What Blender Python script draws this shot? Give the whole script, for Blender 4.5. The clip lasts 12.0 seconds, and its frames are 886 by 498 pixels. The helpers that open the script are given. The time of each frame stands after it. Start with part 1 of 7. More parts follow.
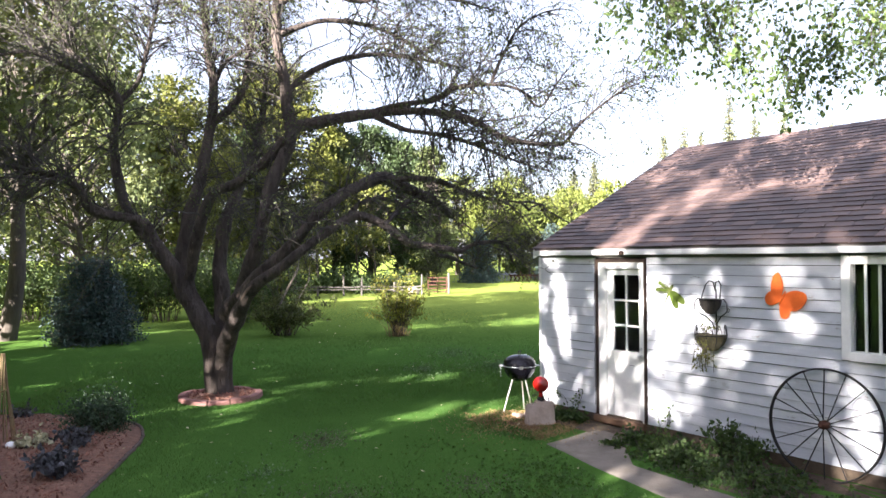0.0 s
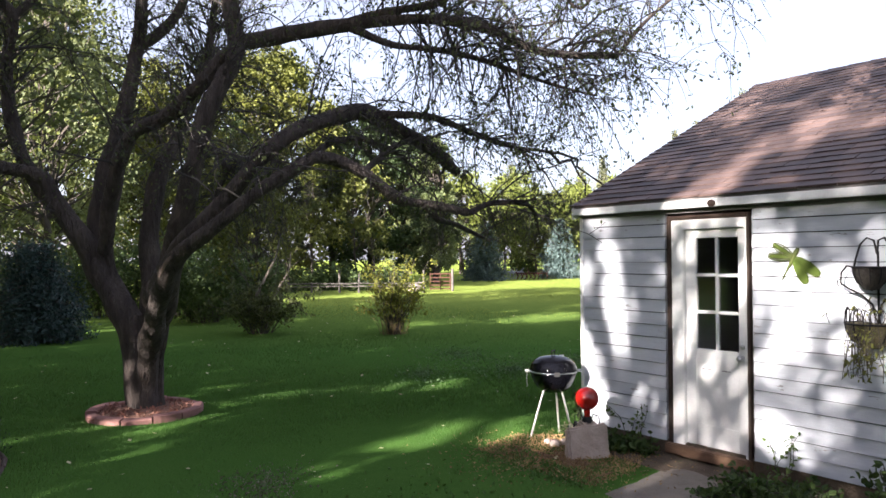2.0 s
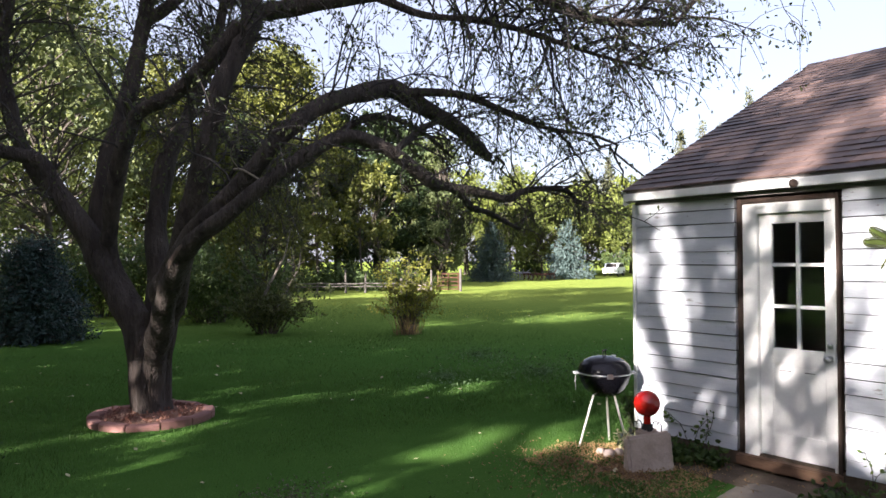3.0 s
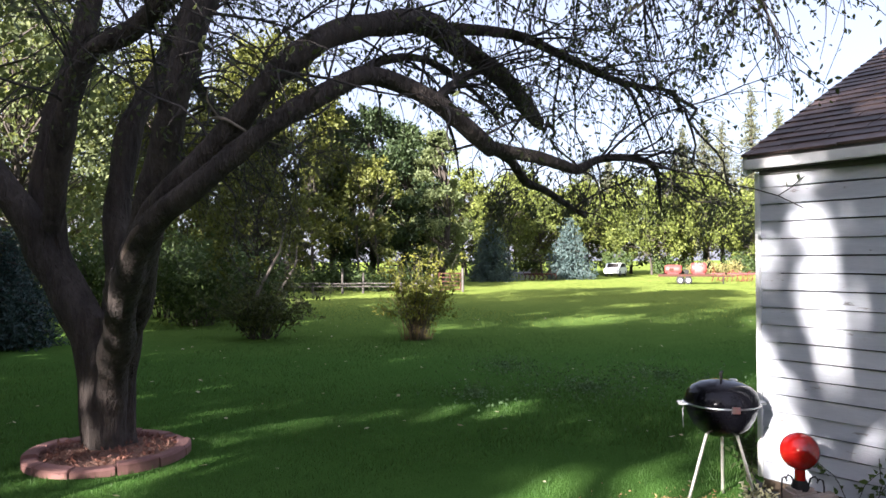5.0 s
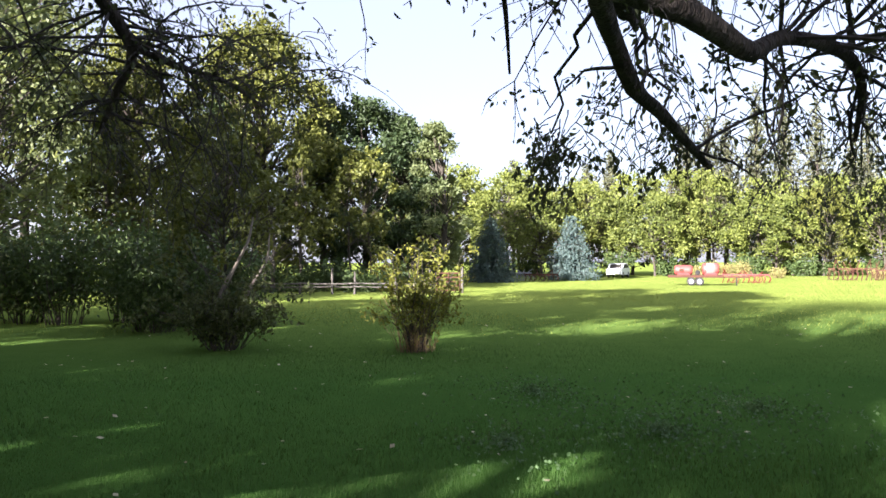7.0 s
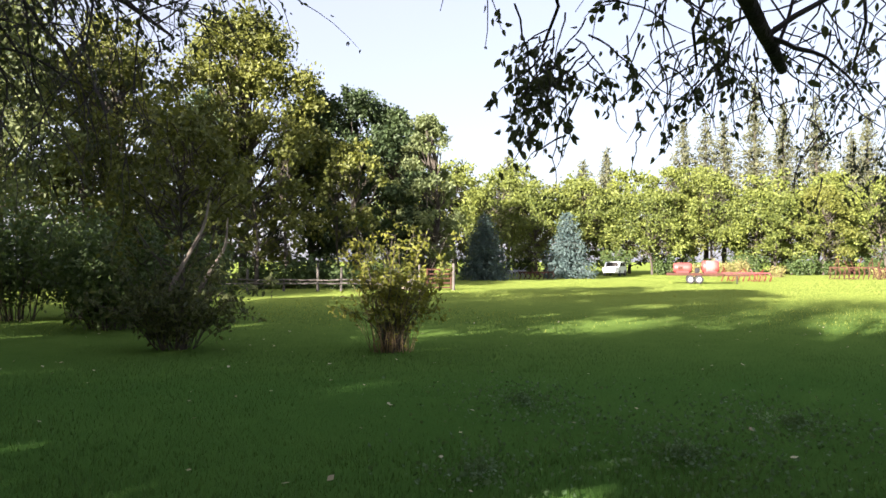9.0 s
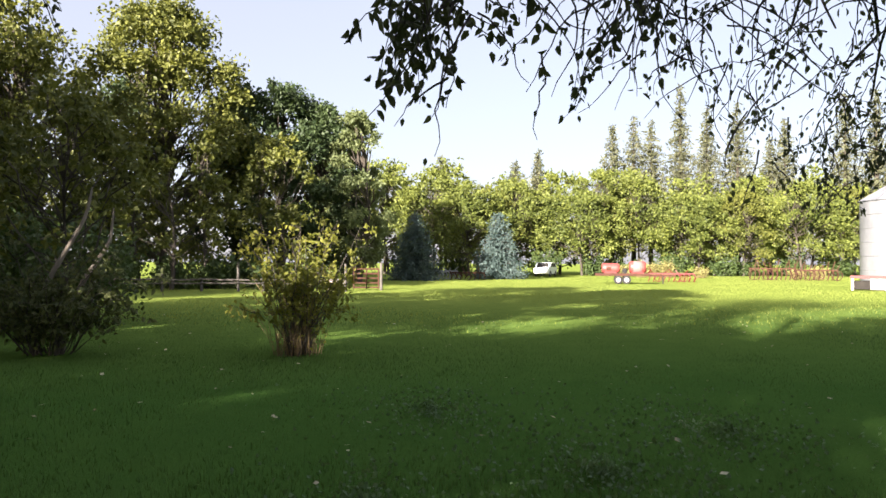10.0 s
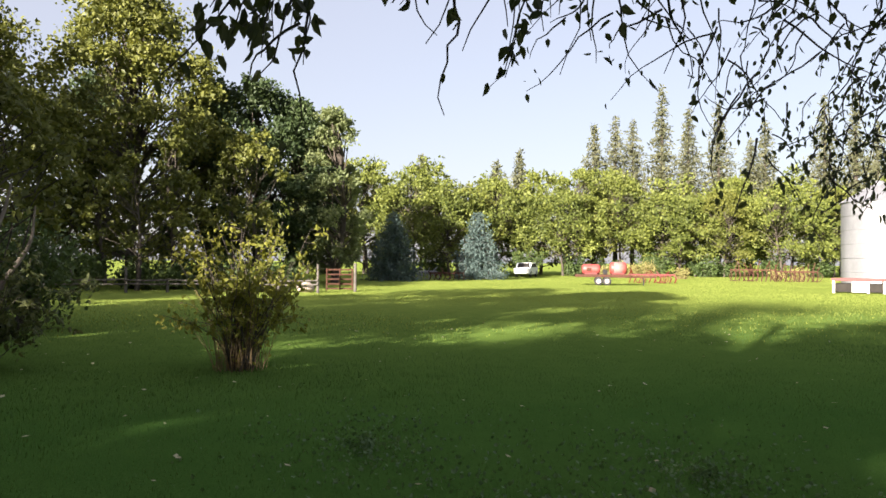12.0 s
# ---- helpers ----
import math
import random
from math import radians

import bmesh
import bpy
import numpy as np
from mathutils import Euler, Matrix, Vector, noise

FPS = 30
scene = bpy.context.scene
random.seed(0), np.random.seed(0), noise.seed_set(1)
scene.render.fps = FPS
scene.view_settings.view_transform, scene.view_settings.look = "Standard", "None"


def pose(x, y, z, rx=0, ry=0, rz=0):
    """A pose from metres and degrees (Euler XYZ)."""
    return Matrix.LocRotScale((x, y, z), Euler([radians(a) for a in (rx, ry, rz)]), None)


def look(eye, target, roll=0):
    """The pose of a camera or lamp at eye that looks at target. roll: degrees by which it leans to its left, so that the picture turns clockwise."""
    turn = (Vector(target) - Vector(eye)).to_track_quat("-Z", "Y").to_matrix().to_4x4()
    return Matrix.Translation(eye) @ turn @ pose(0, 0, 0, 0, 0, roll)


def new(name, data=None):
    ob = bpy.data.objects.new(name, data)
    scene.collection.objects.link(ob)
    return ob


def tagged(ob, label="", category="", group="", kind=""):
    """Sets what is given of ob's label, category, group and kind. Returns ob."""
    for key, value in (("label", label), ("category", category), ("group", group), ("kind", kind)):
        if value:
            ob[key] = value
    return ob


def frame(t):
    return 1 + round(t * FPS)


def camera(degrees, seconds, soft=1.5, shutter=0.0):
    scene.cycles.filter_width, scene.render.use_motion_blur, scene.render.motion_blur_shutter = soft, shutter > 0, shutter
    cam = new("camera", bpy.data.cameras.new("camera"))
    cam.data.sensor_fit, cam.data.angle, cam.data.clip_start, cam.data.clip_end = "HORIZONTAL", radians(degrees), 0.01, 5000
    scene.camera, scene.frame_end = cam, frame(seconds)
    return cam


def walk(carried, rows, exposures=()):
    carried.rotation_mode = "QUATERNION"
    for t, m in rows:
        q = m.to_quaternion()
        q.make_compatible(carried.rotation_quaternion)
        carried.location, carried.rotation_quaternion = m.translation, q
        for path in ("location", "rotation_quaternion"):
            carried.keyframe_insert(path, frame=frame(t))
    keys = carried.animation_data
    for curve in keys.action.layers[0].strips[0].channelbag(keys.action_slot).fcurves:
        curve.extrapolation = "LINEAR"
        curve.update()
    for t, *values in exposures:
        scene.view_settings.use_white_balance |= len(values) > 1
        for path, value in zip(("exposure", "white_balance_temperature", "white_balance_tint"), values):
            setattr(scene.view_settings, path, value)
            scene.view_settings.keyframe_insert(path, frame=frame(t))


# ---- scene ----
cam = camera(64.0, 12.0, soft=1.55)
ROWS = [
    (0.0, 0.000, 0.000, 2.326, 0.00, 0.63, 0.42),
    (0.5, -0.041, 1.040, 2.217, -0.24, 0.67, 0.44),
    (1.0, 0.029, 2.007, 2.145, 0.55, 0.74, 0.33),
    (1.5, 0.141, 2.640, 1.996, 0.68, 0.77, 0.21),
    (2.0, 0.012, 3.100, 1.885, 0.29, 0.79, 0.40),
    (2.5, -0.181, 3.493, 1.820, 0.52, 0.87, 0.38),
    (3.0, -0.349, 3.818, 1.773, 0.43, 0.93, 0.37),
    (5.0, -0.811, 5.655, 1.693, -0.11, 0.96, 0.27),
    (5.5, -0.866, 6.452, 1.682, -0.22, 1.00, 0.23),
    (6.0, -0.895, 7.150, 1.643, -0.27, 1.02, 0.25),
    (6.5, -0.955, 7.805, 1.623, -0.45, 0.94, 0.12),
    (7.0, -0.986, 8.484, 1.570, -0.56, 1.05, 0.08),
    (9.0, -0.719, 9.940, 1.400, -0.90, 1.00, -0.10),
    (9.5, -0.546, 10.276, 1.374, -0.99, 1.02, -0.21),
    (10.0, -0.370, 10.729, 1.317, -6.18, 1.11, -0.28),
    (10.5, -0.247, 10.987, 1.322, -7.42, 1.12, -0.36),
    (11.0, -0.177, 11.195, 1.359, -7.52, 1.12, -0.35),
    (11.5, -0.063, 11.377, 1.385, -7.51, 1.07, -0.41),
    (12.0, 0.058, 11.592, 1.410, -7.55, 1.03, -0.50),
]
walk(cam, [(t, pose(x, y, z, 90 + pitch, roll, yaw)) for t, x, y, z, yaw, pitch, roll in ROWS],
     exposures=[(0.0, 3.53, 5950, 18), (2.0, 2.94, 5960, 19), (3.5, 2.75, 5920, 19), (5.5, 2.84, 5780, 19), (7.5, 2.86, 5850, 19), (9.5, 2.66, 6270, 17), (12.0, 2.38, 6450, 15)])

# world and sun: low morning sun from behind the left shoulder
SUN_EL, SUN_AZ = 18.5, 219.0          # degrees; azimuth clockwise from +y
world = bpy.data.worlds.new("sky")
scene.world = world
world.use_nodes = True
wn = world.node_tree.nodes
sky = wn.new("ShaderNodeTexSky")
sky.sky_type, sky.sun_disc = "NISHITA", False
sky.sun_elevation, sky.sun_rotation = radians(SUN_EL), radians(SUN_AZ)
sky.air_density, sky.dust_density, sky.ozone_density = 1.0, 2.0, 0.6
wn["Background"].inputs["Strength"].default_value = 0.018
world.node_tree.links.new(sky.outputs[0], wn["Background"].inputs["Color"])
haze = wn.new("ShaderNodeBackground")          # pale, even morning haze over the whole sky
haze.inputs["Color"].default_value, haze.inputs["Strength"].default_value = (0.958, 0.948, 1.03, 1), 0.099
both = wn.new("ShaderNodeAddShader")
world.node_tree.links.new(wn["Background"].outputs[0], both.inputs[0])
world.node_tree.links.new(haze.outputs[0], both.inputs[1])
world.node_tree.links.new(both.outputs[0], wn["World Output"].inputs[0])
sun = new("sun", bpy.data.lights.new("sun", "SUN"))
sun.data.energy, sun.data.angle, sun.data.color = 5.0, radians(0.6), (1.0, 0.91, 0.76)
_az, _el = radians(SUN_AZ), radians(SUN_EL)
sun.matrix_world = look((0, 0, 30), (-math.sin(_az) * math.cos(_el), -math.cos(_az) * math.cos(_el), 30 - math.sin(_el)))


# ---- materials ----
def mat_base(name):
    m = bpy.data.materials.new(name)
    m.use_nodes = True
    nt = m.node_tree
    return m, nt, nt.nodes["Principled BSDF"]


def node(nt, kind, **inputs):
    n = nt.nodes.new(kind)
    for key, value in inputs.items():
        n.inputs[key.replace("_", " ")].default_value = value
    return n


def ramp(nt, fac, stops):
    r = nt.nodes.new("ShaderNodeValToRGB")
    els = r.color_ramp.elements
    while len(els) < len(stops):
        els.new(0.5)
    for e, (p, c) in zip(els, stops):
        e.position, e.color = p, (*c, 1)
    nt.links.new(fac, r.inputs[0])
    return r.outputs[0]


def mix(nt, fac, a, b, mode="MIX"):
    n = nt.nodes.new("ShaderNodeMix")
    n.data_type, n.blend_type = "RGBA", mode
    for sock, v in ((n.inputs[0], fac), (n.inputs[6], a), (n.inputs[7], b)):
        if hasattr(v, "links"):
            nt.links.new(v, sock)
        else:
            sock.default_value = v if isinstance(v, (int, float)) else (*v, 1)
    return n.outputs[2]


def noise_tex(nt, scale, detail=4.0, rough=0.6, stretch=None, obj=True):
    tc = nt.nodes.new("ShaderNodeTexCoord")
    n = node(nt, "ShaderNodeTexNoise", Scale=scale, Detail=detail, Roughness=rough)
    src = tc.outputs["Object" if obj else "Generated"]
    if stretch:
        mp = nt.nodes.new("ShaderNodeMapping")
        mp.inputs["Scale"].default_value = stretch
        nt.links.new(src, mp.inputs[0])
        src = mp.outputs[0]
    nt.links.new(src, n.inputs["Vector"])
    return n.outputs[0]


def bump(nt, height, strength, dist, bsdf):
    b = node(nt, "ShaderNodeBump", Strength=strength, Distance=dist)
    nt.links.new(height, b.inputs["Height"])
    nt.links.new(b.outputs[0], bsdf.inputs["Normal"])


def surface(name, dark, light, scale=6.0, rough=0.8, bump_amt=0.3, bump_dist=0.01, fine=60.0, stretch=None, metal=0.0, vary=0.0, spec=0.4):
    """A surface with coarse mottling, fine grain and relief."""
    m, nt, b = mat_base(name)
    big = noise_tex(nt, scale, 5, 0.6, stretch)
    col = ramp(nt, big, [(0.3, dark), (0.7, light)])
    small = noise_tex(nt, fine, 3, 0.7, stretch)
    col = mix(nt, 0.35, col, ramp(nt, small, [(0.3, dark), (0.75, light)]))
    if vary:
        oi = nt.nodes.new("ShaderNodeObjectInfo")
        col = mix(nt, vary, col, ramp(nt, oi.outputs["Random"], [(0.0, dark), (1.0, light)]))
    nt.links.new(col, b.inputs["Base Color"])
    b.inputs["Roughness"].default_value, b.inputs["Metallic"].default_value = rough, metal
    b.inputs["Specular IOR Level"].default_value = spec
    if bump_amt:
        bump(nt, small, bump_amt, bump_dist, b)
    return m


def leaf_mat(name, dark, light, through_light=0.45, scale=0.35):
    """Leaves: each its own tint, with large patches; light passes through."""
    m, nt, b = mat_base(name)
    geo = nt.nodes.new("ShaderNodeNewGeometry")
    col = ramp(nt, geo.outputs["Random Per Island"], [(0.0, dark), (0.75, light), (1.0, tuple(min(1, c * 1.35) for c in light))])
    patch = noise_tex(nt, scale, 2, 0.5)
    col = mix(nt, 0.45, col, ramp(nt, patch, [(0.35, dark), (0.65, light)]))
    nt.links.new(col, b.inputs["Base Color"])
    b.inputs["Roughness"].default_value, b.inputs["Specular IOR Level"].default_value = 0.55, 0.3
    tr = nt.nodes.new("ShaderNodeBsdfTranslucent")
    tint = mix(nt, 1.0, col, (1.0, 0.95, 0.58), "MULTIPLY")
    nt.links.new(tint, tr.inputs[0])
    ms = nt.nodes.new("ShaderNodeMixShader")
    ms.inputs[0].default_value = through_light
    nt.links.new(b.outputs[0], ms.inputs[1])
    nt.links.new(tr.outputs[0], ms.inputs[2])
    nt.links.new(ms.outputs[0], nt.nodes["Material Output"].inputs[0])
    return m


def lawn_mat():
    m, nt, b = mat_base("lawn_grass")
    big = noise_tex(nt, 0.35, 4, 0.6)
    mid = noise_tex(nt, 2.2, 4, 0.65)
    fine = noise_tex(nt, 45.0, 3, 0.75)
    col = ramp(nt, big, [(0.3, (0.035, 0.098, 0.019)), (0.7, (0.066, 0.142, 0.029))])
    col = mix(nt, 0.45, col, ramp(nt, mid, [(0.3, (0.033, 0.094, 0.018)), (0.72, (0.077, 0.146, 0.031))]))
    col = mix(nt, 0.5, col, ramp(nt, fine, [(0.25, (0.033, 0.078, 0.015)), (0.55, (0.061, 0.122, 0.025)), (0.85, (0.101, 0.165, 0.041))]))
    # sunlight on the open meadow away from the trees, put into the colour
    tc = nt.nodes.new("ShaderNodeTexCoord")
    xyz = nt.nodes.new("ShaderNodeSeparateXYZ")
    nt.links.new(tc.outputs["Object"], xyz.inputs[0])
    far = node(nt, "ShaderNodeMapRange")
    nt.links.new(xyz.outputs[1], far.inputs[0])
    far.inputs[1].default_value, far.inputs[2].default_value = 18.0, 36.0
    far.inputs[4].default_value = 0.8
    # dry: the paler, yellower sunlit tint mixed in with distance
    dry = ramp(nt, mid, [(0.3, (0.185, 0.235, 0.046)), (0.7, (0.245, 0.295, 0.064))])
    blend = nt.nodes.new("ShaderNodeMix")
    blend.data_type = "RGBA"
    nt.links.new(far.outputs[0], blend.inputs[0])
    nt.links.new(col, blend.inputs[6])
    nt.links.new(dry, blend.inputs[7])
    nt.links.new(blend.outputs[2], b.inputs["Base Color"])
    b.inputs["Roughness"].default_value, b.inputs["Specular IOR Level"].default_value = 1.0, 0.0
    bump(nt, fine, 0.7, 0.03, b)
    return m


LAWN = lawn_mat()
BLADE = leaf_mat("grass_blades", (0.048, 0.112, 0.024), (0.076, 0.140, 0.032), 0.4, 0.8)
BARK = surface("apple_bark", (0.016, 0.012, 0.010), (0.098, 0.078, 0.066), 6, 0.95, 1.0, 0.09, 20, (1, 1, 0.25))
TWIG = surface("grey_twig", (0.022, 0.019, 0.018), (0.07, 0.06, 0.056), 5, 0.9, 0.3)
EDGING = surface("dark_edging_stone", (0.045, 0.032, 0.026), (0.12, 0.085, 0.07), 9, 0.9, 0.5, 0.01, 50)
FELT = surface("black_building_paper", (0.010, 0.009, 0.009), (0.03, 0.027, 0.025), 9, 0.95, 0.2)
BARK_DARK = surface("wood_bark", (0.03, 0.025, 0.02), (0.09, 0.075, 0.06), 4, 0.95, 0.8, 0.04, 18, (1, 1, 0.25))
BARK_PALE = surface("lilac_bark", (0.12, 0.095, 0.07), (0.28, 0.235, 0.185), 6, 0.9, 0.6, 0.02, 25, (1, 1, 0.25))
LEAF_NEAR = leaf_mat("apple_leaf", (0.036, 0.050, 0.022), (0.098, 0.114, 0.048), 0.36, 0.9)
LEAF_TALL = leaf_mat("tall_tree_leaf", (0.034, 0.048, 0.010), (0.170, 0.180, 0.038), 0.32, 0.25)
LEAF_ASH = leaf_mat("blue_green_tree_leaf", (0.014, 0.030, 0.012), (0.060, 0.088, 0.032), 0.30, 0.3)
LEAF_PALE_TREE = leaf_mat("pale_tree_leaf", (0.09, 0.12, 0.05), (0.20, 0.235, 0.105), 0.45, 0.4)
LEAF_EDGE = leaf_mat("edge_tree_leaf", (0.060, 0.088, 0.040), (0.19, 0.215, 0.09), 0.5, 0.4)
LEAF_FAR = leaf_mat("far_wood_leaf", (0.040, 0.062, 0.014), (0.186, 0.214, 0.046), 0.32, 0.2)
LEAF_MAPLE = leaf_mat("maple_leaf", (0.045, 0.08, 0.03), (0.15, 0.215, 0.065), 0.5, 0.8)
LEAF_HEDGE = leaf_mat("hedge_leaf", (0.035, 0.062, 0.02), (0.09, 0.13, 0.04), 0.35, 0.8)
LEAF_YELLOW = leaf_mat("bush_leaf", (0.09, 0.11, 0.018), (0.25, 0.25, 0.045), 0.5, 1.2)
LEAF_GREY = leaf_mat("lilac_leaf", (0.045, 0.065, 0.025), (0.14, 0.155, 0.06), 0.45, 1.0)
NEEDLE_BLUE = leaf_mat("blue_spruce_needle", (0.025, 0.047, 0.045), (0.090, 0.129, 0.121), 0.15, 0.8)
NEEDLE_GREEN = leaf_mat("fir_needle", (0.048, 0.056, 0.030), (0.125, 0.130, 0.070), 0.2, 0.5)
NEEDLE_DARK = leaf_mat("juniper_needle", (0.014, 0.032, 0.029), (0.042, 0.072, 0.066), 0.1, 0.8)
NEEDLE_DARK2 = leaf_mat("low_juniper_needle", (0.012, 0.03, 0.014), (0.035, 0.06, 0.028), 0.15, 2)
LEAF_COVER = leaf_mat("ground_cover_leaf", (0.026, 0.055, 0.016), (0.080, 0.125, 0.034), 0.35, 2)
LEAF_STRAW = leaf_mat("dry_grass_leaf", (0.15, 0.14, 0.045), (0.30, 0.275, 0.11), 0.3, 2)
STRAW = surface("dry_stems", (0.09, 0.062, 0.03), (0.27, 0.20, 0.10), 8, 0.9, 0.3)
SIDING = surface("white_painted_boards", (0.38, 0.405, 0.44), (0.62, 0.64, 0.67), 3.0, 0.6, 0.25, 0.004, 35, (0.4, 1, 3), vary=0.25)


def flake(m, scale, stretch, cut, colour):
    """Adds worn flecks where paint has come off."""
    nt = m.node_tree
    b = nt.nodes["Principled BSDF"]
    old = b.inputs["Base Color"].links[0].from_socket
    n = noise_tex(nt, scale, 5, 0.75, stretch)
    fac = ramp(nt, n, [(cut, (0, 0, 0)), (cut + 0.035, (0.85, 0.85, 0.85))])
    nt.links.new(mix(nt, fac, old, colour), b.inputs["Base Color"])


flake(SIDING, 7.0, (0.55, 1.0, 2.2), 0.635, (0.20, 0.18, 0.165))
flake(SIDING, 2.2, (0.5, 1.0, 1.0), 0.62, (0.42, 0.43, 0.44))
WHITE = surface("white_paint", (0.66, 0.66, 0.64), (0.83, 0.83, 0.80), 7, 0.5, 0.15, 0.003, 50)
TRIM_DARK = surface("weathered_dark_trim", (0.014, 0.009, 0.007), (0.07, 0.043, 0.03), 7, 0.85, 0.5, 0.01, 40, (1, 1, 0.2))
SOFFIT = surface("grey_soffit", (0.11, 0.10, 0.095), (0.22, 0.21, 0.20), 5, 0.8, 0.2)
CONCRETE = surface("worn_concrete", (0.11, 0.093, 0.076), (0.225, 0.195, 0.162), 4, 0.9, 0.5, 0.008, 60)
STONE = surface("planter_stone", (0.25, 0.20, 0.17), (0.44, 0.36, 0.31), 7, 0.9, 0.5, 0.01, 45)
BRICK_PINK = surface("pink_edging_block", (0.15, 0.072, 0.062), (0.30, 0.155, 0.132), 8, 0.9, 0.5, 0.008, 60, vary=0.4)
MULCH = surface("red_mulch", (0.10, 0.052, 0.036), (0.32, 0.175, 0.12), 14, 0.95, 1.0, 0.03, 60)
SOIL = surface("dark_soil", (0.035, 0.024, 0.016), (0.11, 0.075, 0.05), 9, 0.95, 1.0, 0.03, 50)
CHIPS = leaf_mat("wood_chips", (0.09, 0.045, 0.022), (0.34, 0.22, 0.10), 0.05, 3)
LITTER = leaf_mat("fallen_leaves", (0.22, 0.17, 0.08), (0.50, 0.46, 0.30), 0.2, 3)
ENAMEL = surface("black_enamel", (0.003, 0.003, 0.004), (0.007, 0.007, 0.010), 5, 0.07, 0, spec=0.2)
CHROME = surface("dull_chrome", (0.45, 0.45, 0.45), (0.72, 0.72, 0.72), 12, 0.3, 0.1, 0.002, 60, metal=1.0)
ALUMINIUM = surface("aluminium_leg", (0.55, 0.53, 0.48), (0.78, 0.75, 0.68), 12, 0.4, 0.1, 0.002, 60, metal=0.7)
RED_GLASS = surface("red_glass", (0.22, 0.004, 0.003), (0.33, 0.010, 0.006), 4, 0.06, 0, spec=0.8)
IRON = surface("black_iron", (0.008, 0.008, 0.009), (0.022, 0.020, 0.019), 14, 0.7, 0.3, 0.003, 80, spec=0.25)
RUST = surface("rusty_iron", (0.025, 0.009, 0.006), (0.086, 0.030, 0.015), 12, 0.85, 0.4, 0.004, 60)
ORANGE = surface("orange_metal", (0.62, 0.10, 0.015), (0.82, 0.17, 0.025), 8, 0.45, 0.1, 0.002, 40)
LIME = surface("lime_metal", (0.035, 0.06, 0.006), (0.085, 0.12, 0.014), 8, 0.45, 0.1, 0.002, 40)
DARK_GLASS_BACK = surface("dark_interior", (0.012, 0.010, 0.009), (0.03, 0.026, 0.022), 4, 0.9, 0)
RED_PAINT = surface("faded_red_paint", (0.079, 0.006, 0.005), (0.144, 0.016, 0.013), 5, 0.5, 0.15, 0.003, 40)
RED_FADED = surface("faded_pink_red_tank", (0.20, 0.030, 0.026), (0.34, 0.080, 0.070), 5, 0.45, 0)
POLY_WHITE = surface("white_poly_tank", (0.72, 0.70, 0.68), (0.85, 0.84, 0.82), 4, 0.4, 0)
GALV = surface("galvanised_steel", (0.15, 0.155, 0.17), (0.26, 0.265, 0.285), 1.5, 0.45, 0.1, 0.003, 20, (1, 1, 0.3), metal=0.35)
TYRE = surface("tyre_rubber", (0.015, 0.015, 0.015), (0.04, 0.04, 0.04), 9, 0.85, 0.2)
CAR_PAINT = surface("white_car_paint", (0.75, 0.76, 0.77), (0.82, 0.83, 0.84), 2, 0.25, 0, spec=0.5)
PLASTIC_WHITE = surface("white_plastic", (0.7, 0.7, 0.68), (0.8, 0.8, 0.78), 8, 0.5, 0)
LEAF_CLOVER = leaf_mat("clover_leaf", (0.062, 0.122, 0.044), (0.115, 0.185, 0.080), 0.35, 1.5)
# blade tint lightened to carry the open meadow's sunlight
BLADE_FAR = leaf_mat("sunlit_field_blades", (0.195, 0.240, 0.046), (0.265, 0.305, 0.064), 0.5, 0.3)
BLOCKING_WALL_PAINT = surface("brown_blocking_wall_paint", (0.10, 0.075, 0.055), (0.20, 0.16, 0.12), 3, 0.8, 0.2, 0.004, 40)
RAIL_WOOD = surface("weathered_rail_wood", (0.05, 0.045, 0.04), (0.14, 0.125, 0.11), 6, 0.9, 0.5, 0.01, 30)
FOOTING = surface("earthy_footing", (0.05, 0.036, 0.024), (0.13, 0.095, 0.065), 8, 0.95, 0.8, 0.02, 50)
BARE_EARTH = surface("bare_earth", (0.085, 0.043, 0.022), (0.21, 0.12, 0.06), 11, 0.95, 1.0, 0.03, 55)
DULL_WHITE = surface("weathered_white", (0.28, 0.25, 0.24), (0.42, 0.39, 0.375), 5, 0.7, 0.2)
MOSS = surface("mossy_basket", (0.05, 0.045, 0.02), (0.14, 0.12, 0.06), 25, 0.95, 1.0, 0.02, 70)


def glass_mat():
    m, nt, b = mat_base("window_glass")
    b.inputs["Base Color"].default_value = (0.9, 0.93, 0.92, 1)
    b.inputs["Roughness"].default_value = 0.02
    b.inputs["Transmission Weight"].default_value = 1.0
    b.inputs["IOR"].default_value = 1.33
    wav = noise_tex(nt, 3, 2, 0.5)
    bump(nt, wav, 0.03, 0.02, b)
    return m


GLASS = glass_mat()


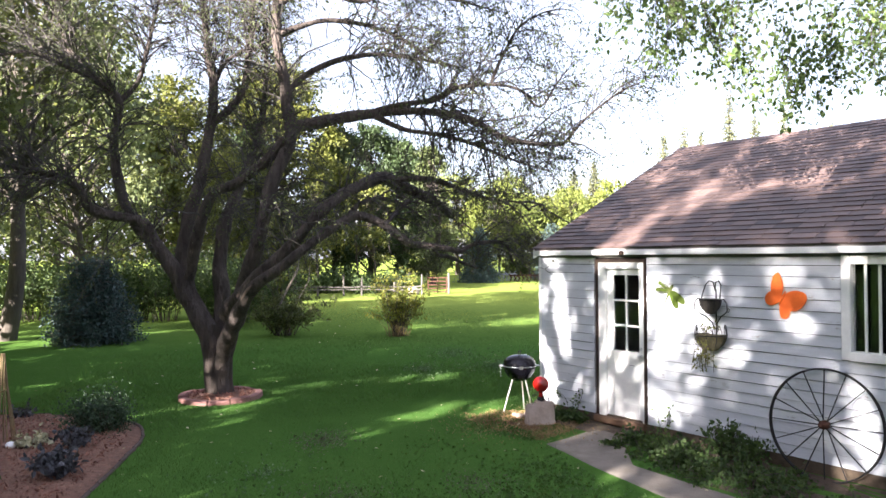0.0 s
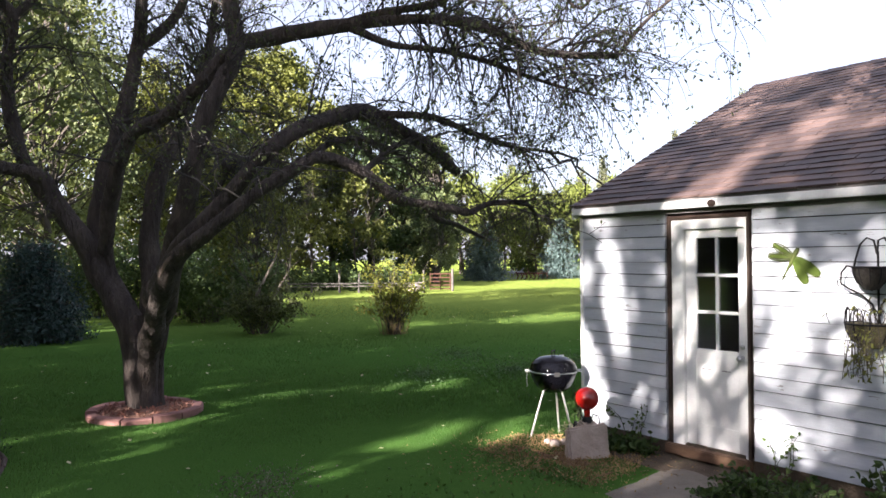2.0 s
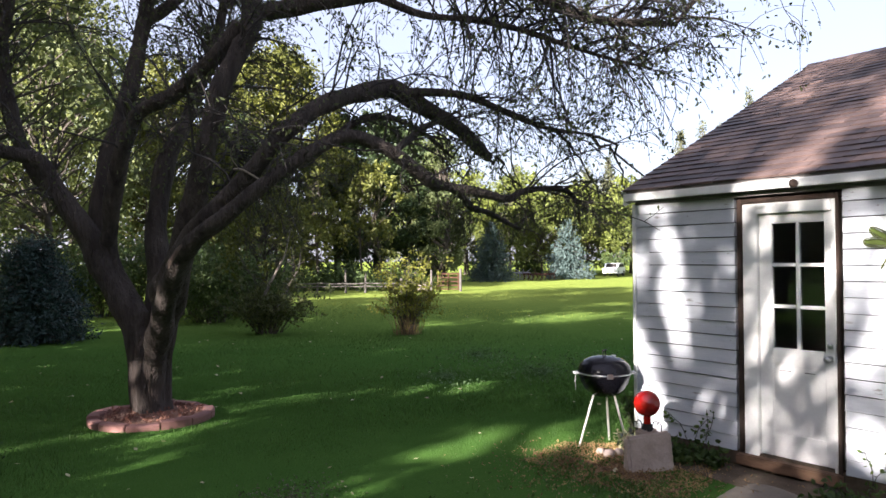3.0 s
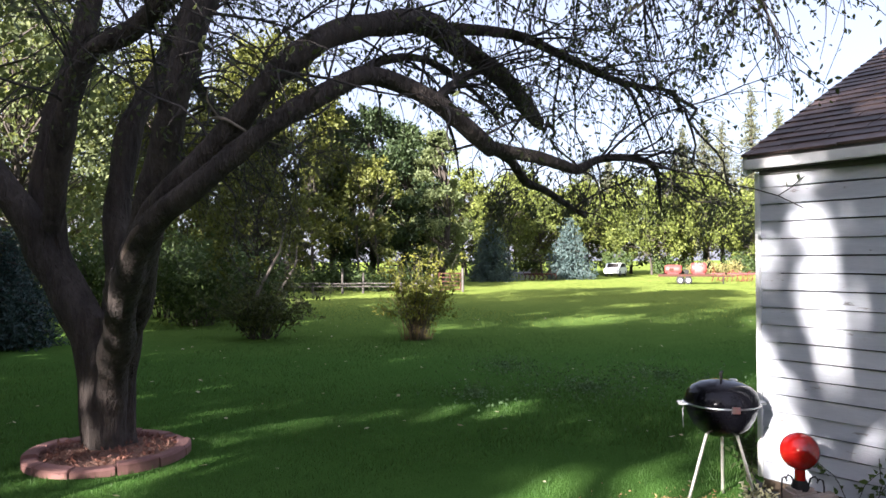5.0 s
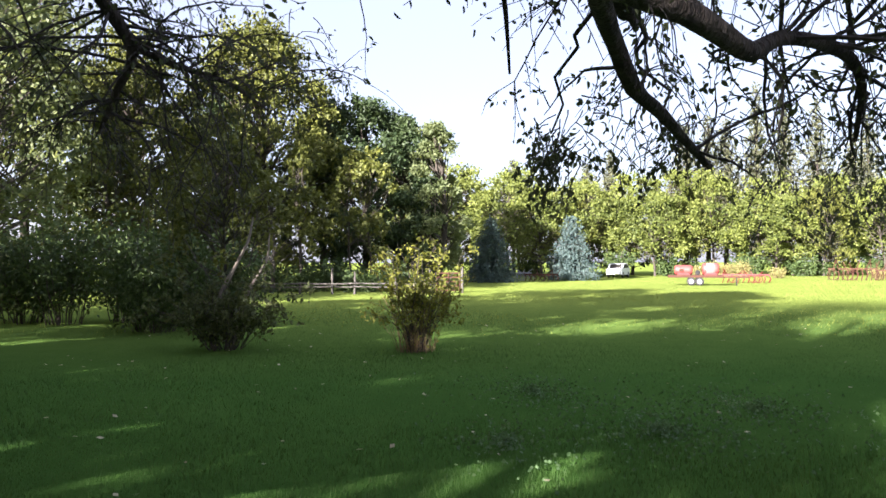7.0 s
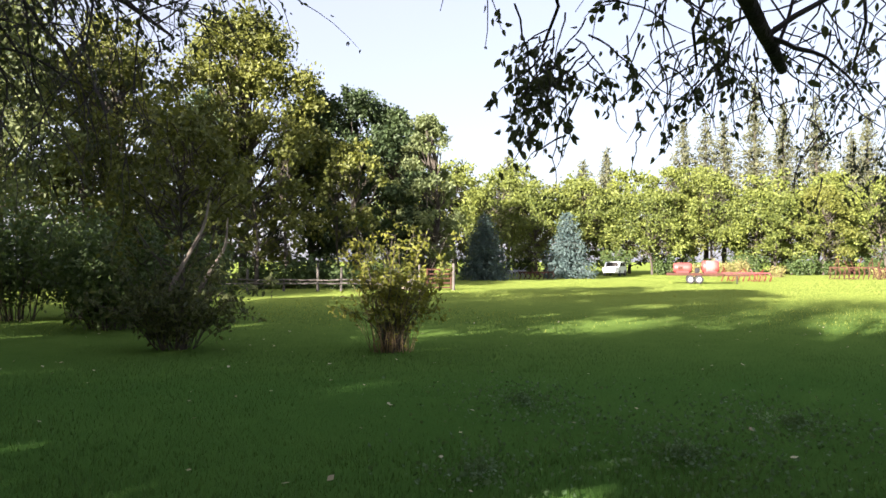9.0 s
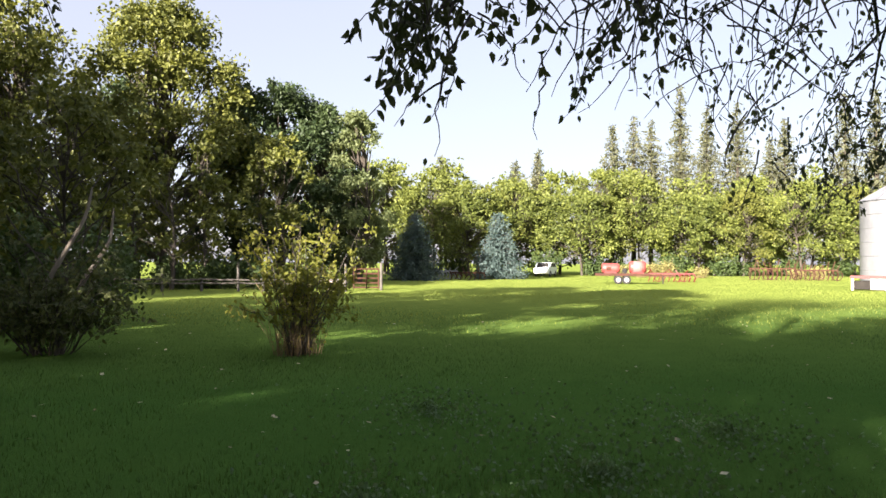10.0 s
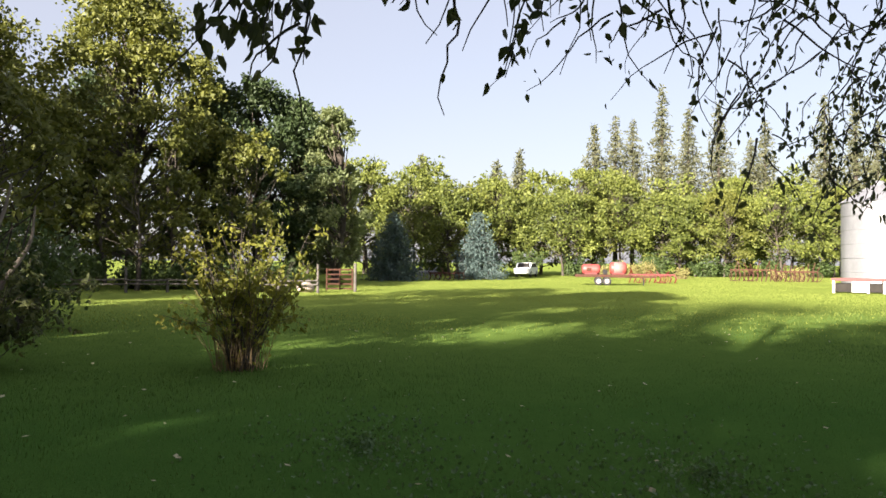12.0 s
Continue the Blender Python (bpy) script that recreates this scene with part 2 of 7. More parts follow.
# ---- building helpers ----
class Geo:
    """Collects vertices and faces for one mesh."""

    def __init__(self):
        self.v, self.f, self.n = [], [], 0

    def add(self, v, f):
        v = np.asarray(v, float)
        f = np.asarray(f, int)
        self.v.append(v)
        self.f.append(f + self.n)
        self.n += len(v)

    def tube(self, pts, radii, sides=6, cap=True):
        pts = np.asarray(pts, float)
        k = len(pts)
        if k < 2:
            return
        tan = np.gradient(pts, axis=0)
        tan /= np.linalg.norm(tan, axis=1)[:, None] + 1e-9
        ref = np.array([0.0, 0.0, 1.0]) if abs(tan[0][2]) < 0.9 else np.array([1.0, 0.0, 0.0])
        rings = []
        for i in range(k):
            a = np.cross(tan[i], ref)
            a /= np.linalg.norm(a) + 1e-9
            b = np.cross(tan[i], a)
            ref = -b if np.dot(ref, -b) >= 0 else b
            ang = np.arange(sides) * 2 * np.pi / sides
            rings.append(pts[i] + radii[i] * (np.cos(ang)[:, None] * a + np.sin(ang)[:, None] * b))
        v = np.concatenate(rings)
        i = np.arange(sides)
        j = (i + 1) % sides
        f = np.concatenate([np.stack([r * sides + i, r * sides + j, (r + 1) * sides + j, (r + 1) * sides + i], 1) for r in range(k - 1)])
        self.add(v, f)
        if cap:
            for r in (0, k - 1):
                c = np.vstack([rings[r], pts[r][None]])
                tri = np.stack([i, j, np.full(sides, sides), np.full(sides, sides)], 1)
                self.add(c, tri)

    def leaves(self, centres, size, rng, droop=0.0, ratio=0.5, spread=0.35):
        """One small folded blade at each centre."""
        c = np.asarray(centres, float)
        n = len(c)
        if not n:
            return
        d = rng.normal(size=(n, 3))
        d[:, 2] -= droop
        d /= np.linalg.norm(d, axis=1)[:, None] + 1e-9
        s = rng.normal(size=(n, 3))
        s -= (s * d).sum(1)[:, None] * d
        s /= np.linalg.norm(s, axis=1)[:, None] + 1e-9
        up = np.cross(d, s)
        l = size * (1 + spread * rng.uniform(-1, 1, size=(n, 1)))
        w = l * ratio
        v = np.stack([c, c + d * l * 0.45 + s * w * 0.5 + up * w * 0.12, c + d * l, c + d * l * 0.45 - s * w * 0.5 + up * w * 0.12], 1).reshape(-1, 3)
        self.add(v, np.arange(4 * n).reshape(n, 4))

    def ovate(self, centres, size, rng, droop=0.0, ratio=0.5, spread=0.35):
        """Pointed oval leaves, folded along the midrib."""
        c = np.asarray(centres, float)
        n = len(c)
        d = rng.normal(size=(n, 3))
        d[:, 2] -= droop
        d /= np.linalg.norm(d, axis=1)[:, None] + 1e-9
        s = rng.normal(size=(n, 3))
        s -= (s * d).sum(1)[:, None] * d
        s /= np.linalg.norm(s, axis=1)[:, None] + 1e-9
        up = np.cross(d, s)
        l = size * (1 + spread * rng.uniform(-1, 1, size=(n, 1)))
        w = l * ratio
        cols = [c]
        for side in (1, -1):
            for a, b in ((0.28, 0.5), (0.66, 0.38)):
                cols.append(c + d * l * a + side * s * w * b + up * w * 0.15)
        cols.append(c + d * l - up * l * 0.08)
        v = np.stack([cols[0], cols[1], cols[2], cols[5], cols[4], cols[3]], 1).reshape(-1, 3)
        k = 6 * np.arange(n)[:, None]
        self.add(v, np.concatenate([k + np.array([[0, 1, 2, 3]]), k + np.array([[0, 3, 4, 5]])]))

    def box(self, x0, x1, y0, y1, z0, z1):
        v = [(x, y, z) for z in (z0, z1) for y in (y0, y1) for x in (x0, x1)]
        self.add(v, [(0, 2, 3, 1), (4, 5, 7, 6), (0, 1, 5, 4), (2, 6, 7, 3), (0, 4, 6, 2), (1, 3, 7, 5)])

    def prism(self, poly, z0, z1, axis=2):
        """A straight-sided solid over a convex or star-shaped outline."""
        k = len(poly)
        p = np.asarray(poly, float)
        lo = np.column_stack([p, np.full(k, z0)])
        hi = np.column_stack([p, np.full(k, z1)])
        v = np.vstack([lo, hi, [[*p.mean(0), z0]], [[*p.mean(0), z1]]])
        i = np.arange(k)
        j = (i + 1) % k
        f = np.concatenate([np.stack([i, j, j + k, i + k], 1), np.stack([j, i, np.full(k, 2 * k), np.full(k, 2 * k)], 1), np.stack([i + k, j + k, np.full(k, 2 * k + 1), np.full(k, 2 * k + 1)], 1)])
        if axis == 1:
            v = v[:, [0, 2, 1]]
            f = f[:, [1, 0, 3, 2]]
        if axis == 0:
            v = v[:, [2, 0, 1]]
        self.add(v, f)

    def lathe(self, profile, sides=28, centre=(0, 0, 0)):
        """Turns (radius, height) pairs round the upright axis."""
        a = np.arange(sides) * 2 * np.pi / sides
        v = np.concatenate([np.column_stack([r * np.cos(a), r * np.sin(a), np.full(sides, z)]) for r, z in profile]) + np.asarray(centre, float)
        i = np.arange(sides)
        j = (i + 1) % sides
        f = np.concatenate([np.stack([k * sides + i, k * sides + j, (k + 1) * sides + j, (k + 1) * sides + i], 1) for k in range(len(profile) - 1)])
        self.add(v, f)

    def mesh(self, name, material, smooth=False):
        me = bpy.data.meshes.new(name)
        v = np.concatenate(self.v) if self.v else np.zeros((0, 3))
        faces = np.concatenate(self.f) if self.f else np.zeros((0, 4), int)
        loops = []
        tri = faces[:, 2] == faces[:, 3]
        start, total = [], []
        counts = np.where(tri, 3, 4)
        flat = faces[np.column_stack([np.ones((len(faces), 3), bool), ~tri])] if len(faces) else np.zeros(0, int)
        me.vertices.add(len(v))
        me.vertices.foreach_set("co", v.ravel())
        me.loops.add(int(counts.sum()))
        me.loops.foreach_set("vertex_index", flat.astype(np.int32))
        me.polygons.add(len(faces))
        st = np.concatenate([[0], np.cumsum(counts)[:-1]]) if len(faces) else np.zeros(0, int)
        me.polygons.foreach_set("loop_start", st.astype(np.int32))
        me.polygons.foreach_set("use_smooth", np.full(len(faces), smooth))
        me.update(calc_edges=True)
        me.validate()
        me.materials.append(material)
        return me

    def ob(self, name, material, parent=None, smooth=False, label=""):
        o = new(name, self.mesh(name, material, smooth))
        if parent:
            o.parent = parent
        if label:
            tagged(o, label)
        return o


def thing(name, m, label, category, group="", kind=""):
    """An Empty at a thing's base, which its parts hang under."""
    e = new(name)
    e.matrix_world = m
    return tagged(e, label, category, group, kind)


def part(name, bm, material, parent, label=""):
    me = bpy.data.meshes.new(name)
    bm.to_mesh(me)
    bm.free()
    me.materials.append(material)
    o = new(name, me)
    o.parent = parent
    if label:
        tagged(o, label)
    return o


def block(name, x0, x1, y0, y1, z0, z1, material, parent, bevel=0.006, label="", jitter=0.0):
    """A box with softened edges as one part."""
    bm = bmesh.new()
    bmesh.ops.create_cube(bm, size=1)
    for v in bm.verts:
        v.co = Vector((x0 + (v.co.x + 0.5) * (x1 - x0), y0 + (v.co.y + 0.5) * (y1 - y0), z0 + (v.co.z + 0.5) * (z1 - z0)))
        if jitter:
            v.co += Vector([random.uniform(-jitter, jitter) for _ in range(3)])
    if bevel:
        bmesh.ops.bevel(bm, geom=bm.edges, offset=min(bevel, 0.45 * min(abs(x1 - x0), abs(y1 - y0), abs(z1 - z0))), segments=2, affect="EDGES")
    return part(name, bm, material, parent, label)


def smooth_path(pts, step=0.12):
    """A Catmull-Rom path with radii through (x, y, z, r) points."""
    p = np.asarray(pts, float)
    q = np.vstack([2 * p[0] - p[1], p, 2 * p[-1] - p[-2]])
    out = []
    for i in range(1, len(q) - 2):
        a, b, c, d = q[i - 1], q[i], q[i + 1], q[i + 2]
        k = max(2, int(np.linalg.norm(c[:3] - b[:3]) / step))
        for t in np.arange(k) / k:
            out.append(0.5 * (2 * b + (c - a) * t + (2 * a - 5 * b + 4 * c - d) * t * t + (3 * b - a - 3 * c + d) * t ** 3))
    out.append(p[-1])
    out = np.array(out)
    out[:, 3] = np.maximum(out[:, 3], 0.004)
    return out


def wander(start, direction, length, rng, steps=7, bend=0.25, droop=0.0):
    """A crooked twig's path."""
    p = [np.asarray(start, float)]
    d = np.asarray(direction, float)
    d = d / (np.linalg.norm(d) + 1e-9)
    for _ in range(steps):
        d = d + rng.normal(size=3) * bend
        d[2] -= droop
        d /= np.linalg.norm(d) + 1e-9
        p.append(p[-1] + d * length / steps)
    return np.array(p)


# ---- ground ----
def ground_sheet():
    g = Geo()
    xs = np.unique(np.concatenate([np.linspace(-10, 12, 56), np.linspace(-60, 70, 40), [-900, -300, -120, 120, 300, 900]]))
    ys = np.unique(np.concatenate([np.linspace(-4, 30, 86), np.linspace(-40, 110, 50), [-900, -300, -100, 160, 300, 1500]]))
    X, Y = np.meshgrid(xs, ys)
    Z = np.zeros_like(X)
    for i in range(X.shape[0]):
        for j in range(X.shape[1]):
            if abs(X[i, j]) < 90 and -60 < Y[i, j] < 120:
                Z[i, j] = 0.05 * noise.noise(Vector((X[i, j] * 0.16, Y[i, j] * 0.16, 0))) + 0.018 * noise.noise(Vector((X[i, j] * 0.9, Y[i, j] * 0.9, 3)))
    Z -= 0.02
    v = np.column_stack([X.ravel(), Y.ravel(), Z.ravel()])
    w = len(xs)
    i, j = np.meshgrid(np.arange(len(ys) - 1), np.arange(w - 1), indexing="ij")
    a = (i * w + j).ravel()
    g.add(v, np.stack([a, a + 1, a + w + 1, a + w], 1))
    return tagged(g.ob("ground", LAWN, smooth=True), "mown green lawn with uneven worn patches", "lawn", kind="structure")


ground_sheet()


# ---- garage ----
ANG = math.atan2(-0.799, 0.602)
GARAGE = pose(1.5, 10.76, 0, 0, 0, math.degrees(ANG))      # x along the boarded wall, y into the building
LEN, DEPTH, EAVE, RIDGE_Z = 9.5, 7.2, 2.36, 4.25
DOOR_X0, DOOR_X1, DOOR_Z1 = 1.06, 1.90, 2.245
WIN_X0, WIN_X1, WIN_Z0, WIN_Z1 = 4.37, 5.39, 1.28, 2.28


def garage():
    g = thing("garage", GARAGE, "white clapboard garage with a brown shingled gable roof", "garage")
    # structural walls behind the boards, with the openings left out
    core = Geo()
    for x0, x1, z0, z1 in ((0, DOOR_X0, 0, EAVE), (DOOR_X0, DOOR_X1, DOOR_Z1, EAVE), (DOOR_X0, DOOR_X1, 0, 0.10), (DOOR_X1, WIN_X0, 0, EAVE), (WIN_X0, WIN_X1, 0, WIN_Z0), (WIN_X0, WIN_X1, WIN_Z1, EAVE), (WIN_X1, LEN, 0, EAVE)):
        core.box(x0, x1, 0.03, 0.13, z0, z1)
    core.box(0, LEN, DEPTH - 0.13, DEPTH, 0, EAVE)
    core.ob("front_wall", FELT, g)
    for x0 in (0.0, LEN - 0.12):
        e = Geo()
        e.prism([(0.0, 0.0), (DEPTH, 0.0), (DEPTH, EAVE), (DEPTH / 2, RIDGE_Z - 0.05), (0.0, EAVE)], x0, x0 + 0.12, axis=0)
        e.ob("gable_wall", SIDING, g)
    fl = Geo()
    fl.box(0.1, LEN - 0.1, 0.1, DEPTH - 0.1, 0.0, 0.06)
    fl.ob("floor_slab", CONCRETE, g)
    # roof: two decks, then courses of shingles
    half = DEPTH / 2
    over = 0.10
    slope = (RIDGE_Z - EAVE - 0.12) / half
    z_at = lambda y: EAVE + 0.12 + slope * y
    for side in (0, 1):
        d = Geo()
        ya, yb = (-over, half) if side == 0 else (DEPTH + over, half)
        za, zb = z_at(-over), RIDGE_Z
        v = [(-0.05, ya, za), (LEN + 0.05, ya, za), (LEN + 0.05, yb, zb), (-0.05, yb, zb)]
        v += [(x, y, z - 0.10) for x, y, z in v]
        d.add(v, [(0, 1, 2, 3), (7, 6, 5, 4), (0, 4, 5, 1), (2, 6, 7, 3), (0, 3, 7, 4), (1, 5, 6, 2)])
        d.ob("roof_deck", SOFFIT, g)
    sh = Geo()
    rng = np.random.default_rng(5)
    run = math.hypot(half + over, RIDGE_Z - z_at(-over))
    uy, uz = (half + over) / run, (RIDGE_Z - z_at(-over)) / run
    rows = int(run / 0.135)
    for k in range(rows):
        s0 = k * run / rows - 0.02
        x = -0.08 - rng.uniform(0, 0.3)
        while x < LEN + 0.08:
            w = rng.choice([0.3, 0.32, 0.28])
            x0, x1 = max(x, -0.08), min(x + w - 0.006, LEN + 0.08)
            x += w
            if x1 - x0 < 0.03:
                continue
            lift = rng.uniform(0, 0.006)
            a0, a1 = s0 + rng.uniform(-0.006, 0.006), s0 + run / rows + 0.05
            pts = []
            for t, h in ((a0, 0.022 + lift), (a1, 0.012), (a0, 0.006), (a1, 0.002)):
                for xx in (x0, x1):
                    pts.append((xx, -over + t * uy - h * uz, z_at(-over) + t * uz + h * uy))
            sh.add(pts, [(0, 1, 3, 2), (4, 5, 1, 0), (4, 0, 2, 6), (1, 5, 7, 3)])
    o = sh.ob("shingles", SHINGLE_VAR, g, label="weathered brown asphalt shingles in courses")
    tagged(o, kind="stuff")
    cap = Geo()
    for i in range(int((LEN + 0.12) / 0.25)):
        x0 = -0.08 + i * 0.25
        cap.add([(x0, half - 0.14, RIDGE_Z - 0.055), (x0 + 0.26, half - 0.14, RIDGE_Z - 0.06), (x0 + 0.26, half, RIDGE_Z + 0.03), (x0, half, RIDGE_Z + 0.036), (x0, half + 0.14, RIDGE_Z - 0.055), (x0 + 0.26, half + 0.14, RIDGE_Z - 0.06)], [(0, 1, 2, 3), (3, 2, 5, 4)])
    tagged(cap.ob("ridge_cap", SHINGLE_VAR, g), kind="stuff")
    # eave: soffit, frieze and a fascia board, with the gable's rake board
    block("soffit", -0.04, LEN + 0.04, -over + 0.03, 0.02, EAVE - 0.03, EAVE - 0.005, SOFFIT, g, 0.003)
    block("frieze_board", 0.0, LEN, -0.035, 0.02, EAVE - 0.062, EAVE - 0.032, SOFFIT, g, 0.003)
    block("fascia", -0.06, LEN + 0.06, -over - 0.03, -over + 0.03, EAVE - 0.025, EAVE + 0.045, WHITE, g, 0.006)
    rk = Geo()
    for ya, yb in ((-over, half), (DEPTH + over, half)):
        rk.add([(x, y, z - dz) for dz in (0.0, 0.14) for x in (-0.085, -0.052) for y, z in ((ya, z_at(-over)), (yb, RIDGE_Z))], [(0, 1, 3, 2), (4, 6, 7, 5), (0, 4, 5, 1), (2, 3, 7, 6), (0, 2, 6, 4), (1, 5, 7, 3)])
    rk.ob("rake_board", WHITE, g)
    block("corner_board", -0.035, 0.0, -0.035, 0.10, 0.14, EAVE - 0.05, WHITE, g, 0.004)
    block("foundation", -0.01, LEN, -0.01, 0.10, -0.15, 0.145, FOOTING, g, 0.01)
    b = Geo()
    b.lathe([(0.001, 0), (0.03, 0), (0.035, 0.03), (0.02, 0.055), (0.001, 0.06)], 12)
    o = b.ob("eave_knob", TRIM_DARK, g)
    o.location, o.rotation_euler = (1.62, -over - 0.03, EAVE + 0.0), (radians(90), 0, 0)
    return g


SHINGLE_VAR = leaf_mat("shingle_tabs", (0.036, 0.025, 0.024), (0.130, 0.088, 0.076), 0.0, 1.5)
G = garage()


SILL_WOOD = surface("worn_sill_wood", (0.07, 0.038, 0.022), (0.21, 0.125, 0.075), 6, 0.85, 0.5, 0.01, 30, (0.3, 1, 1))


def garage_door(g):
    d = thing("door", pose(0, 0, 0), "", "")
    d.name = "entrance_door"
    d.parent = g
    tagged(d, "white half-glazed wooden door with six panes, closed")
    x0, x1, z0, z1 = 1.235, 1.835, 0.15, 2.14
    # casing: worn dark outer strips with a white jamb inside
    for nm, a in (("casing", (DOOR_X0 + 0.002, DOOR_X0 + 0.045, -0.028, 0.03, 0.05, DOOR_Z1 + 0.03)), ("casing", (DOOR_X1 - 0.03, DOOR_X1 - 0.008, -0.028, 0.03, 0.05, DOOR_Z1 + 0.03)), ("casing", (DOOR_X0 + 0.045, DOOR_X1 - 0.03, -0.028, 0.03, DOOR_Z1 - 0.012, DOOR_Z1 + 0.03))):
        block(nm, *a, TRIM_DARK, d, 0.006, jitter=0.002)
    block("jamb", DOOR_X0 + 0.047, x0 - 0.004, -0.018, 0.12, 0.1, DOOR_Z1 - 0.014, WHITE, d)
    block("jamb", x1 + 0.004, DOOR_X1 - 0.032, -0.018, 0.12, 0.1, DOOR_Z1 - 0.014, WHITE, d)
    block("head_jamb", x0 - 0.004, x1 + 0.004, -0.03, 0.12, z1 + 0.004, DOOR_Z1 - 0.014, WHITE, d)
    block("threshold", DOOR_X0, DOOR_X1, -0.09, 0.12, 0.04, 0.13, SILL_WOOD, d, 0.01)
    gx0, gx1, gz0, gz1 = 1.345, 1.765, 1.04, 2.06
    y0, y1 = 0.02, 0.06
    block("stile", x0, gx0, y0, y1, z0, z1, WHITE, d)
    block("stile", gx1, x1, y0, y1, z0, z1, WHITE, d)
    block("top_rail", gx0, gx1, y0, y1, gz1, z1, WHITE, d)
    block("lock_rail", gx0, gx1, y0, y1, gz0 - 0.14, gz0, WHITE, d)
    block("bottom_rail", gx0, gx1, y0, y1, z0, z0 + 0.2, WHITE, d)
    block("door_panel", gx0, gx1, y0 + 0.008, y1, z0 + 0.2, gz0 - 0.14, WHITE, d, 0.004)
    xm = (gx0 + gx1) / 2
    block("muntin", xm - 0.014, xm + 0.014, y0 + 0.002, y1, gz0, gz1, WHITE, d, 0.004)
    for i in (1, 2):
        z = gz0 + (gz1 - gz0) * i / 3
        block("muntin", gx0, xm - 0.014, y0 + 0.004, y1, z - 0.014, z + 0.014, WHITE, d, 0.004)
        block("muntin", xm + 0.014, gx1, y0 + 0.004, y1, z - 0.014, z + 0.014, WHITE, d, 0.004)
    for i in range(3):
        for a, b in ((gx0, xm - 0.014), (xm + 0.014, gx1)):
            za = gz0 + (gz1 - gz0) * i / 3 + (0.014 if i else 0)
            zb = gz0 + (gz1 - gz0) * (i + 1) / 3 - (0.014 if i < 2 else 0)
            p = block("pane", a, b, y0 + 0.02, y0 + 0.025, za, zb, GLASS, d, 0)
            p.visible_shadow = False
    k = Geo()
    k.lathe([(0.001, 0), (0.026, 0.0), (0.026, 0.008), (0.01, 0.012), (0.01, 0.04), (0.024, 0.05), (0.027, 0.062), (0.018, 0.075), (0.001, 0.078)], 18)
    o = k.ob("door_knob", CHROME, d, True)
    o.matrix_basis = pose(1.803, 0.02, 0.99, 90, 0, 0)
    k = Geo()
    k.lathe([(0.001, 0), (0.022, 0.0), (0.022, 0.012), (0.016, 0.018), (0.001, 0.018)], 18)
    o = k.ob("deadbolt", CHROME, d, True)
    o.matrix_basis = pose(1.803, 0.02, 1.09, 90, 0, 0)
    # scratches on the lower panel
    for x, w in ((1.40, 0.09), (1.60, 0.08)):
        block("paint_crack", x, x + w, y0 + 0.004, y0 + 0.012, 0.855, 0.86, TRIM_DARK, d, 0)
    return d


garage_door(G)


def garage_window(g):
    w = thing("window", pose(0, 0, 0), "", "")
    w.parent = g
    tagged(w, "white framed window with upright bars")
    for a in ((WIN_X0 - 0.04, WIN_X0 + 0.05, WIN_Z0 - 0.04, WIN_Z1 + 0.04), (WIN_X1 - 0.05, WIN_X1 + 0.04, WIN_Z0 - 0.04, WIN_Z1 + 0.04)):
        block("window_frame", a[0], a[1], -0.035, 0.10, a[2], a[3], WHITE, w)
    block("window_frame", WIN_X0 + 0.05, WIN_X1 - 0.05, -0.035, 0.10, WIN_Z1 - 0.06, WIN_Z1 + 0.04, WHITE, w)
    block("window_sill", WIN_X0 + 0.05, WIN_X1 - 0.05, -0.07, 0.10, WIN_Z0 - 0.04, WIN_Z0 + 0.05, WHITE, w)
    p = block("pane", WIN_X0 + 0.05, WIN_X1 - 0.05, 0.055, 0.06, WIN_Z0 + 0.05, WIN_Z1 - 0.06, GLASS, w, 0)
    p.visible_shadow = False
    n = 7
    for i in range(1, n):
        x = WIN_X0 + 0.05 + (WIN_X1 - WIN_X0 - 0.10) * i / n
        block("window_bar", x - 0.012, x + 0.012, 0.0, 0.03, WIN_Z0 + 0.05, WIN_Z1 - 0.06, WHITE, w, 0.004)
    return w


garage_window(G)


# plain unseen wall added behind the starting point to dim skylight and reflections
tagged(block("sky_blocking_wall", -10.0, 9.5, -4.4, -4.1, -0.1, 4.6, BLOCKING_WALL_PAINT, None, 0.01), "plain brown painted unseen wall added behind the yard", "wall", kind="structure")


# ---- the old tree ----
SUNLIT_BARE_WOOD = surface("sunlit_weathered_wood", (0.07, 0.05, 0.04), (0.19, 0.145, 0.115), 9, 0.9, 0.8, 0.03, 30, (1, 1, 0.3))


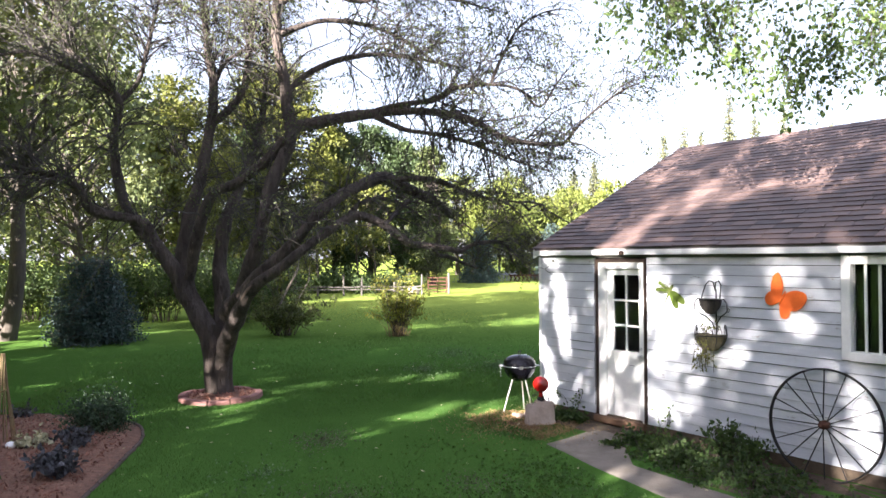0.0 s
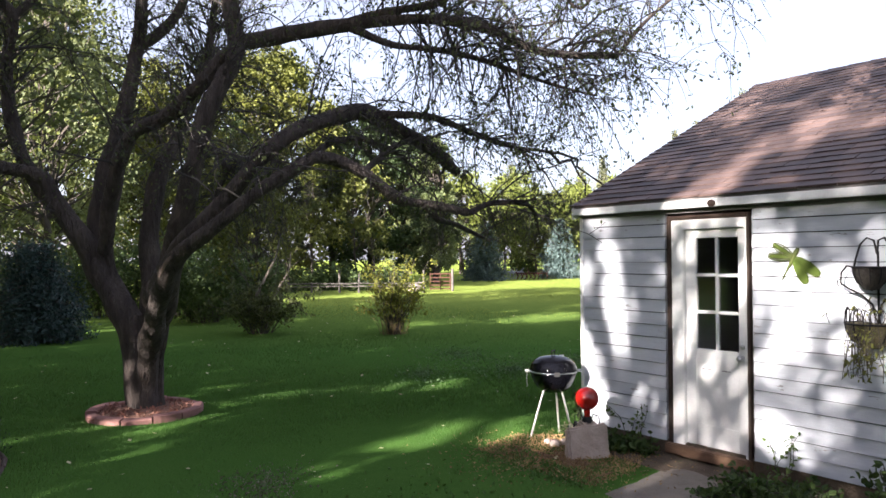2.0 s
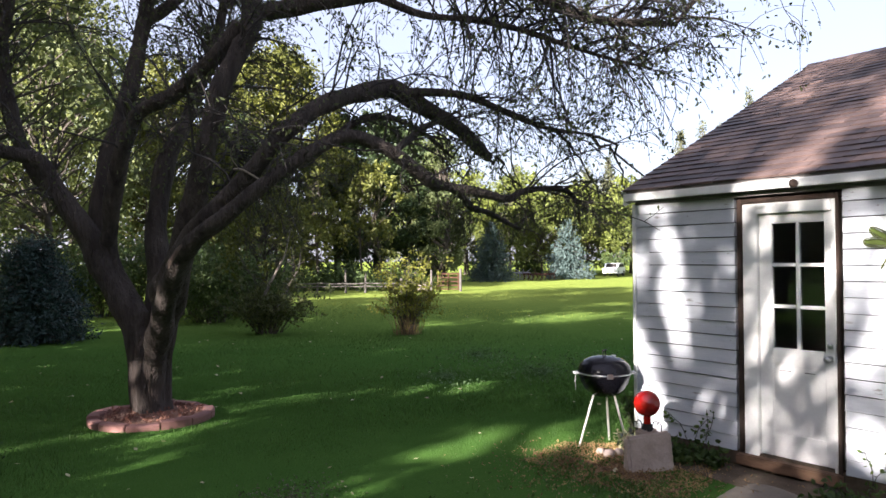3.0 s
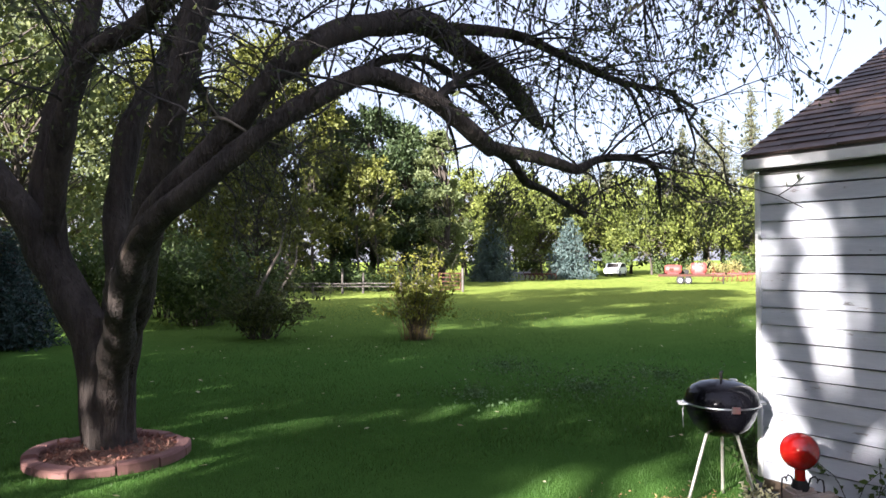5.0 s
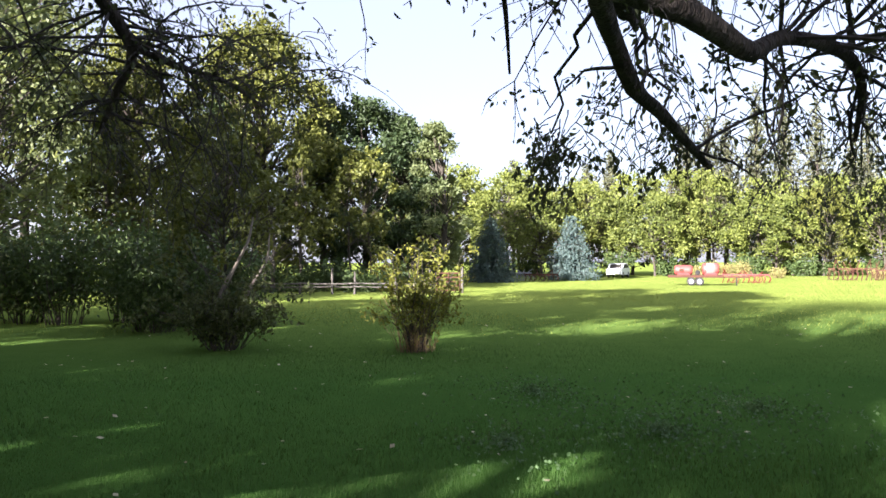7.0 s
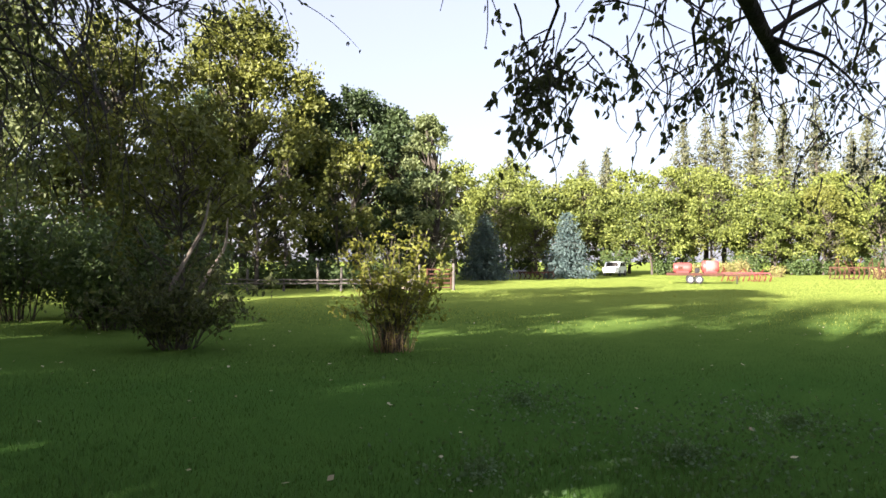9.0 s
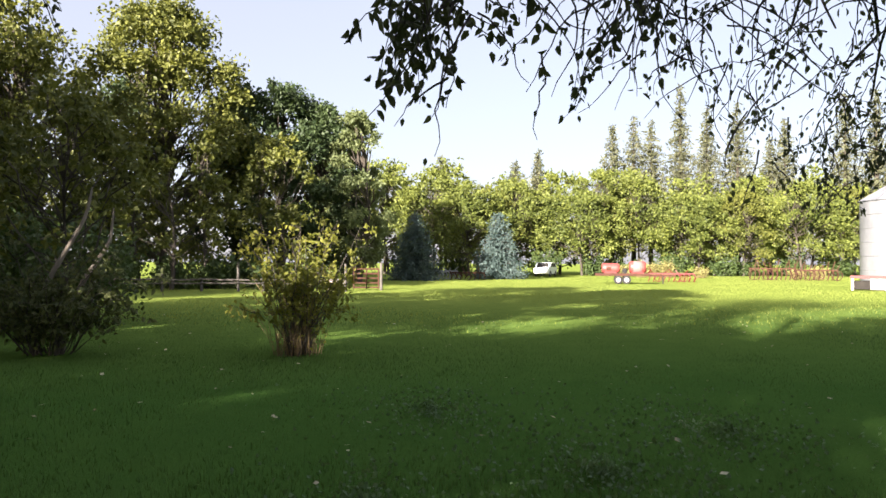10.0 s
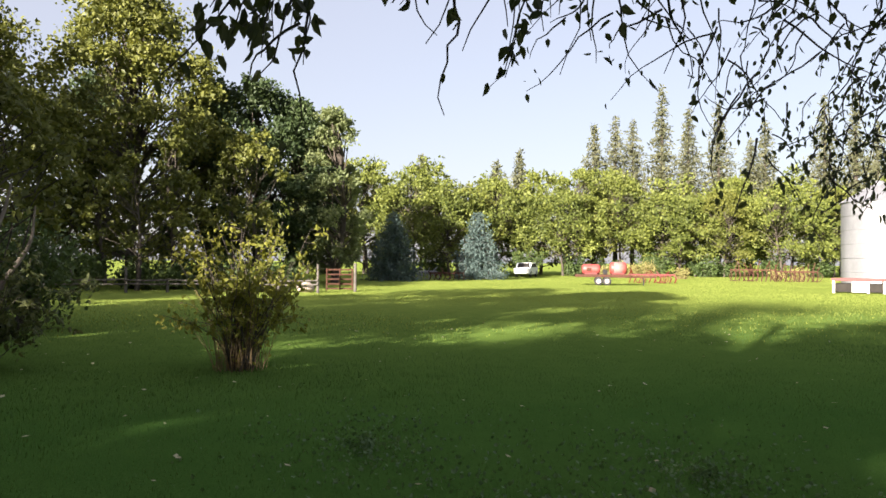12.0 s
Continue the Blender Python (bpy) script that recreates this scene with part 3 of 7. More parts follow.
def old_tree():
    t = thing("old_tree", pose(-3.82, 12.12, 0), "spreading old fruit tree with several leaning stems and sparse leaves", "tree")
    o = np.array([3.82, -12.12, 0, 0])
    rng = np.random.default_rng(11)
    limbs = {
        "lower": [(-3.77, 12.02, -0.05, .13), (-3.74, 11.99, 0.45, .128), (-3.55, 11.65, 0.95, .13), (-2.9, 10.5, 1.78, .10), (-2.37, 10.09, 2.15, .078), (-1.915, 10.02, 2.49, .068), (-1.50, 10.22, 2.82, .065), (-1.29, 10.4, 2.94, .064), (-1.06, 10.5, 2.90, .064), (-0.85, 10.5, 2.78, .064), (-0.66, 10.55, 2.64, .062), (-0.53, 10.66, 2.54, .062), (-0.45, 10.84, 2.51, .06)],
        "lower_side": [(-0.47, 10.78, 2.52, .05), (-0.28, 10.92, 2.50, .048), (-0.08, 11.02, 2.48, .046), (0.14, 11.2, 2.44, .043), (0.30, 11.34, 2.42, .042), (0.46, 11.45, 2.51, .038), (0.72, 11.64, 2.56, .034), (1.01, 11.86, 2.55, .03), (1.12, 11.95, 2.42, .022), (1.2, 12.15, 2.2, .012)],
        "lower_drop": [(-0.48, 10.78, 2.51, .048), (-0.36, 11.15, 2.54, .044), (-0.22, 11.48, 2.50, .040), (-0.09, 11.68, 2.36, .038), (0.08, 11.92, 2.33, .034), (0.30, 12.2, 2.24, .03), (0.59, 12.56, 2.12, .02)],
        "bare_hanger": [(-0.80, 10.62, 2.74, .016), (-0.76, 11.1, 2.76, .013), (-0.69, 11.45, 2.62, .011), (-0.66, 11.6, 2.40, .006)],
        "upper": [(-3.6, 11.9, 1.4, .18), (-2.75, 10.5, 2.04, .105), (-2.21, 10.18, 2.47, .088), (-1.83, 10.1, 2.89, .084), (-1.495, 10.4, 3.24, .084), (-1.0, 11.2, 3.58, .10), (-0.7, 11.5, 3.52, .095), (-0.38, 11.82, 3.36, .092), (-0.1, 12.25, 3.24, .085), (0.16, 12.68, 3.06, .06)],
        "loop": [(-0.85, 10.5, 2.80, .038), (-0.72, 11.0, 3.02, .036), (-0.55, 11.5, 3.25, .034), (-0.38, 11.76, 3.34, .03)],
        "arch": [(-1.42, 10.5, 2.93, .035), (-1.25, 10.8, 3.15, .034), (-0.95, 11.1, 3.25, .03), (-0.6, 11.5, 3.15, .024), (-0.3, 11.9, 2.95, .014)],
        "far_right": [(-0.9, 11.3, 3.57, .05), (-0.2, 11.6, 3.6, .045), (0.3, 11.8, 3.45, .04), (0.8, 12.0, 3.3, .03), (1.35, 12.2, 3.25, .015)],
        "left_low": [(-3.92, 12.08, -0.05, .14), (-3.95, 12.08, 0.5, .125), (-4.02, 12.12, 0.95, .14), (-4.4, 12.1, 1.73, .15), (-4.63, 12.0, 2.26, .13), (-4.89, 11.9, 2.65, .11), (-4.97, 11.8, 2.93, .09), (-5.31, 11.7, 3.02, .085), (-5.72, 11.5, 3.15, .08), (-5.84, 11.3, 3.49, .06), (-6.36, 11.1, 3.72, .05), (-6.81, 10.9, 3.78, .035)],
        "left_tall": [(-4.63, 12.0, 2.26, .11), (-5.34, 12.2, 3.0, .09), (-5.6, 12.2, 3.78, .085), (-5.65, 12.2, 4.46, .08), (-5.51, 12.1, 5.02, .07), (-5.87, 12.0, 5.39, .06), (-6.25, 11.9, 5.84, .05), (-6.48, 11.8, 6.67, .03)],
        "left_tall_fork": [(-5.51, 12.1, 5.02, .05), (-5.28, 12.3, 5.41, .045), (-5.17, 12.4, 5.98, .035), (-4.99, 12.5, 6.91, .02)],
        "left_far": [(-5.87, 12.0, 5.39, .045), (-6.23, 11.6, 5.52, .035), (-6.65, 11.3, 5.65, .03), (-7.4, 11.0, 5.41, .015)],
        "middle": [(-3.84, 11.98, -0.05, .12), (-3.85, 11.99, 0.5, .11), (-3.92, 12.1, 0.95, .14), (-4.3, 12.2, 1.6, .16), (-4.46, 12.2, 2.11, .14), (-4.41, 12.2, 2.79, .12), (-4.2, 12.3, 3.78, .10), (-4.06, 12.4, 4.58, .09), (-4.03, 12.5, 5.4, .08), (-4.13, 12.5, 5.9, .06), (-4.22, 12.6, 6.54, .05), (-4.35, 12.7, 7.59, .025)],
        "middle_fork": [(-4.06, 12.4, 4.68, .07), (-3.59, 12.6, 5.22, .07), (-3.49, 12.8, 5.98, .065), (-3.46, 13.0, 7.08, .045), (-3.44, 13.2, 8.11, .025)],
        "middle_spur": [(-4.03, 12.5, 5.4, .05), (-3.81, 12.5, 5.8, .04), (-3.44, 12.6, 6.08, .025)],
        "pale": [(-4.3, 12.0, 2.0, .10), (-3.97, 11.6, 2.86, .09), (-3.71, 11.4, 3.35, .085), (-3.25, 11.2, 3.51, .08), (-2.75, 11.0, 3.84, .075), (-2.42, 10.9, 4.17, .07)],
        "right_tall": [(-3.74, 12.16, -0.05, .125), (-3.73, 12.16, 0.5, .12), (-3.62, 11.97, 0.95, .14), (-3.12, 11.2, 1.91, .15), (-2.82, 10.86, 2.57, .12), (-2.64, 10.78, 3.3, .105), (-2.42, 10.95, 3.98, .10), (-2.42, 11.3, 4.42, .11), (-2.5, 11.3, 5.05, .09), (-2.63, 11.3, 5.85, .08), (-2.62, 11.3, 6.9, .05)],
        "big_right": [(-2.42, 11.3, 4.4, .095), (-2.0, 11.35, 4.5, .09), (-1.25, 11.35, 4.62, .08), (-0.64, 11.3, 4.66, .07), (-0.18, 11.1, 4.6, .06), (0.47, 10.8, 4.4, .055), (1.0, 10.5, 4.05, .045), (1.8, 10.4, 3.96, .025)],
        "big_right_top": [(-1.25, 11.35, 4.62, .05), (-0.75, 11.3, 4.75, .05), (-0.1, 11.2, 4.82, .045), (0.3, 11.1, 5.0, .04), (1.02, 10.9, 4.95, .025), (1.45, 10.8, 4.7, .015)],
        "long_whip": [(1.78, 10.4, 3.96, .022), (2.1, 10.3, 4.33, .018), (2.6, 10.2, 4.7, .013), (3.1, 10.17, 4.9, .006)],
        "big_right_low": [(-1.1, 11.35, 4.6, .05), (-0.6, 11.2, 4.35, .04), (0.06, 11.0, 4.2, .035), (0.58, 10.9, 4.02, .03), (1.16, 10.7, 3.75, .02), (1.62, 10.6, 3.6, .01)],
        "crown_arch": [(-2.5, 11.3, 4.94, .055), (-2.15, 11.3, 5.26, .05), (-1.66, 11.3, 5.48, .045), (-1.1, 11.3, 5.57, .04), (-0.58, 11.3, 5.53, .032), (0.0, 11.25, 5.4, .022), (0.4, 11.2, 5.3, .012)],
        "crown_bow": [(-2.6, 11.3, 5.9, .05), (-2.0, 11.4, 6.14, .042), (-1.57, 11.5, 6.16, .038), (-1.1, 11.5, 6.07, .032), (-0.67, 11.5, 5.9, .028), (-0.2, 11.4, 5.53, .02), (0.05, 11.4, 5.4, .012)],
        "crown_top": [(-2.62, 11.3, 6.4, .045), (-2.0, 11.2, 6.55, .04), (-1.3, 11.1, 6.35, .034), (-0.6, 11.0, 6.45, .028), (0.3, 11.0, 6.3, .02), (0.9, 10.9, 6.1, .01)],
        "right_riser": [(0.75, 11.0, 4.98, .028), (0.95, 11.0, 5.44, .024), (1.22, 11.0, 5.9, .018), (1.6, 10.9, 6.09, .012), (1.9, 10.8, 6.1, .006)],
        "right_spray": [(1.25, 10.85, 4.85, .02), (1.5, 10.8, 4.6, .018), (1.75, 10.7, 4.95, .012), (2.0, 10.6, 5.25, .006)],
        "back_drop": [(-3.66, 12.8, 3.68, .07), (-3.62, 13.4, 3.78, .06), (-3.58, 13.95, 3.62, .056), (-3.46, 14.26, 3.30, .05), (-3.62, 14.36, 3.0, .034), (-3.82, 14.45, 2.65, .014)],
        "back_side": [(-3.48, 14.2, 3.34, .036), (-3.15, 14.35, 3.2, .03), (-2.75, 14.4, 3.08, .02), (-2.4, 14.5, 2.85, .01)],
        "centre": [(-3.82, 12.3, 0.95, .16), (-3.93, 12.5, 2.1, .13), (-3.85, 12.6, 3.01, .11), (-3.66, 12.8, 3.63, .09), (-3.4, 13.0, 4.48, .07), (-3.29, 13.2, 5.57, .05), (-3.33, 13.4, 7.01, .025)],
    }
    # trunk: flared and fluted
    tr = Geo()
    sides, rows = 40, 16
    v = []
    for i in range(rows):
        h = 1.25 * i / (rows - 1) - 0.05
        r = 0.172 + 0.05 * math.exp(-h * 6) - 0.06 * max(0, h - 0.5) ** 1.3
        for k in range(sides):
            a = 2 * math.pi * k / sides
            f = 1 + 0.09 * math.sin(5 * a + 0.6 + h) + 0.05 * math.sin(11 * a + 2 * h) + 0.05 * noise.noise(Vector((math.cos(a) * 2, math.sin(a) * 2, h * 1.5)))
            v.append((r * f * math.cos(a) * 1.0, r * f * math.sin(a) * 0.9, h))
    i, k = np.meshgrid(np.arange(rows - 1), np.arange(sides), indexing="ij")
    a = (i * sides + k).ravel()
    b = (i * sides + (k + 1) % sides).ravel()
    tr.add(v, np.stack([a, b, b + sides, a + sides], 1))
    tr.ob("trunk", BARK, t, True)
    twigs, leaf = Geo(), Geo()
    paths = {}
    for name, pts in limbs.items():
        p = smooth_path(np.array(pts) + o, 0.1)
        kn = np.array([noise.noise(Vector(q[:3]) * 3.0) for q in p])
        p[:, 3] *= 1 + 0.22 * kn
        jig = np.array([noise.noise_vector(Vector(q[:3]) * 2.2) for q in p])
        p[1:-1, :3] += jig[1:-1] * (0.25 * p[1:-1, 3:4])
        g = Geo()
        g.tube(p[:, :3], p[:, 3], 12)
        g.ob("limb", BARK, t, True)
        paths[name] = p
    low = {"lower", "lower_side", "lower_drop", "bare_hanger", "upper", "loop", "arch", "far_right"}
    airy = {"crown_arch", "crown_bow", "crown_top", "big_right", "big_right_top"}
    leaf_c = []
    base = -o[:3]

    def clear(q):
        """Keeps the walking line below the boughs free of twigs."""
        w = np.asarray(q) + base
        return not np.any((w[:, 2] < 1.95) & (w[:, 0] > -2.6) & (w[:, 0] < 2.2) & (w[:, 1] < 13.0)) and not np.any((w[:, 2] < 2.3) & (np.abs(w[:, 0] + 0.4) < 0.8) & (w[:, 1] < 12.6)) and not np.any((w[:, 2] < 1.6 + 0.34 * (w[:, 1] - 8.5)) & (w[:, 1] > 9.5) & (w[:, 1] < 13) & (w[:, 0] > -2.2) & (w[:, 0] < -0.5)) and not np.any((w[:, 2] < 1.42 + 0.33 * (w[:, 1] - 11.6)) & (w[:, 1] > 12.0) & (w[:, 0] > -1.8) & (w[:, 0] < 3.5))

    for name, p in paths.items():
        seg = np.linalg.norm(np.diff(p[:, :3], axis=0), axis=1)
        total = seg.sum()
        start = 0.34 if total > 2.0 else 0.05
        if name == "bare_hanger":
            continue
        n = int(total * (6 if name == "lower" else 11 if name in low else 16 if name in airy else 20))
        for _ in range(n):
            u = start + (1 - start) * rng.random() ** 0.8
            i = min(int(u * (len(p) - 1)), len(p) - 2)
            if p[i, 3] > 0.075 and rng.random() > (0.3 if p[i, 2] > 2.3 else 0.03):
                continue
            tan = p[i + 1, :3] - p[i, :3]
            tan /= np.linalg.norm(tan) + 1e-9
            d = rng.normal(size=3)
            d -= np.dot(d, tan) * tan * 0.7
            d[2] += 0.7 if name not in low else 0.35
            d = d / np.linalg.norm(d) + tan * 0.6
            length = rng.uniform(0.5, 1.7) * (1.0 if p[i, 3] > 0.03 else 0.7)
            r0 = min(p[i, 3] * 0.45, 0.011 if name in low else 0.015)
            br = wander(p[i, :3], d, length, rng, 9, 0.2 if name in low else 0.15, 0.10 if name not in low else 0.05)
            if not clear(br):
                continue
            twigs.tube(br, np.linspace(r0, 0.003, len(br)), 4, False)
            for _ in range(int(length * 7)):
                k = rng.integers(2, len(br))
                d2 = br[k] - br[k - 1]
                d2 = d2 / (np.linalg.norm(d2) + 1e-9) + rng.normal(size=3) * 0.7
                tw = wander(br[k], d2, rng.uniform(0.18, 0.65), rng, 5, 0.15, 0.16)
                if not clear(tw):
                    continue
                twigs.tube(tw, np.linspace(0.0045, 0.0018, len(tw)), 3, False)
                m = rng.integers(4, 9)
                leaf_c.append(tw[rng.integers(1, len(tw), m)] + rng.normal(size=(m, 3)) * 0.03)
    # upright sprouts and hanging dead shoots among the main stems
    for name in ("left_low", "left_tall", "middle", "middle_fork", "pale", "right_tall", "big_right", "centre", "left_tall_fork"):
        p = paths[name]
        for _ in range(26):
            i = rng.integers(len(p) // 4, len(p))
            if p[i, 2] < 1.9:
                continue
            up = rng.random() < 0.7
            br = wander(p[i, :3], (rng.normal() * 0.3, rng.normal() * 0.3, 1.0 if up else -1.0), rng.uniform(0.4, 1.4) if up else rng.uniform(0.2, 0.7), rng, 8, 0.10, 0.0)
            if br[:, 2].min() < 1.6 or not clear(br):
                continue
            twigs.tube(br, np.linspace(0.006, 0.002, len(br)), 4, False)
            m = rng.integers(4, 14)
            leaf_c.append(br[rng.integers(2, len(br), m)] + rng.normal(size=(m, 3)) * 0.05)
    c = np.concatenate(leaf_c)
    leaf.ovate(c, 0.042, rng, droop=1.0, ratio=0.5)
    # hanging end sprays past the lowest bough: centre, spread, count, leaves a twig
    for (sx, sy, sz), (dx, dy, dz), n, m, size in (
            ((-0.04, 13.55, 2.44), (0.12, 0.13, 0.09), 15, 16, 0.050), ((0.66, 13.5, 2.46), (0.12, 0.12, 0.05), 6, 10, 0.046), ((0.36, 13.5, 2.40), (0.20, 0.16, 0.12), 12, 2, 0.032),
            ((1.05, 13.6, 2.58), (0.25, 0.25, 0.10), 20, 3, 0.036), ((1.8, 14.2, 2.66), (0.45, 0.4, 0.16), 30, 4, 0.040), ((2.4, 14.6, 2.5), (0.3, 0.4, 0.2), 22, 7, 0.040), ((3.15, 15.3, 2.3), (0.26, 0.4, 0.24), 34, 12, 0.043),
            ((0.4, 12.9, 2.6), (0.4, 0.3, 0.1), 14, 5, 0.047), ((-3.55, 14.5, 3.4), (0.7, 0.5, 0.35), 34, 6, 0.05), ((-2.6, 14.4, 3.3), (0.5, 0.4, 0.25), 16, 5, 0.05)):
        for _ in range(int(n * 1.9)):
            s = np.array([sx, sy, sz]) - base + rng.normal(size=3) * (dx, dy, dz)
            br = wander(s, (rng.normal() * 0.7, rng.normal() * 0.5, -0.45), rng.uniform(0.22, 0.6), rng, 8, 0.22, 0.12)
            twigs.tube(br, np.linspace(0.005, 0.0014, len(br)), 4, False)
            if m:
                q = br[rng.integers(2, len(br), m)] + rng.normal(size=(m, 3)) * 0.02
                leaf.ovate(q, size, rng, droop=1.7, ratio=0.52)
    # a dead pale twig, and a pale streak: painted sunlight over partly stripped bark
    for nm, pts in (("dead_twig", [(-2.26, 10.12, 2.6, .010), (-2.15, 10.05, 2.58, .010), (-1.98, 10.08, 2.48, .008), (-1.82, 10.15, 2.43, .004)]), ("dead_twig", [(-2.2, 10.06, 2.6, .007), (-2.25, 10.0, 2.7, .005), (-2.2, 9.95, 2.8, .003)]),
                    ("sunlit_bare_wood", [(-3.06, 10.66, 1.60, .015), (-2.95, 10.48, 1.74, .038), (-2.82, 10.32, 1.88, .04), (-2.66, 10.2, 2.0, .012)])):
        q = smooth_path(np.array(pts) + o, 0.04)
        g = Geo()
        g.tube(q[:, :3], q[:, 3], 8)
        g.ob(nm, BARK_PALE if nm == "dead_twig" else SUNLIT_BARE_WOOD, t, True)
    # thin boughs that carry the sprays
    for a, b in (((0.16, 12.68, 3.06), (0.7, 13.7, 2.45)), ((0.05, 12.5, 3.15), (-0.15, 13.6, 2.5)), ((0.8, 12.0, 3.3), (1.9, 14.3, 2.6)), ((1.35, 12.2, 3.25), (2.5, 14.7, 2.5)), ((1.3, 12.2, 3.25), (3.2, 15.4, 2.5)), ((-4.2, 12.6, 6.5), (-3.6, 14.9, 4.0))):
        p = np.linspace(a, b, 9) - base
        p[1:-1] += rng.normal(size=(7, 3)) * 0.04
        p[:, 2] += 0.25 * np.sin(np.linspace(0, np.pi, 9))
        g = Geo()
        g.tube(p, np.linspace(0.022, 0.007, 9), 8)
        g.ob("bough", BARK, t, True)
    # unseen crown over the limbs, added to dim the lawn beneath it
    high = Geo()
    for _ in range(100):
        c = np.array([rng.normal() * 2.0 - 0.2, rng.normal() * 1.6 + 0.9, rng.uniform(7.9, 9.6)])
        stem = wander(c - (0, 0, 1.3), (rng.normal() * 0.3, rng.normal() * 0.3, 1), 1.4, rng, 6, 0.15)
        twigs.tube(stem, np.linspace(0.012, 0.004, len(stem)), 4, False)
        high.leaves(c + rng.normal(size=(85, 3)) * (0.42, 0.42, 0.3), 0.10, rng, 0.6, 0.55)
    tagged(twigs.ob("fine_branching", TWIG, t), kind="stuff")
    tagged(leaf.ob("leaves", LEAF_NEAR, t, label="small dark green leaves"), kind="stuff")
    tagged(high.ob("unseen_top_leaves", LEAF_NEAR, t), kind="stuff")
    return t


old_tree()


# ---- other trees and shrubs ----
def leafy_tree(x, y, h, r, seed, leaf, label, leaves=5200, size=0.34, trunk_r=0.22, bole=0.28, bark=None, name="tree", group="", clumps=60, top=1.0, tight=0.26):
    """A tapered trunk with limbs and an uneven crown of many small leaves in clumps."""
    rng = np.random.default_rng(seed)
    t = thing(name, pose(x, y, 0), label, "tree", group)
    g = Geo()
    trunk = wander((0, 0, -0.1), (rng.normal() * 0.05, rng.normal() * 0.05, 1), h * 0.85, rng, 10, 0.05)
    g.tube(trunk, np.linspace(trunk_r, trunk_r * 0.2, len(trunk)), 10)
    g.ob("trunk", bark or BARK_DARK, t, True)
    lg, lf = Geo(), Geo()
    lobes = [(rng.uniform(0, 2 * np.pi), rng.uniform(0.65, 1.15)) for _ in range(7)]
    for _ in range(clumps):
        v = rng.random() ** 0.8
        z = h * (bole + (1 - bole) * v)
        prof = math.sin(math.pi * min(1.0, 0.12 + 0.88 * v) ** 0.8) ** 0.6 * top + (1 - top) * (1 - v)
        a = rng.uniform(0, 2 * np.pi)
        lobe = 0.75 + 0.35 * max(w * math.cos(a - b) for b, w in lobes)
        d = r * prof * lobe * math.sqrt(rng.uniform(0.25, 1.0))
        c = np.array([d * math.cos(a), d * math.sin(a), z + rng.normal() * 0.25])
        k = min(int(len(trunk) * min(0.9, (z / h) * 0.8)), len(trunk) - 2)
        path = np.linspace(trunk[k], c, 5)
        path[1:-1] += rng.normal(size=(3, 3)) * 0.12
        lg.tube(path, np.linspace(trunk_r * 0.28, 0.015, 5), 3, False)
        n = leaves // clumps
        s = rng.uniform(0.6, 1.35) * r * tight
        # each clump is a handful of ragged sprays reaching outward
        k = 7
        out = rng.normal(size=(k, 3)) + np.array([math.cos(a), math.sin(a), 0.25]) * 0.7
        out /= np.linalg.norm(out, axis=1)[:, None]
        pick = rng.integers(0, k, n)
        along = rng.random((n, 1)) ** 0.7 * rng.uniform(0.7, 1.25, k)[pick][:, None]
        q = out[pick] * along * s * (1.25, 1.25, 0.9) + rng.normal(size=(n, 3)) * s * 0.19
        q[:, 2] -= 0.22 * s * along[:, 0] ** 2
        lf.leaves(c + q, size, rng, droop=0.4, ratio=0.6)
    tagged(lg.ob("branching", bark or BARK_DARK, t), kind="stuff")
    tagged(lf.ob("crown", leaf, t), kind="stuff")
    return t


def conifer(x, y, h, r, seed, needle, label, tiers=22, sprays=16, size=0.32, name="conifer", group="", sparse=0.0, start=0.06, taper=0.85):
    """A straight stem with whorls of drooping boughs, each feathered with needle sprays."""
    rng = np.random.default_rng(seed)
    t = thing(name, pose(x, y, 0), label, "conifer", group)
    g = Geo()
    g.tube([(0, 0, -0.1), (0.03, 0, h * 0.5), (0, 0.02, h)], [0.03 * h * 0.5 + 0.05, 0.02 * h * 0.5, 0.01], 8)
    g.ob("trunk", BARK_DARK, t, True)
    b, lf = Geo(), Geo()
    for i in range(tiers):
        u = start + (1 - start) * (i + rng.uniform(-0.3, 0.3)) / tiers
        z = h * min(u, 0.985)
        reach = r * (1 - u) ** taper * rng.uniform(0.8, 1.1) + 0.08
        n = max(4, int(9 * (1 - u) + 4))
        for k in range(n):
            if rng.random() < sparse:
                continue
            a = 2 * np.pi * (k + rng.uniform(-0.35, 0.35)) / n
            L = reach * rng.uniform(0.75, 1.15)
            p = np.array([[L * s * math.cos(a), L * s * math.sin(a), z + L * (0.10 * s - 0.32 * s * s + 0.12 * s ** 4)] for s in np.linspace(0, 1, 5)])
            b.tube(p, np.linspace(0.018 + 0.01 * L, 0.004, 5), 3, False)
            m = max(4, int(sprays * L / r + 4))
            s = rng.random(m) ** 0.7
            q = np.array([np.interp(s, np.linspace(0, 1, 5), p[:, j]) for j in range(3)]).T
            q += rng.normal(size=q.shape) * (0.06 + 0.05 * L)
            lf.leaves(q, size, rng, droop=0.25, ratio=0.28)
    tagged(b.ob("branching", BARK_DARK, t), kind="stuff")
    tagged(lf.ob("needles", needle, t), kind="stuff")
    return t


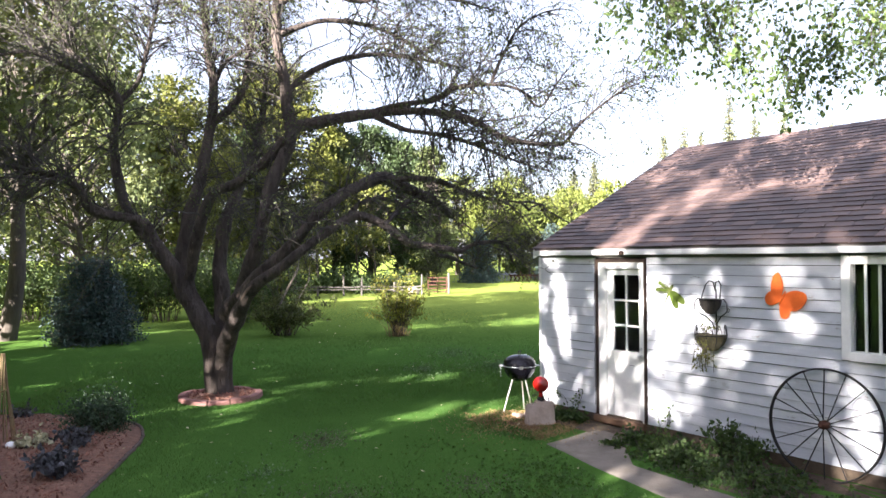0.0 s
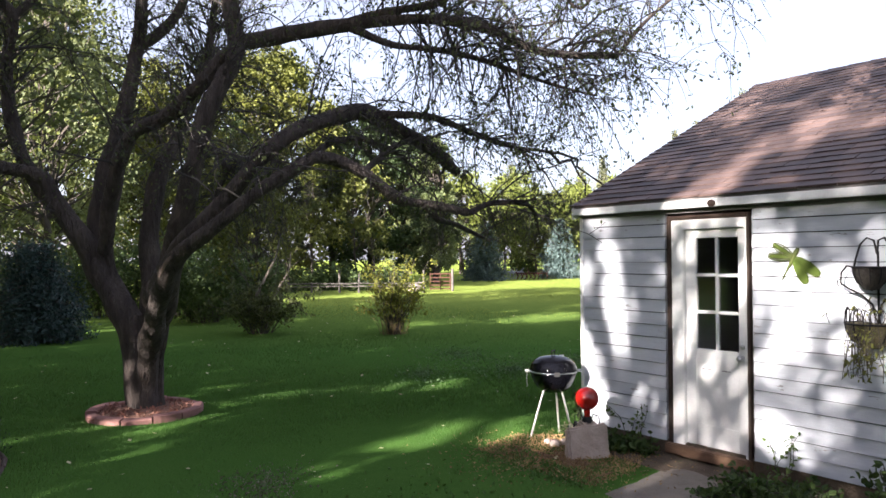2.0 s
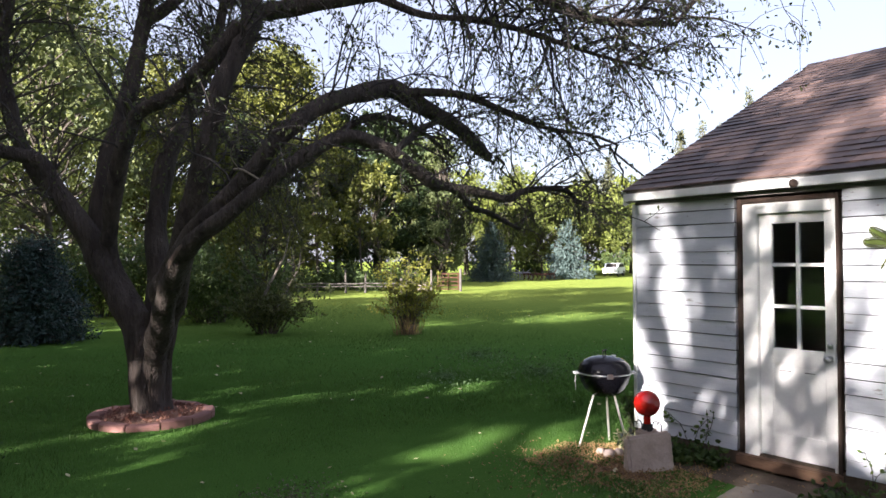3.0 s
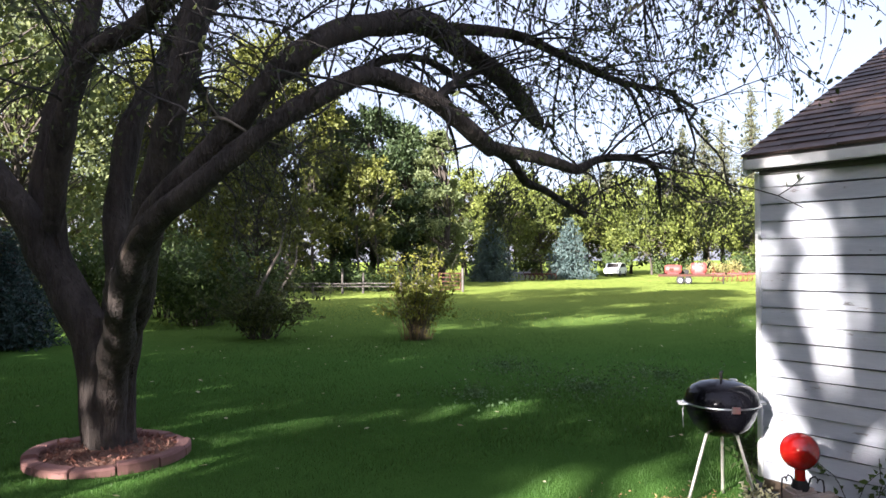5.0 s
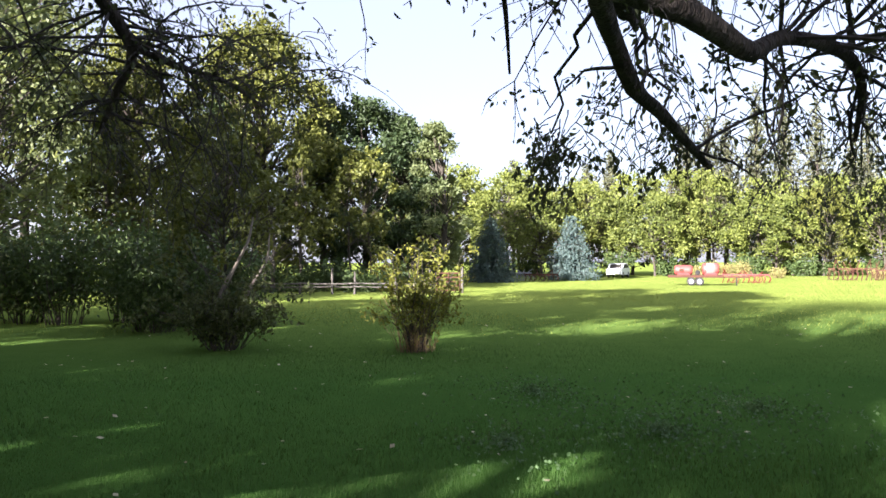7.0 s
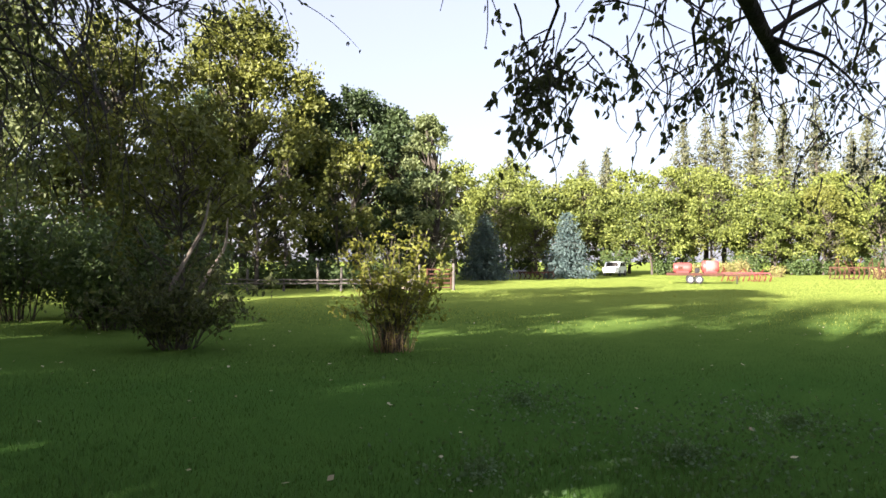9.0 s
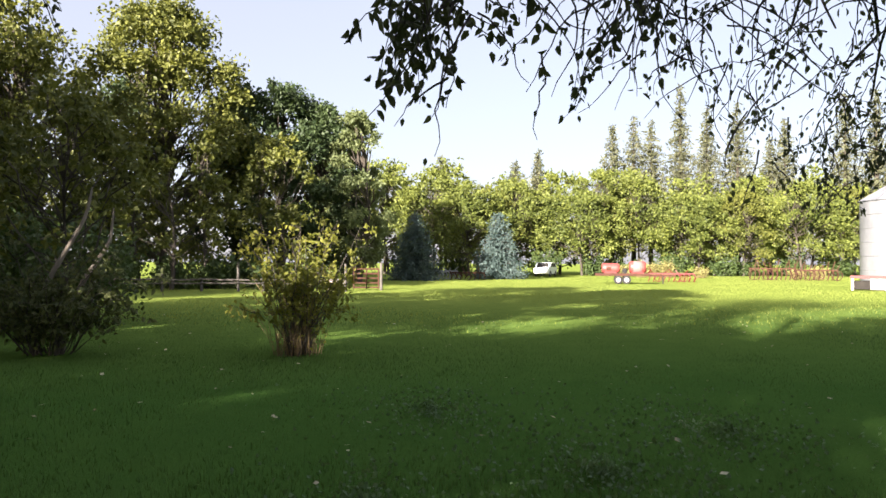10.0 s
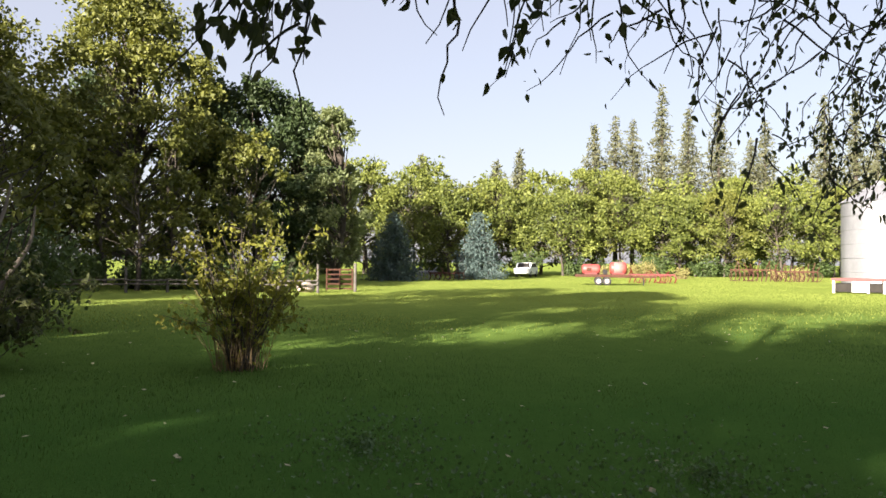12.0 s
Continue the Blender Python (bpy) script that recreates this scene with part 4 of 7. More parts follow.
def shrub(name, x, y, h, r, seed, leaf, label, stems=26, leaves=2600, size=0.09, stem_mat=None, base_r=0.25, low=0.25, lean=0.0):
    """Many stems from the ground with leaves along their upper parts."""
    rng = np.random.default_rng(seed)
    t = thing(name, pose(x, y, 0), label, "shrub")
    g, lf = Geo(), Geo()
    for _ in range(stems):
        a = rng.uniform(0, 2 * np.pi)
        q = base_r * math.sqrt(rng.random())
        out = r / h * rng.uniform(0.1, 0.95)
        p = wander((q * math.cos(a), q * math.sin(a), -0.03), (out * math.cos(a) + lean, out * math.sin(a), 1), h * rng.uniform(0.55, 1.05), rng, 9, 0.09, 0.02)
        g.tube(p, np.linspace(rng.uniform(0.008, 0.018), 0.003, len(p)), 4, False)
        n = leaves // stems
        k = low + (1 - low) * rng.random(n) ** 0.7
        c = np.array([np.interp(k, np.linspace(0, 1, len(p)), p[:, j]) for j in range(3)]).T
        c += rng.normal(size=c.shape) * (0.09 + 0.12 * r * k[:, None])
        c[:, 2] = np.maximum(c[:, 2], 0.05)
        lf.leaves(c, size, rng, droop=0.3, ratio=0.55)
    tagged(g.ob("stem", stem_mat or STRAW, t), kind="stuff")
    tagged(lf.ob("foliage", leaf, t), kind="stuff")
    return t


# tall deciduous row behind the fence
for i, (x, y, h, r, n, size, leaf) in enumerate((
        (-13.2, 57.0, 17.2, 5.4, 36000, 0.28, LEAF_TALL), (-19.0, 50.0, 14.6, 4.2, 16000, 0.26, LEAF_TALL), (-6.2, 59.6, 13.4, 3.9, 20000, 0.26, LEAF_ASH),
        (-9.3, 60.5, 13.2, 3.2, 15000, 0.26, LEAF_ASH), (-3.4, 59.8, 11.8, 3.0, 17000, 0.25, LEAF_ASH), (-0.9, 58.6, 11.2, 2.4, 13000, 0.23, LEAF_PALE_TREE),
        (-24.5, 49.0, 16.0, 5.0, 14000, 0.28, LEAF_TALL), (-23.0, 60.0, 15.0, 4.0, 9000, 0.30, LEAF_TALL), (-17.5, 64.0, 14.0, 4.5, 9000, 0.32, LEAF_ASH),
        # these two stand unseen to the left, added to shade the row
        (-28.0, 40.0, 16.0, 5.0, 9000, 0.32, LEAF_TALL), (-32.0, 33.0, 17.0, 5.5, 9000, 0.34, LEAF_TALL))):
    leafy_tree(x, y, h, r, 100 + i, leaf, "pale-leaved tree at the end of the tall row" if leaf is LEAF_PALE_TREE else "tall blue-green tree in the row behind the fence" if leaf is LEAF_ASH else "tall dark green deciduous tree behind the rail fence", n, size, 0.3, 0.10, group="tall trees behind the fence", clumps=165 if n > 20000 else 84, tight=0.23)
# slim young trees in the shade of the row
rng_y = random.Random(21)
for i in range(11):
    leafy_tree(-4.5 - i * 1.65 + rng_y.uniform(-0.4, 0.4), 45.5 + rng_y.uniform(-1.5, 7), rng_y.uniform(6, 9), rng_y.uniform(1.2, 1.8), 150 + i, LEAF_TALL, "slim young tree under the tall row behind the fence", 1300, 0.26, rng_y.uniform(0.07, 0.14), 0.26, group="slim trees under the tall row", clumps=26)
# low undergrowth between the trunks
for i in range(15):
    shrub("undergrowth_shrub", -3.5 - i * 1.4 + rng_y.uniform(-0.4, 0.4), 47.5 + rng_y.uniform(-1.5, 3.5), rng_y.uniform(1.0, 2.1), rng_y.uniform(0.7, 1.1), 170 + i, LEAF_HEDGE, "dark green undergrowth between the trunks behind the fence", 16, 1150, 0.24, BARK_DARK, 0.5, 0.1)
# nearer wood along the yard's edge
for i, (x, y, h, r) in enumerate(((-17.0, 33.5, 11.0, 3.4), (-19.5, 38, 16.5, 4.4), (-20, 27, 7.0, 3.6), (-23, 33, 13, 4.4), (-12.7, 20.6, 12.0, 3.7), (-18, 19, 8.0, 3.8), (-22.0, 40.0, 16.0, 4.2))):
    leafy_tree(x, y, h, r, 200 + i, LEAF_EDGE, "tree with thin yellow-green foliage at the yard's edge", 8200, 0.23, 0.27 if h == 12.0 else 0.2, 0.45 if h == 12.0 else 0.21, group="trees along the yard's edge", clumps=105)
# unseen trees added to throw dappled shade on the lawn and the garage
for i, (x, y, h, r, n, bole) in enumerate((
        (-6.5, -2.5, 4.4, 2.8, 24, 0.16), (-11.0, -5.2, 13.8, 4.4, 60, 0.575), (-7.9, -9.2, 10.6, 3.9, 70, 0.3), (-6.6, -10.6, 15.0, 3.4, 15, 0.72), (-14.0, 0.5, 9.8, 3.6, 60, 0.3), (-17.5, 6.5, 11.0, 4.4, 40, 0.16), (-17.5, -5.5, 12.2, 3.2, 26, 0.16), (-10, -14, 15.5, 5.0, 30, 0.16),
        (-12.0, 12.4, 13.5, 4.0, 105, 0.47), (-13.2, 12.0, 5.2, 2.6, 34, 0.16), (-23, 11, 8.0, 4.2, 16, 0.16), (-10.6, 3.6, 9.0, 2.4, 28, 0.16), (-9.2, -1.6, 4.6, 3.4, 46, 0.16), (-14.5, 5.5, 6.6, 3.4, 40, 0.16), (-10.5, 8.0, 6.0, 2.4, 24, 0.16), (-15.2, 13.2, 7.8, 2.8, 46, 0.16), (-7.0, -2.7, 8.2, 1.35, 22, 0.68), (-12.5, -2.7, 11.4, 2.3, 44, 0.64))):
    thin = r < 2
    per_clump = 22 if thin else 58 if i == 1 else 80 if i == 2 else 135
    leafy_tree(x, y, h, r, 300 + i, LEAF_TALL, "slim thin-leaved unseen tree added for its shade beside the lawn" if thin else "broad unseen tree added for its shade beside the lawn", per_clump * n, 0.2 if thin else 0.30, 0.1 if thin else 0.26, bole, group="shade trees beside the lawn", clumps=n)
# far wood that closes the field
rng_w = random.Random(8)
for i in range(28):
    x = -4 + i * 2.9 + rng_w.uniform(-0.9, 0.9)
    y = 85 + rng_w.uniform(-3.5, 4.5) + 0.10 * abs(x - 25)
    leafy_tree(x, y, rng_w.uniform(8.0, 12.0) + (1.0 if i < 5 else 0), rng_w.uniform(2.8, 4.4), 400 + i, LEAF_TALL if i % 5 == 1 else LEAF_FAR, "sunlit yellow-green tree in the far wood", 8600, 0.27, 0.15, 0.23, group="trees of the far wood", clumps=64, tight=0.24)
for i in range(12):
    x = -6 + i * 7.5 + rng_w.uniform(-1.5, 1.5)
    leafy_tree(x, 94 + rng_w.uniform(-2, 2), rng_w.uniform(11, 13.5), 4.2, 450 + i, LEAF_FAR, "taller tree at the back of the far wood", 3000, 0.44, 0.2, 0.05, group="trees of the far wood", clumps=60, tight=0.30)
for i, (x, h) in enumerate(((30.2, 19.0), (33.2, 20.2), (35.7, 19.9), (39.9, 24.7), (42.6, 21.5), (47.0, 22.4), (51.8, 18.0), (54.2, 20.7), (61.4, 23.9), (66.3, 24.8), (70.0, 21.0), (18.2, 14.2), (20.7, 15.3), (8.7, 14.6))):
    conifer(x, 96.5 + (i * 37 % 4) * 0.6, h, 3.9 + 0.5 * (i % 3), 500 + i, NEEDLE_GREEN, "tall thin fir rising above the far wood", 34, 42, 0.54, "fir_tree", "firs above the far wood", 0.12, 0.3)
conifer(10.6, 69, 5.6, 2.25, 601, NEEDLE_BLUE, "pale blue spruce in the sun", 24, 60, 0.30, "blue_spruce", "blue spruces", 0.05, 0.04, 0.62)
conifer(3.3, 64, 5.1, 2.1, 602, NEEDLE_BLUE, "blue spruce standing in shade", 24, 60, 0.29, "blue_spruce", "blue spruces", 0.05, 0.04, 0.62)
conifer(-9.7, 19.7, 2.35, 1.15, 603, NEEDLE_DARK, "dark blue-green juniper with low boughs", 40, 90, 0.11, "juniper", "", 0.05, 0.02, 0.30)
shrub("hedge_shrub", -7.4, 24.8, 2.5, 1.2, 699, LEAF_HEDGE, "rounded dark green shrub standing before the hedge", 40, 8000, 0.11, BARK_DARK, 0.4, 0.1)
# hedge under the trees
for i in range(13):
    x = -6.6 - i * 1.3
    shrub("hedge_shrub", x, 26.8 + (i % 3) * 0.35, 2.2 + (i * 5 % 4) * 0.2, 1.0, 700 + i, LEAF_HEDGE, "dark green hedge shrub with thin stems", 34, 3700, 0.12, BARK_DARK, 0.45, 0.22)


def lawn_bush():
    """Ragged leafy sprays over a tuft of dry upright stalks."""
    t = thing("lawn_bush", pose(-1.35, 21.2, 0), "yellow-green bush with dry straw stems on the lawn", "shrub")
    rng = np.random.default_rng(720)
    woody, dry, lf = Geo(), Geo(), Geo()
    # two heads of leafy sprays, one leaning each way, over a narrower waist
    for head, (hx, hy) in enumerate(((0.24, 0.05), (-0.16, -0.03), (0.05, 0.1))):
        for _ in range(15):
            a, q = rng.uniform(0, 2 * np.pi), 0.22 * math.sqrt(rng.random())
            L = rng.uniform(1.15, 2.15 if head != 1 else 1.85)
            p = wander((q * math.cos(a), q * math.sin(a), -0.03), (hx + 0.10 * math.cos(a), hy + 0.10 * math.sin(a), 1), L, rng, 11, 0.09, 0.02)
            woody.tube(p, np.linspace(rng.uniform(0.006, 0.012), 0.003, len(p)), 4, False)
            for k in rng.integers(5, len(p), 6):
                d = rng.normal(size=3) * (1, 1, 0.4)
                w = wander(p[k], d, rng.uniform(0.10, 0.30), rng, 4, 0.2, 0.1)
                woody.tube(w, np.full(len(w), 0.0025), 3, False)
                m = rng.integers(6, 15)
                lf.ovate(w[rng.integers(1, len(w), m)] + rng.normal(size=(m, 3)) * 0.035, 0.075, rng, 0.5, 0.5)
    for a, L in ((2.9, 0.75), (0.1, 0.6), (3.4, 0.55), (5.9, 0.6), (4.4, 0.4), (4.9, 0.45), (5.4, 0.4), (3.9, 0.4), (1.2, 0.5)):      # low side shoots
        w = wander((0.3 * math.cos(a), 0.3 * math.sin(a), 0.55), (math.cos(a), math.sin(a), 0.5), L, rng, 7, 0.15, 0.12)
        woody.tube(w, np.linspace(0.006, 0.002, len(w)), 4, False)
        lf.ovate(w[rng.integers(3, len(w), 22)] + rng.normal(size=(22, 3)) * 0.05, 0.075, rng, 0.5, 0.5)
    for _ in range(150):
        a, q = rng.uniform(0, 2 * np.pi), 0.34 * rng.random() ** 0.8
        o = rng.uniform(-0.10, 0.28)
        p = wander((q * math.cos(a), q * math.sin(a), -0.03), (o * math.cos(a), o * math.sin(a), 1), rng.uniform(0.2, 1.3), rng, 6, 0.13, 0.03)
        dry.tube(p, np.linspace(0.005, 0.0025, len(p)), 3, False)
        if rng.random() < 0.4:
            lf.ovate(p[rng.integers(2, len(p), 4)] + rng.normal(size=(4, 3)) * 0.02, 0.06, rng, 0.5, 0.45)
    tagged(woody.ob("stem", BARK_DARK, t), kind="stuff")
    tagged(dry.ob("dry_stalk_tuft", STRAW, t), kind="stuff")
    tagged(lf.ob("foliage", LEAF_YELLOW, t), kind="stuff")
    return t


lawn_bush()


def lilac():
    """A sprawling tangle of arching shoots with leaves in loose bunches."""
    t = thing("lilac", pose(-4.75, 21.2, 0), "sprawling grey-green lilac with bare stems at its foot", "shrub")
    rng = np.random.default_rng(721)
    woody, lf = Geo(), Geo()
    for _ in range(52):
        a, q = rng.uniform(0, 2 * np.pi), 0.30 * math.sqrt(rng.random())
        o = rng.uniform(0.05, 0.62)
        p = wander((q * math.cos(a), q * math.sin(a), -0.03), (o * math.cos(a), 0.8 * o * math.sin(a), 1), rng.uniform(0.8, 1.75), rng, 11, 0.12, 0.045)
        p[:, 2] = np.maximum(p[:, 2], np.minimum(0.06, p[:, 2] + 0.05))
        woody.tube(p, np.linspace(rng.uniform(0.006, 0.014), 0.0025, len(p)), 4, False)
        for k in rng.integers(4, len(p), 7):
            w = wander(p[k], rng.normal(size=3) * (1, 1, 0.5), rng.uniform(0.08, 0.32), rng, 4, 0.25, 0.08)
            woody.tube(w, np.full(len(w), 0.0025), 3, False)
            m = rng.integers(5, 15)
            c = w[rng.integers(1, len(w), m)] + rng.normal(size=(m, 3)) * 0.045
            c[:, 2] = np.maximum(c[:, 2], 0.06)
            lf.ovate(c, 0.085, rng, 0.5, 0.52)
    tagged(woody.ob("stem", BARK_DARK, t), kind="stuff")
    tagged(lf.ob("foliage", LEAF_GREY, t), kind="stuff")
    return t


lilac()
leafy_tree(-5.25, 22.8, 4.0, 1.15, 722, LEAF_TALL, "small olive-green tree with slanting trunk behind the lilac", 2600, 0.12, 0.05, 0.42, name="small_tree", clumps=44)


def lilac_trunks():
    t = thing("leaning_trunk", pose(-5.05, 21.4, 0), "pale bare leaning trunks rising out of the lilac", "tree")
    for pts in ([(0.02, 0, -0.05, .05), (0.05, 0.0, 0.5, .046), (0.15, 0.03, 1.0, .042), (0.40, 0.06, 1.5, .034), (0.62, 0.1, 1.95, .026), (0.70, 0.15, 2.4, .014)], [(0.35, 0, -0.05, .05), (0.45, 0.02, 0.5, .046), (0.62, 0.05, 1.0, .04), (0.85, 0.1, 1.4, .032), (0.97, 0.12, 1.65, .024), (1.0, 0.15, 2.1, .012)]):
        q = smooth_path(pts, 0.15)
        g = Geo()
        g.tube(q[:, :3], q[:, 3], 8)
        g.ob("trunk", BARK_WEATHERED, t, True)
    return t


BARK_WEATHERED = surface("weathered_pale_bark", (0.12, 0.10, 0.08), (0.26, 0.22, 0.175), 6, 0.9, 0.5, 0.01, 30, (1, 1, 0.3))
lilac_trunks()


# ---- things on the lawn and by the wall ----
def tree_ring():
    t = thing("tree_ring", pose(-3.75, 11.95, 0), "ring of pink curved edging blocks with mulch round the tree", "garden edging")
    n = 12
    e = Geo()
    a0, a1, r0, r1, k = 0.0, 2 * math.pi / n - 0.03, 0.55, 0.68, 5
    v = []
    for i in range(k):
        a = a0 + (a1 - a0) * i / (k - 1)
        for r, z in ((r0, -0.03), (r1, -0.03), (r1, 0.05), (r1 - 0.02, 0.066), (r0 + 0.02, 0.066), (r0, 0.05)):
            v.append((r * math.cos(a), r * math.sin(a), z))
    f = [(i * 6 + j, i * 6 + (j + 1) % 6, (i + 1) * 6 + (j + 1) % 6, (i + 1) * 6 + j) for i in range(k - 1) for j in range(6)]
    for b in (0, (k - 1) * 6):
        f += [(b, b + 1, b + 2, b + 3), (b, b + 3, b + 4, b + 5)]
    e.add(v, f)
    me = e.mesh("edging_block", BRICK_PINK)
    for i in range(n):
        o = new("edging_block", me)
        o.parent = t
        o.matrix_basis = pose(0, 0, random.uniform(-0.012, 0.01), random.uniform(-2, 2), random.uniform(-2, 2), 360 * i / n)
    m = Geo()
    m.lathe([(0.59, 0.02), (0.45, 0.04), (0.3, 0.05), (0.05, 0.055)], 30)
    m.ob("mulch_bed", MULCH, t, True)
    rng = np.random.default_rng(31)
    a, r = rng.uniform(0, 2 * np.pi, 700), 0.53 * np.sqrt(rng.random(700))
    c = Geo()
    c.leaves(np.column_stack([r * np.cos(a), r * np.sin(a), 0.05 + 0.02 * rng.random(700)]), 0.045, rng, 0, 0.4)
    tagged(c.ob("mulch_layer", CHIPS_RED, t), kind="stuff")
    return t


CHIPS_RED = leaf_mat("red_mulch_chips", (0.075, 0.032, 0.021), (0.24, 0.105, 0.07), 0.0, 4)
tree_ring()


def kettle_grill():
    t = thing("kettle_grill", pose(1.13, 10.60, 0) @ Matrix.Scale(0.885, 4), "black enamel kettle grill on three aluminium legs", "grill")
    R = 0.278
    zr = 0.79
    b = Geo()
    b.lathe([(0.02, zr - 0.262), (0.09, zr - 0.255), (0.16, zr - 0.225), (0.215, zr - 0.17), (0.252, zr - 0.10), (0.271, zr - 0.04), (R, zr), (R - 0.015, zr)], 44)
    b.ob("bowl", ENAMEL, t, True)
    l = Geo()
    l.lathe([(R + 0.004, zr - 0.005), (R + 0.006, zr + 0.012), (0.276, zr + 0.045), (0.258, zr + 0.09), (0.218, zr + 0.132), (0.155, zr + 0.162), (0.08, zr + 0.178), (0.001, zr + 0.183)], 44)
    lid = l.ob("lid", ENAMEL, t, True)
    rim = Geo()
    an = np.linspace(0, 2 * np.pi, 41)
    rim.tube(np.column_stack([(R + 0.006) * np.cos(an), (R + 0.006) * np.sin(an), np.full(41, zr)]), np.full(41, 0.007), 6, False)
    rim.ob("rim", CHROME, t, True)
    h = Geo()
    for x in (-0.045, 0.045):
        h.tube([(x, 0.0, zr + 0.17), (x, 0.0, zr + 0.232)], [0.006, 0.006], 8)
    h.tube([(-0.06, 0, zr + 0.234), (0.06, 0, zr + 0.234)], [0.01, 0.01], 8)
    o = h.ob("handle", IRON, lid, True)
    o.matrix_basis = pose(0, 0, 0, 0, 0, 62)
    v = Geo()
    v.lathe([(0.001, 0.012), (0.028, 0.012), (0.032, 0.0)], 16, (0.10, 0.02, zr + 0.168))
    v.ob("vent", CHROME, lid, True)
    pl = Geo()
    pl.box(-0.03, 0.03, -R - 0.012, -R + 0.01, zr - 0.03, zr + 0.02)
    pl.ob("latch_plate", CHROME, t)
    for a in (183, 316, 68):
        g = Geo()
        c, s = math.cos(radians(a)), math.sin(radians(a))
        g.tube([(0.12 * c, 0.12 * s, zr - 0.235), (0.285 * c, 0.285 * s, -0.02)], [0.0125, 0.0125], 8)
        g.ob("leg", ALUMINIUM, t, True)
    for sx in (-1, 1):
        s = Geo()
        s.tube([(sx * (R + 0.005), -0.05, zr), (sx * (R + 0.045), -0.05, zr), (sx * (R + 0.05), 0.0, zr - 0.005), (sx * (R + 0.045), 0.05, zr), (sx * (R + 0.005), 0.05, zr)], [0.007, 0.011, 0.012, 0.011, 0.007], 8)
        s.ob("side_handle", PLASTIC_WHITE if sx < 0 else CHROME, t, True)
    s = Geo()
    s.tube([(-R - 0.04, -0.05, zr - 0.01), (-R - 0.045, -0.055, zr - 0.1), (-R - 0.04, -0.055, zr - 0.18)], [0.003, 0.003, 0.003], 6)
    s.ob("hanging_tool", CHROME, t)
    return t


kettle_grill()


def rough_block(name, label, at, size, top_in, slope, material, seed):
    """A worn block: narrower and sloping at the top, with chipped, uneven faces."""
    t = thing(name, at, label, "stone block")
    bm = bmesh.new()
    bmesh.ops.create_cube(bm, size=1)
    for v in bm.verts:
        x, y, z = v.co
        k = top_in if z > 0 else 1.0
        v.co = Vector((x * size[0] * k, y * size[1] * k, (size[2] + slope * x) if z > 0 else -0.04))
    bmesh.ops.bevel(bm, geom=bm.edges, offset=0.02, segments=2, affect="EDGES")
    bmesh.ops.subdivide_edges(bm, edges=bm.edges, cuts=3, use_grid_fill=True)
    for v in bm.verts:
        q = v.co + Vector((seed, 0, 0))
        v.co += 0.014 * Vector(noise.noise_vector(q * 7.0)) + 0.006 * Vector(noise.noise_vector(q * 28.0))
    part("stone", bm, material, t)
    return t


rough_block("stone_slab", "rough pinkish-grey stone slab leaning by the garage corner", pose(1.33, 9.80, 0, -10, 0, 12), (0.43, 0.11, 0.30), 0.93, 0.03, STONE, 3)
rough_block("stone_block", "small grey-brown block under the red globe", pose(1.36, 9.98, 0, 0, 0, 12), (0.17, 0.13, 0.31), 0.95, 0.0, STONE, 8)


def gazing_globe():
    t = thing("gazing_globe", pose(1.36, 9.98, 0.295), "shiny red glass gazing globe on a scrolled iron stand", "garden ornament")
    r = 0.112
    g = Geo()
    prof = [(r * math.sin(a), 0.232 - r * math.cos(a)) for a in np.linspace(0.28, math.pi - 0.001, 28)]
    g.lathe([(0.035, 0.03), (0.03, 0.07), (0.031, 0.10)] + prof, 40)
    g.ob("globe", RED_GLASS, t, True)
    n = Geo()
    n.lathe([(0.05, 0.0), (0.052, 0.02), (0.04, 0.05), (0.036, 0.06)], 20)
    n.ob("collar", IRON, t, True)
    for k in range(3):
        a = radians(75 + 120 * k)
        s = Geo()
        p = [(0.045, 0.03), (0.06, 0.08), (0.085, 0.095), (0.10, 0.08), (0.095, 0.06), (0.108, 0.085), (0.128, 0.08), (0.134, 0.04), (0.132, -0.06), (0.13, -0.18), (0.135, -0.33)]
        s.tube([(q * math.cos(a), q * math.sin(a), z) for q, z in p], [0.005] * len(p), 6)
        s.ob("scroll_leg", IRON, t, True)
    return t


gazing_globe()


def on_wall(name, s, z, out, label, category):
    """An Empty on the boarded wall: x along it, y inward, z up."""
    return thing(name, GARAGE @ pose(s, -out, z), label, category)


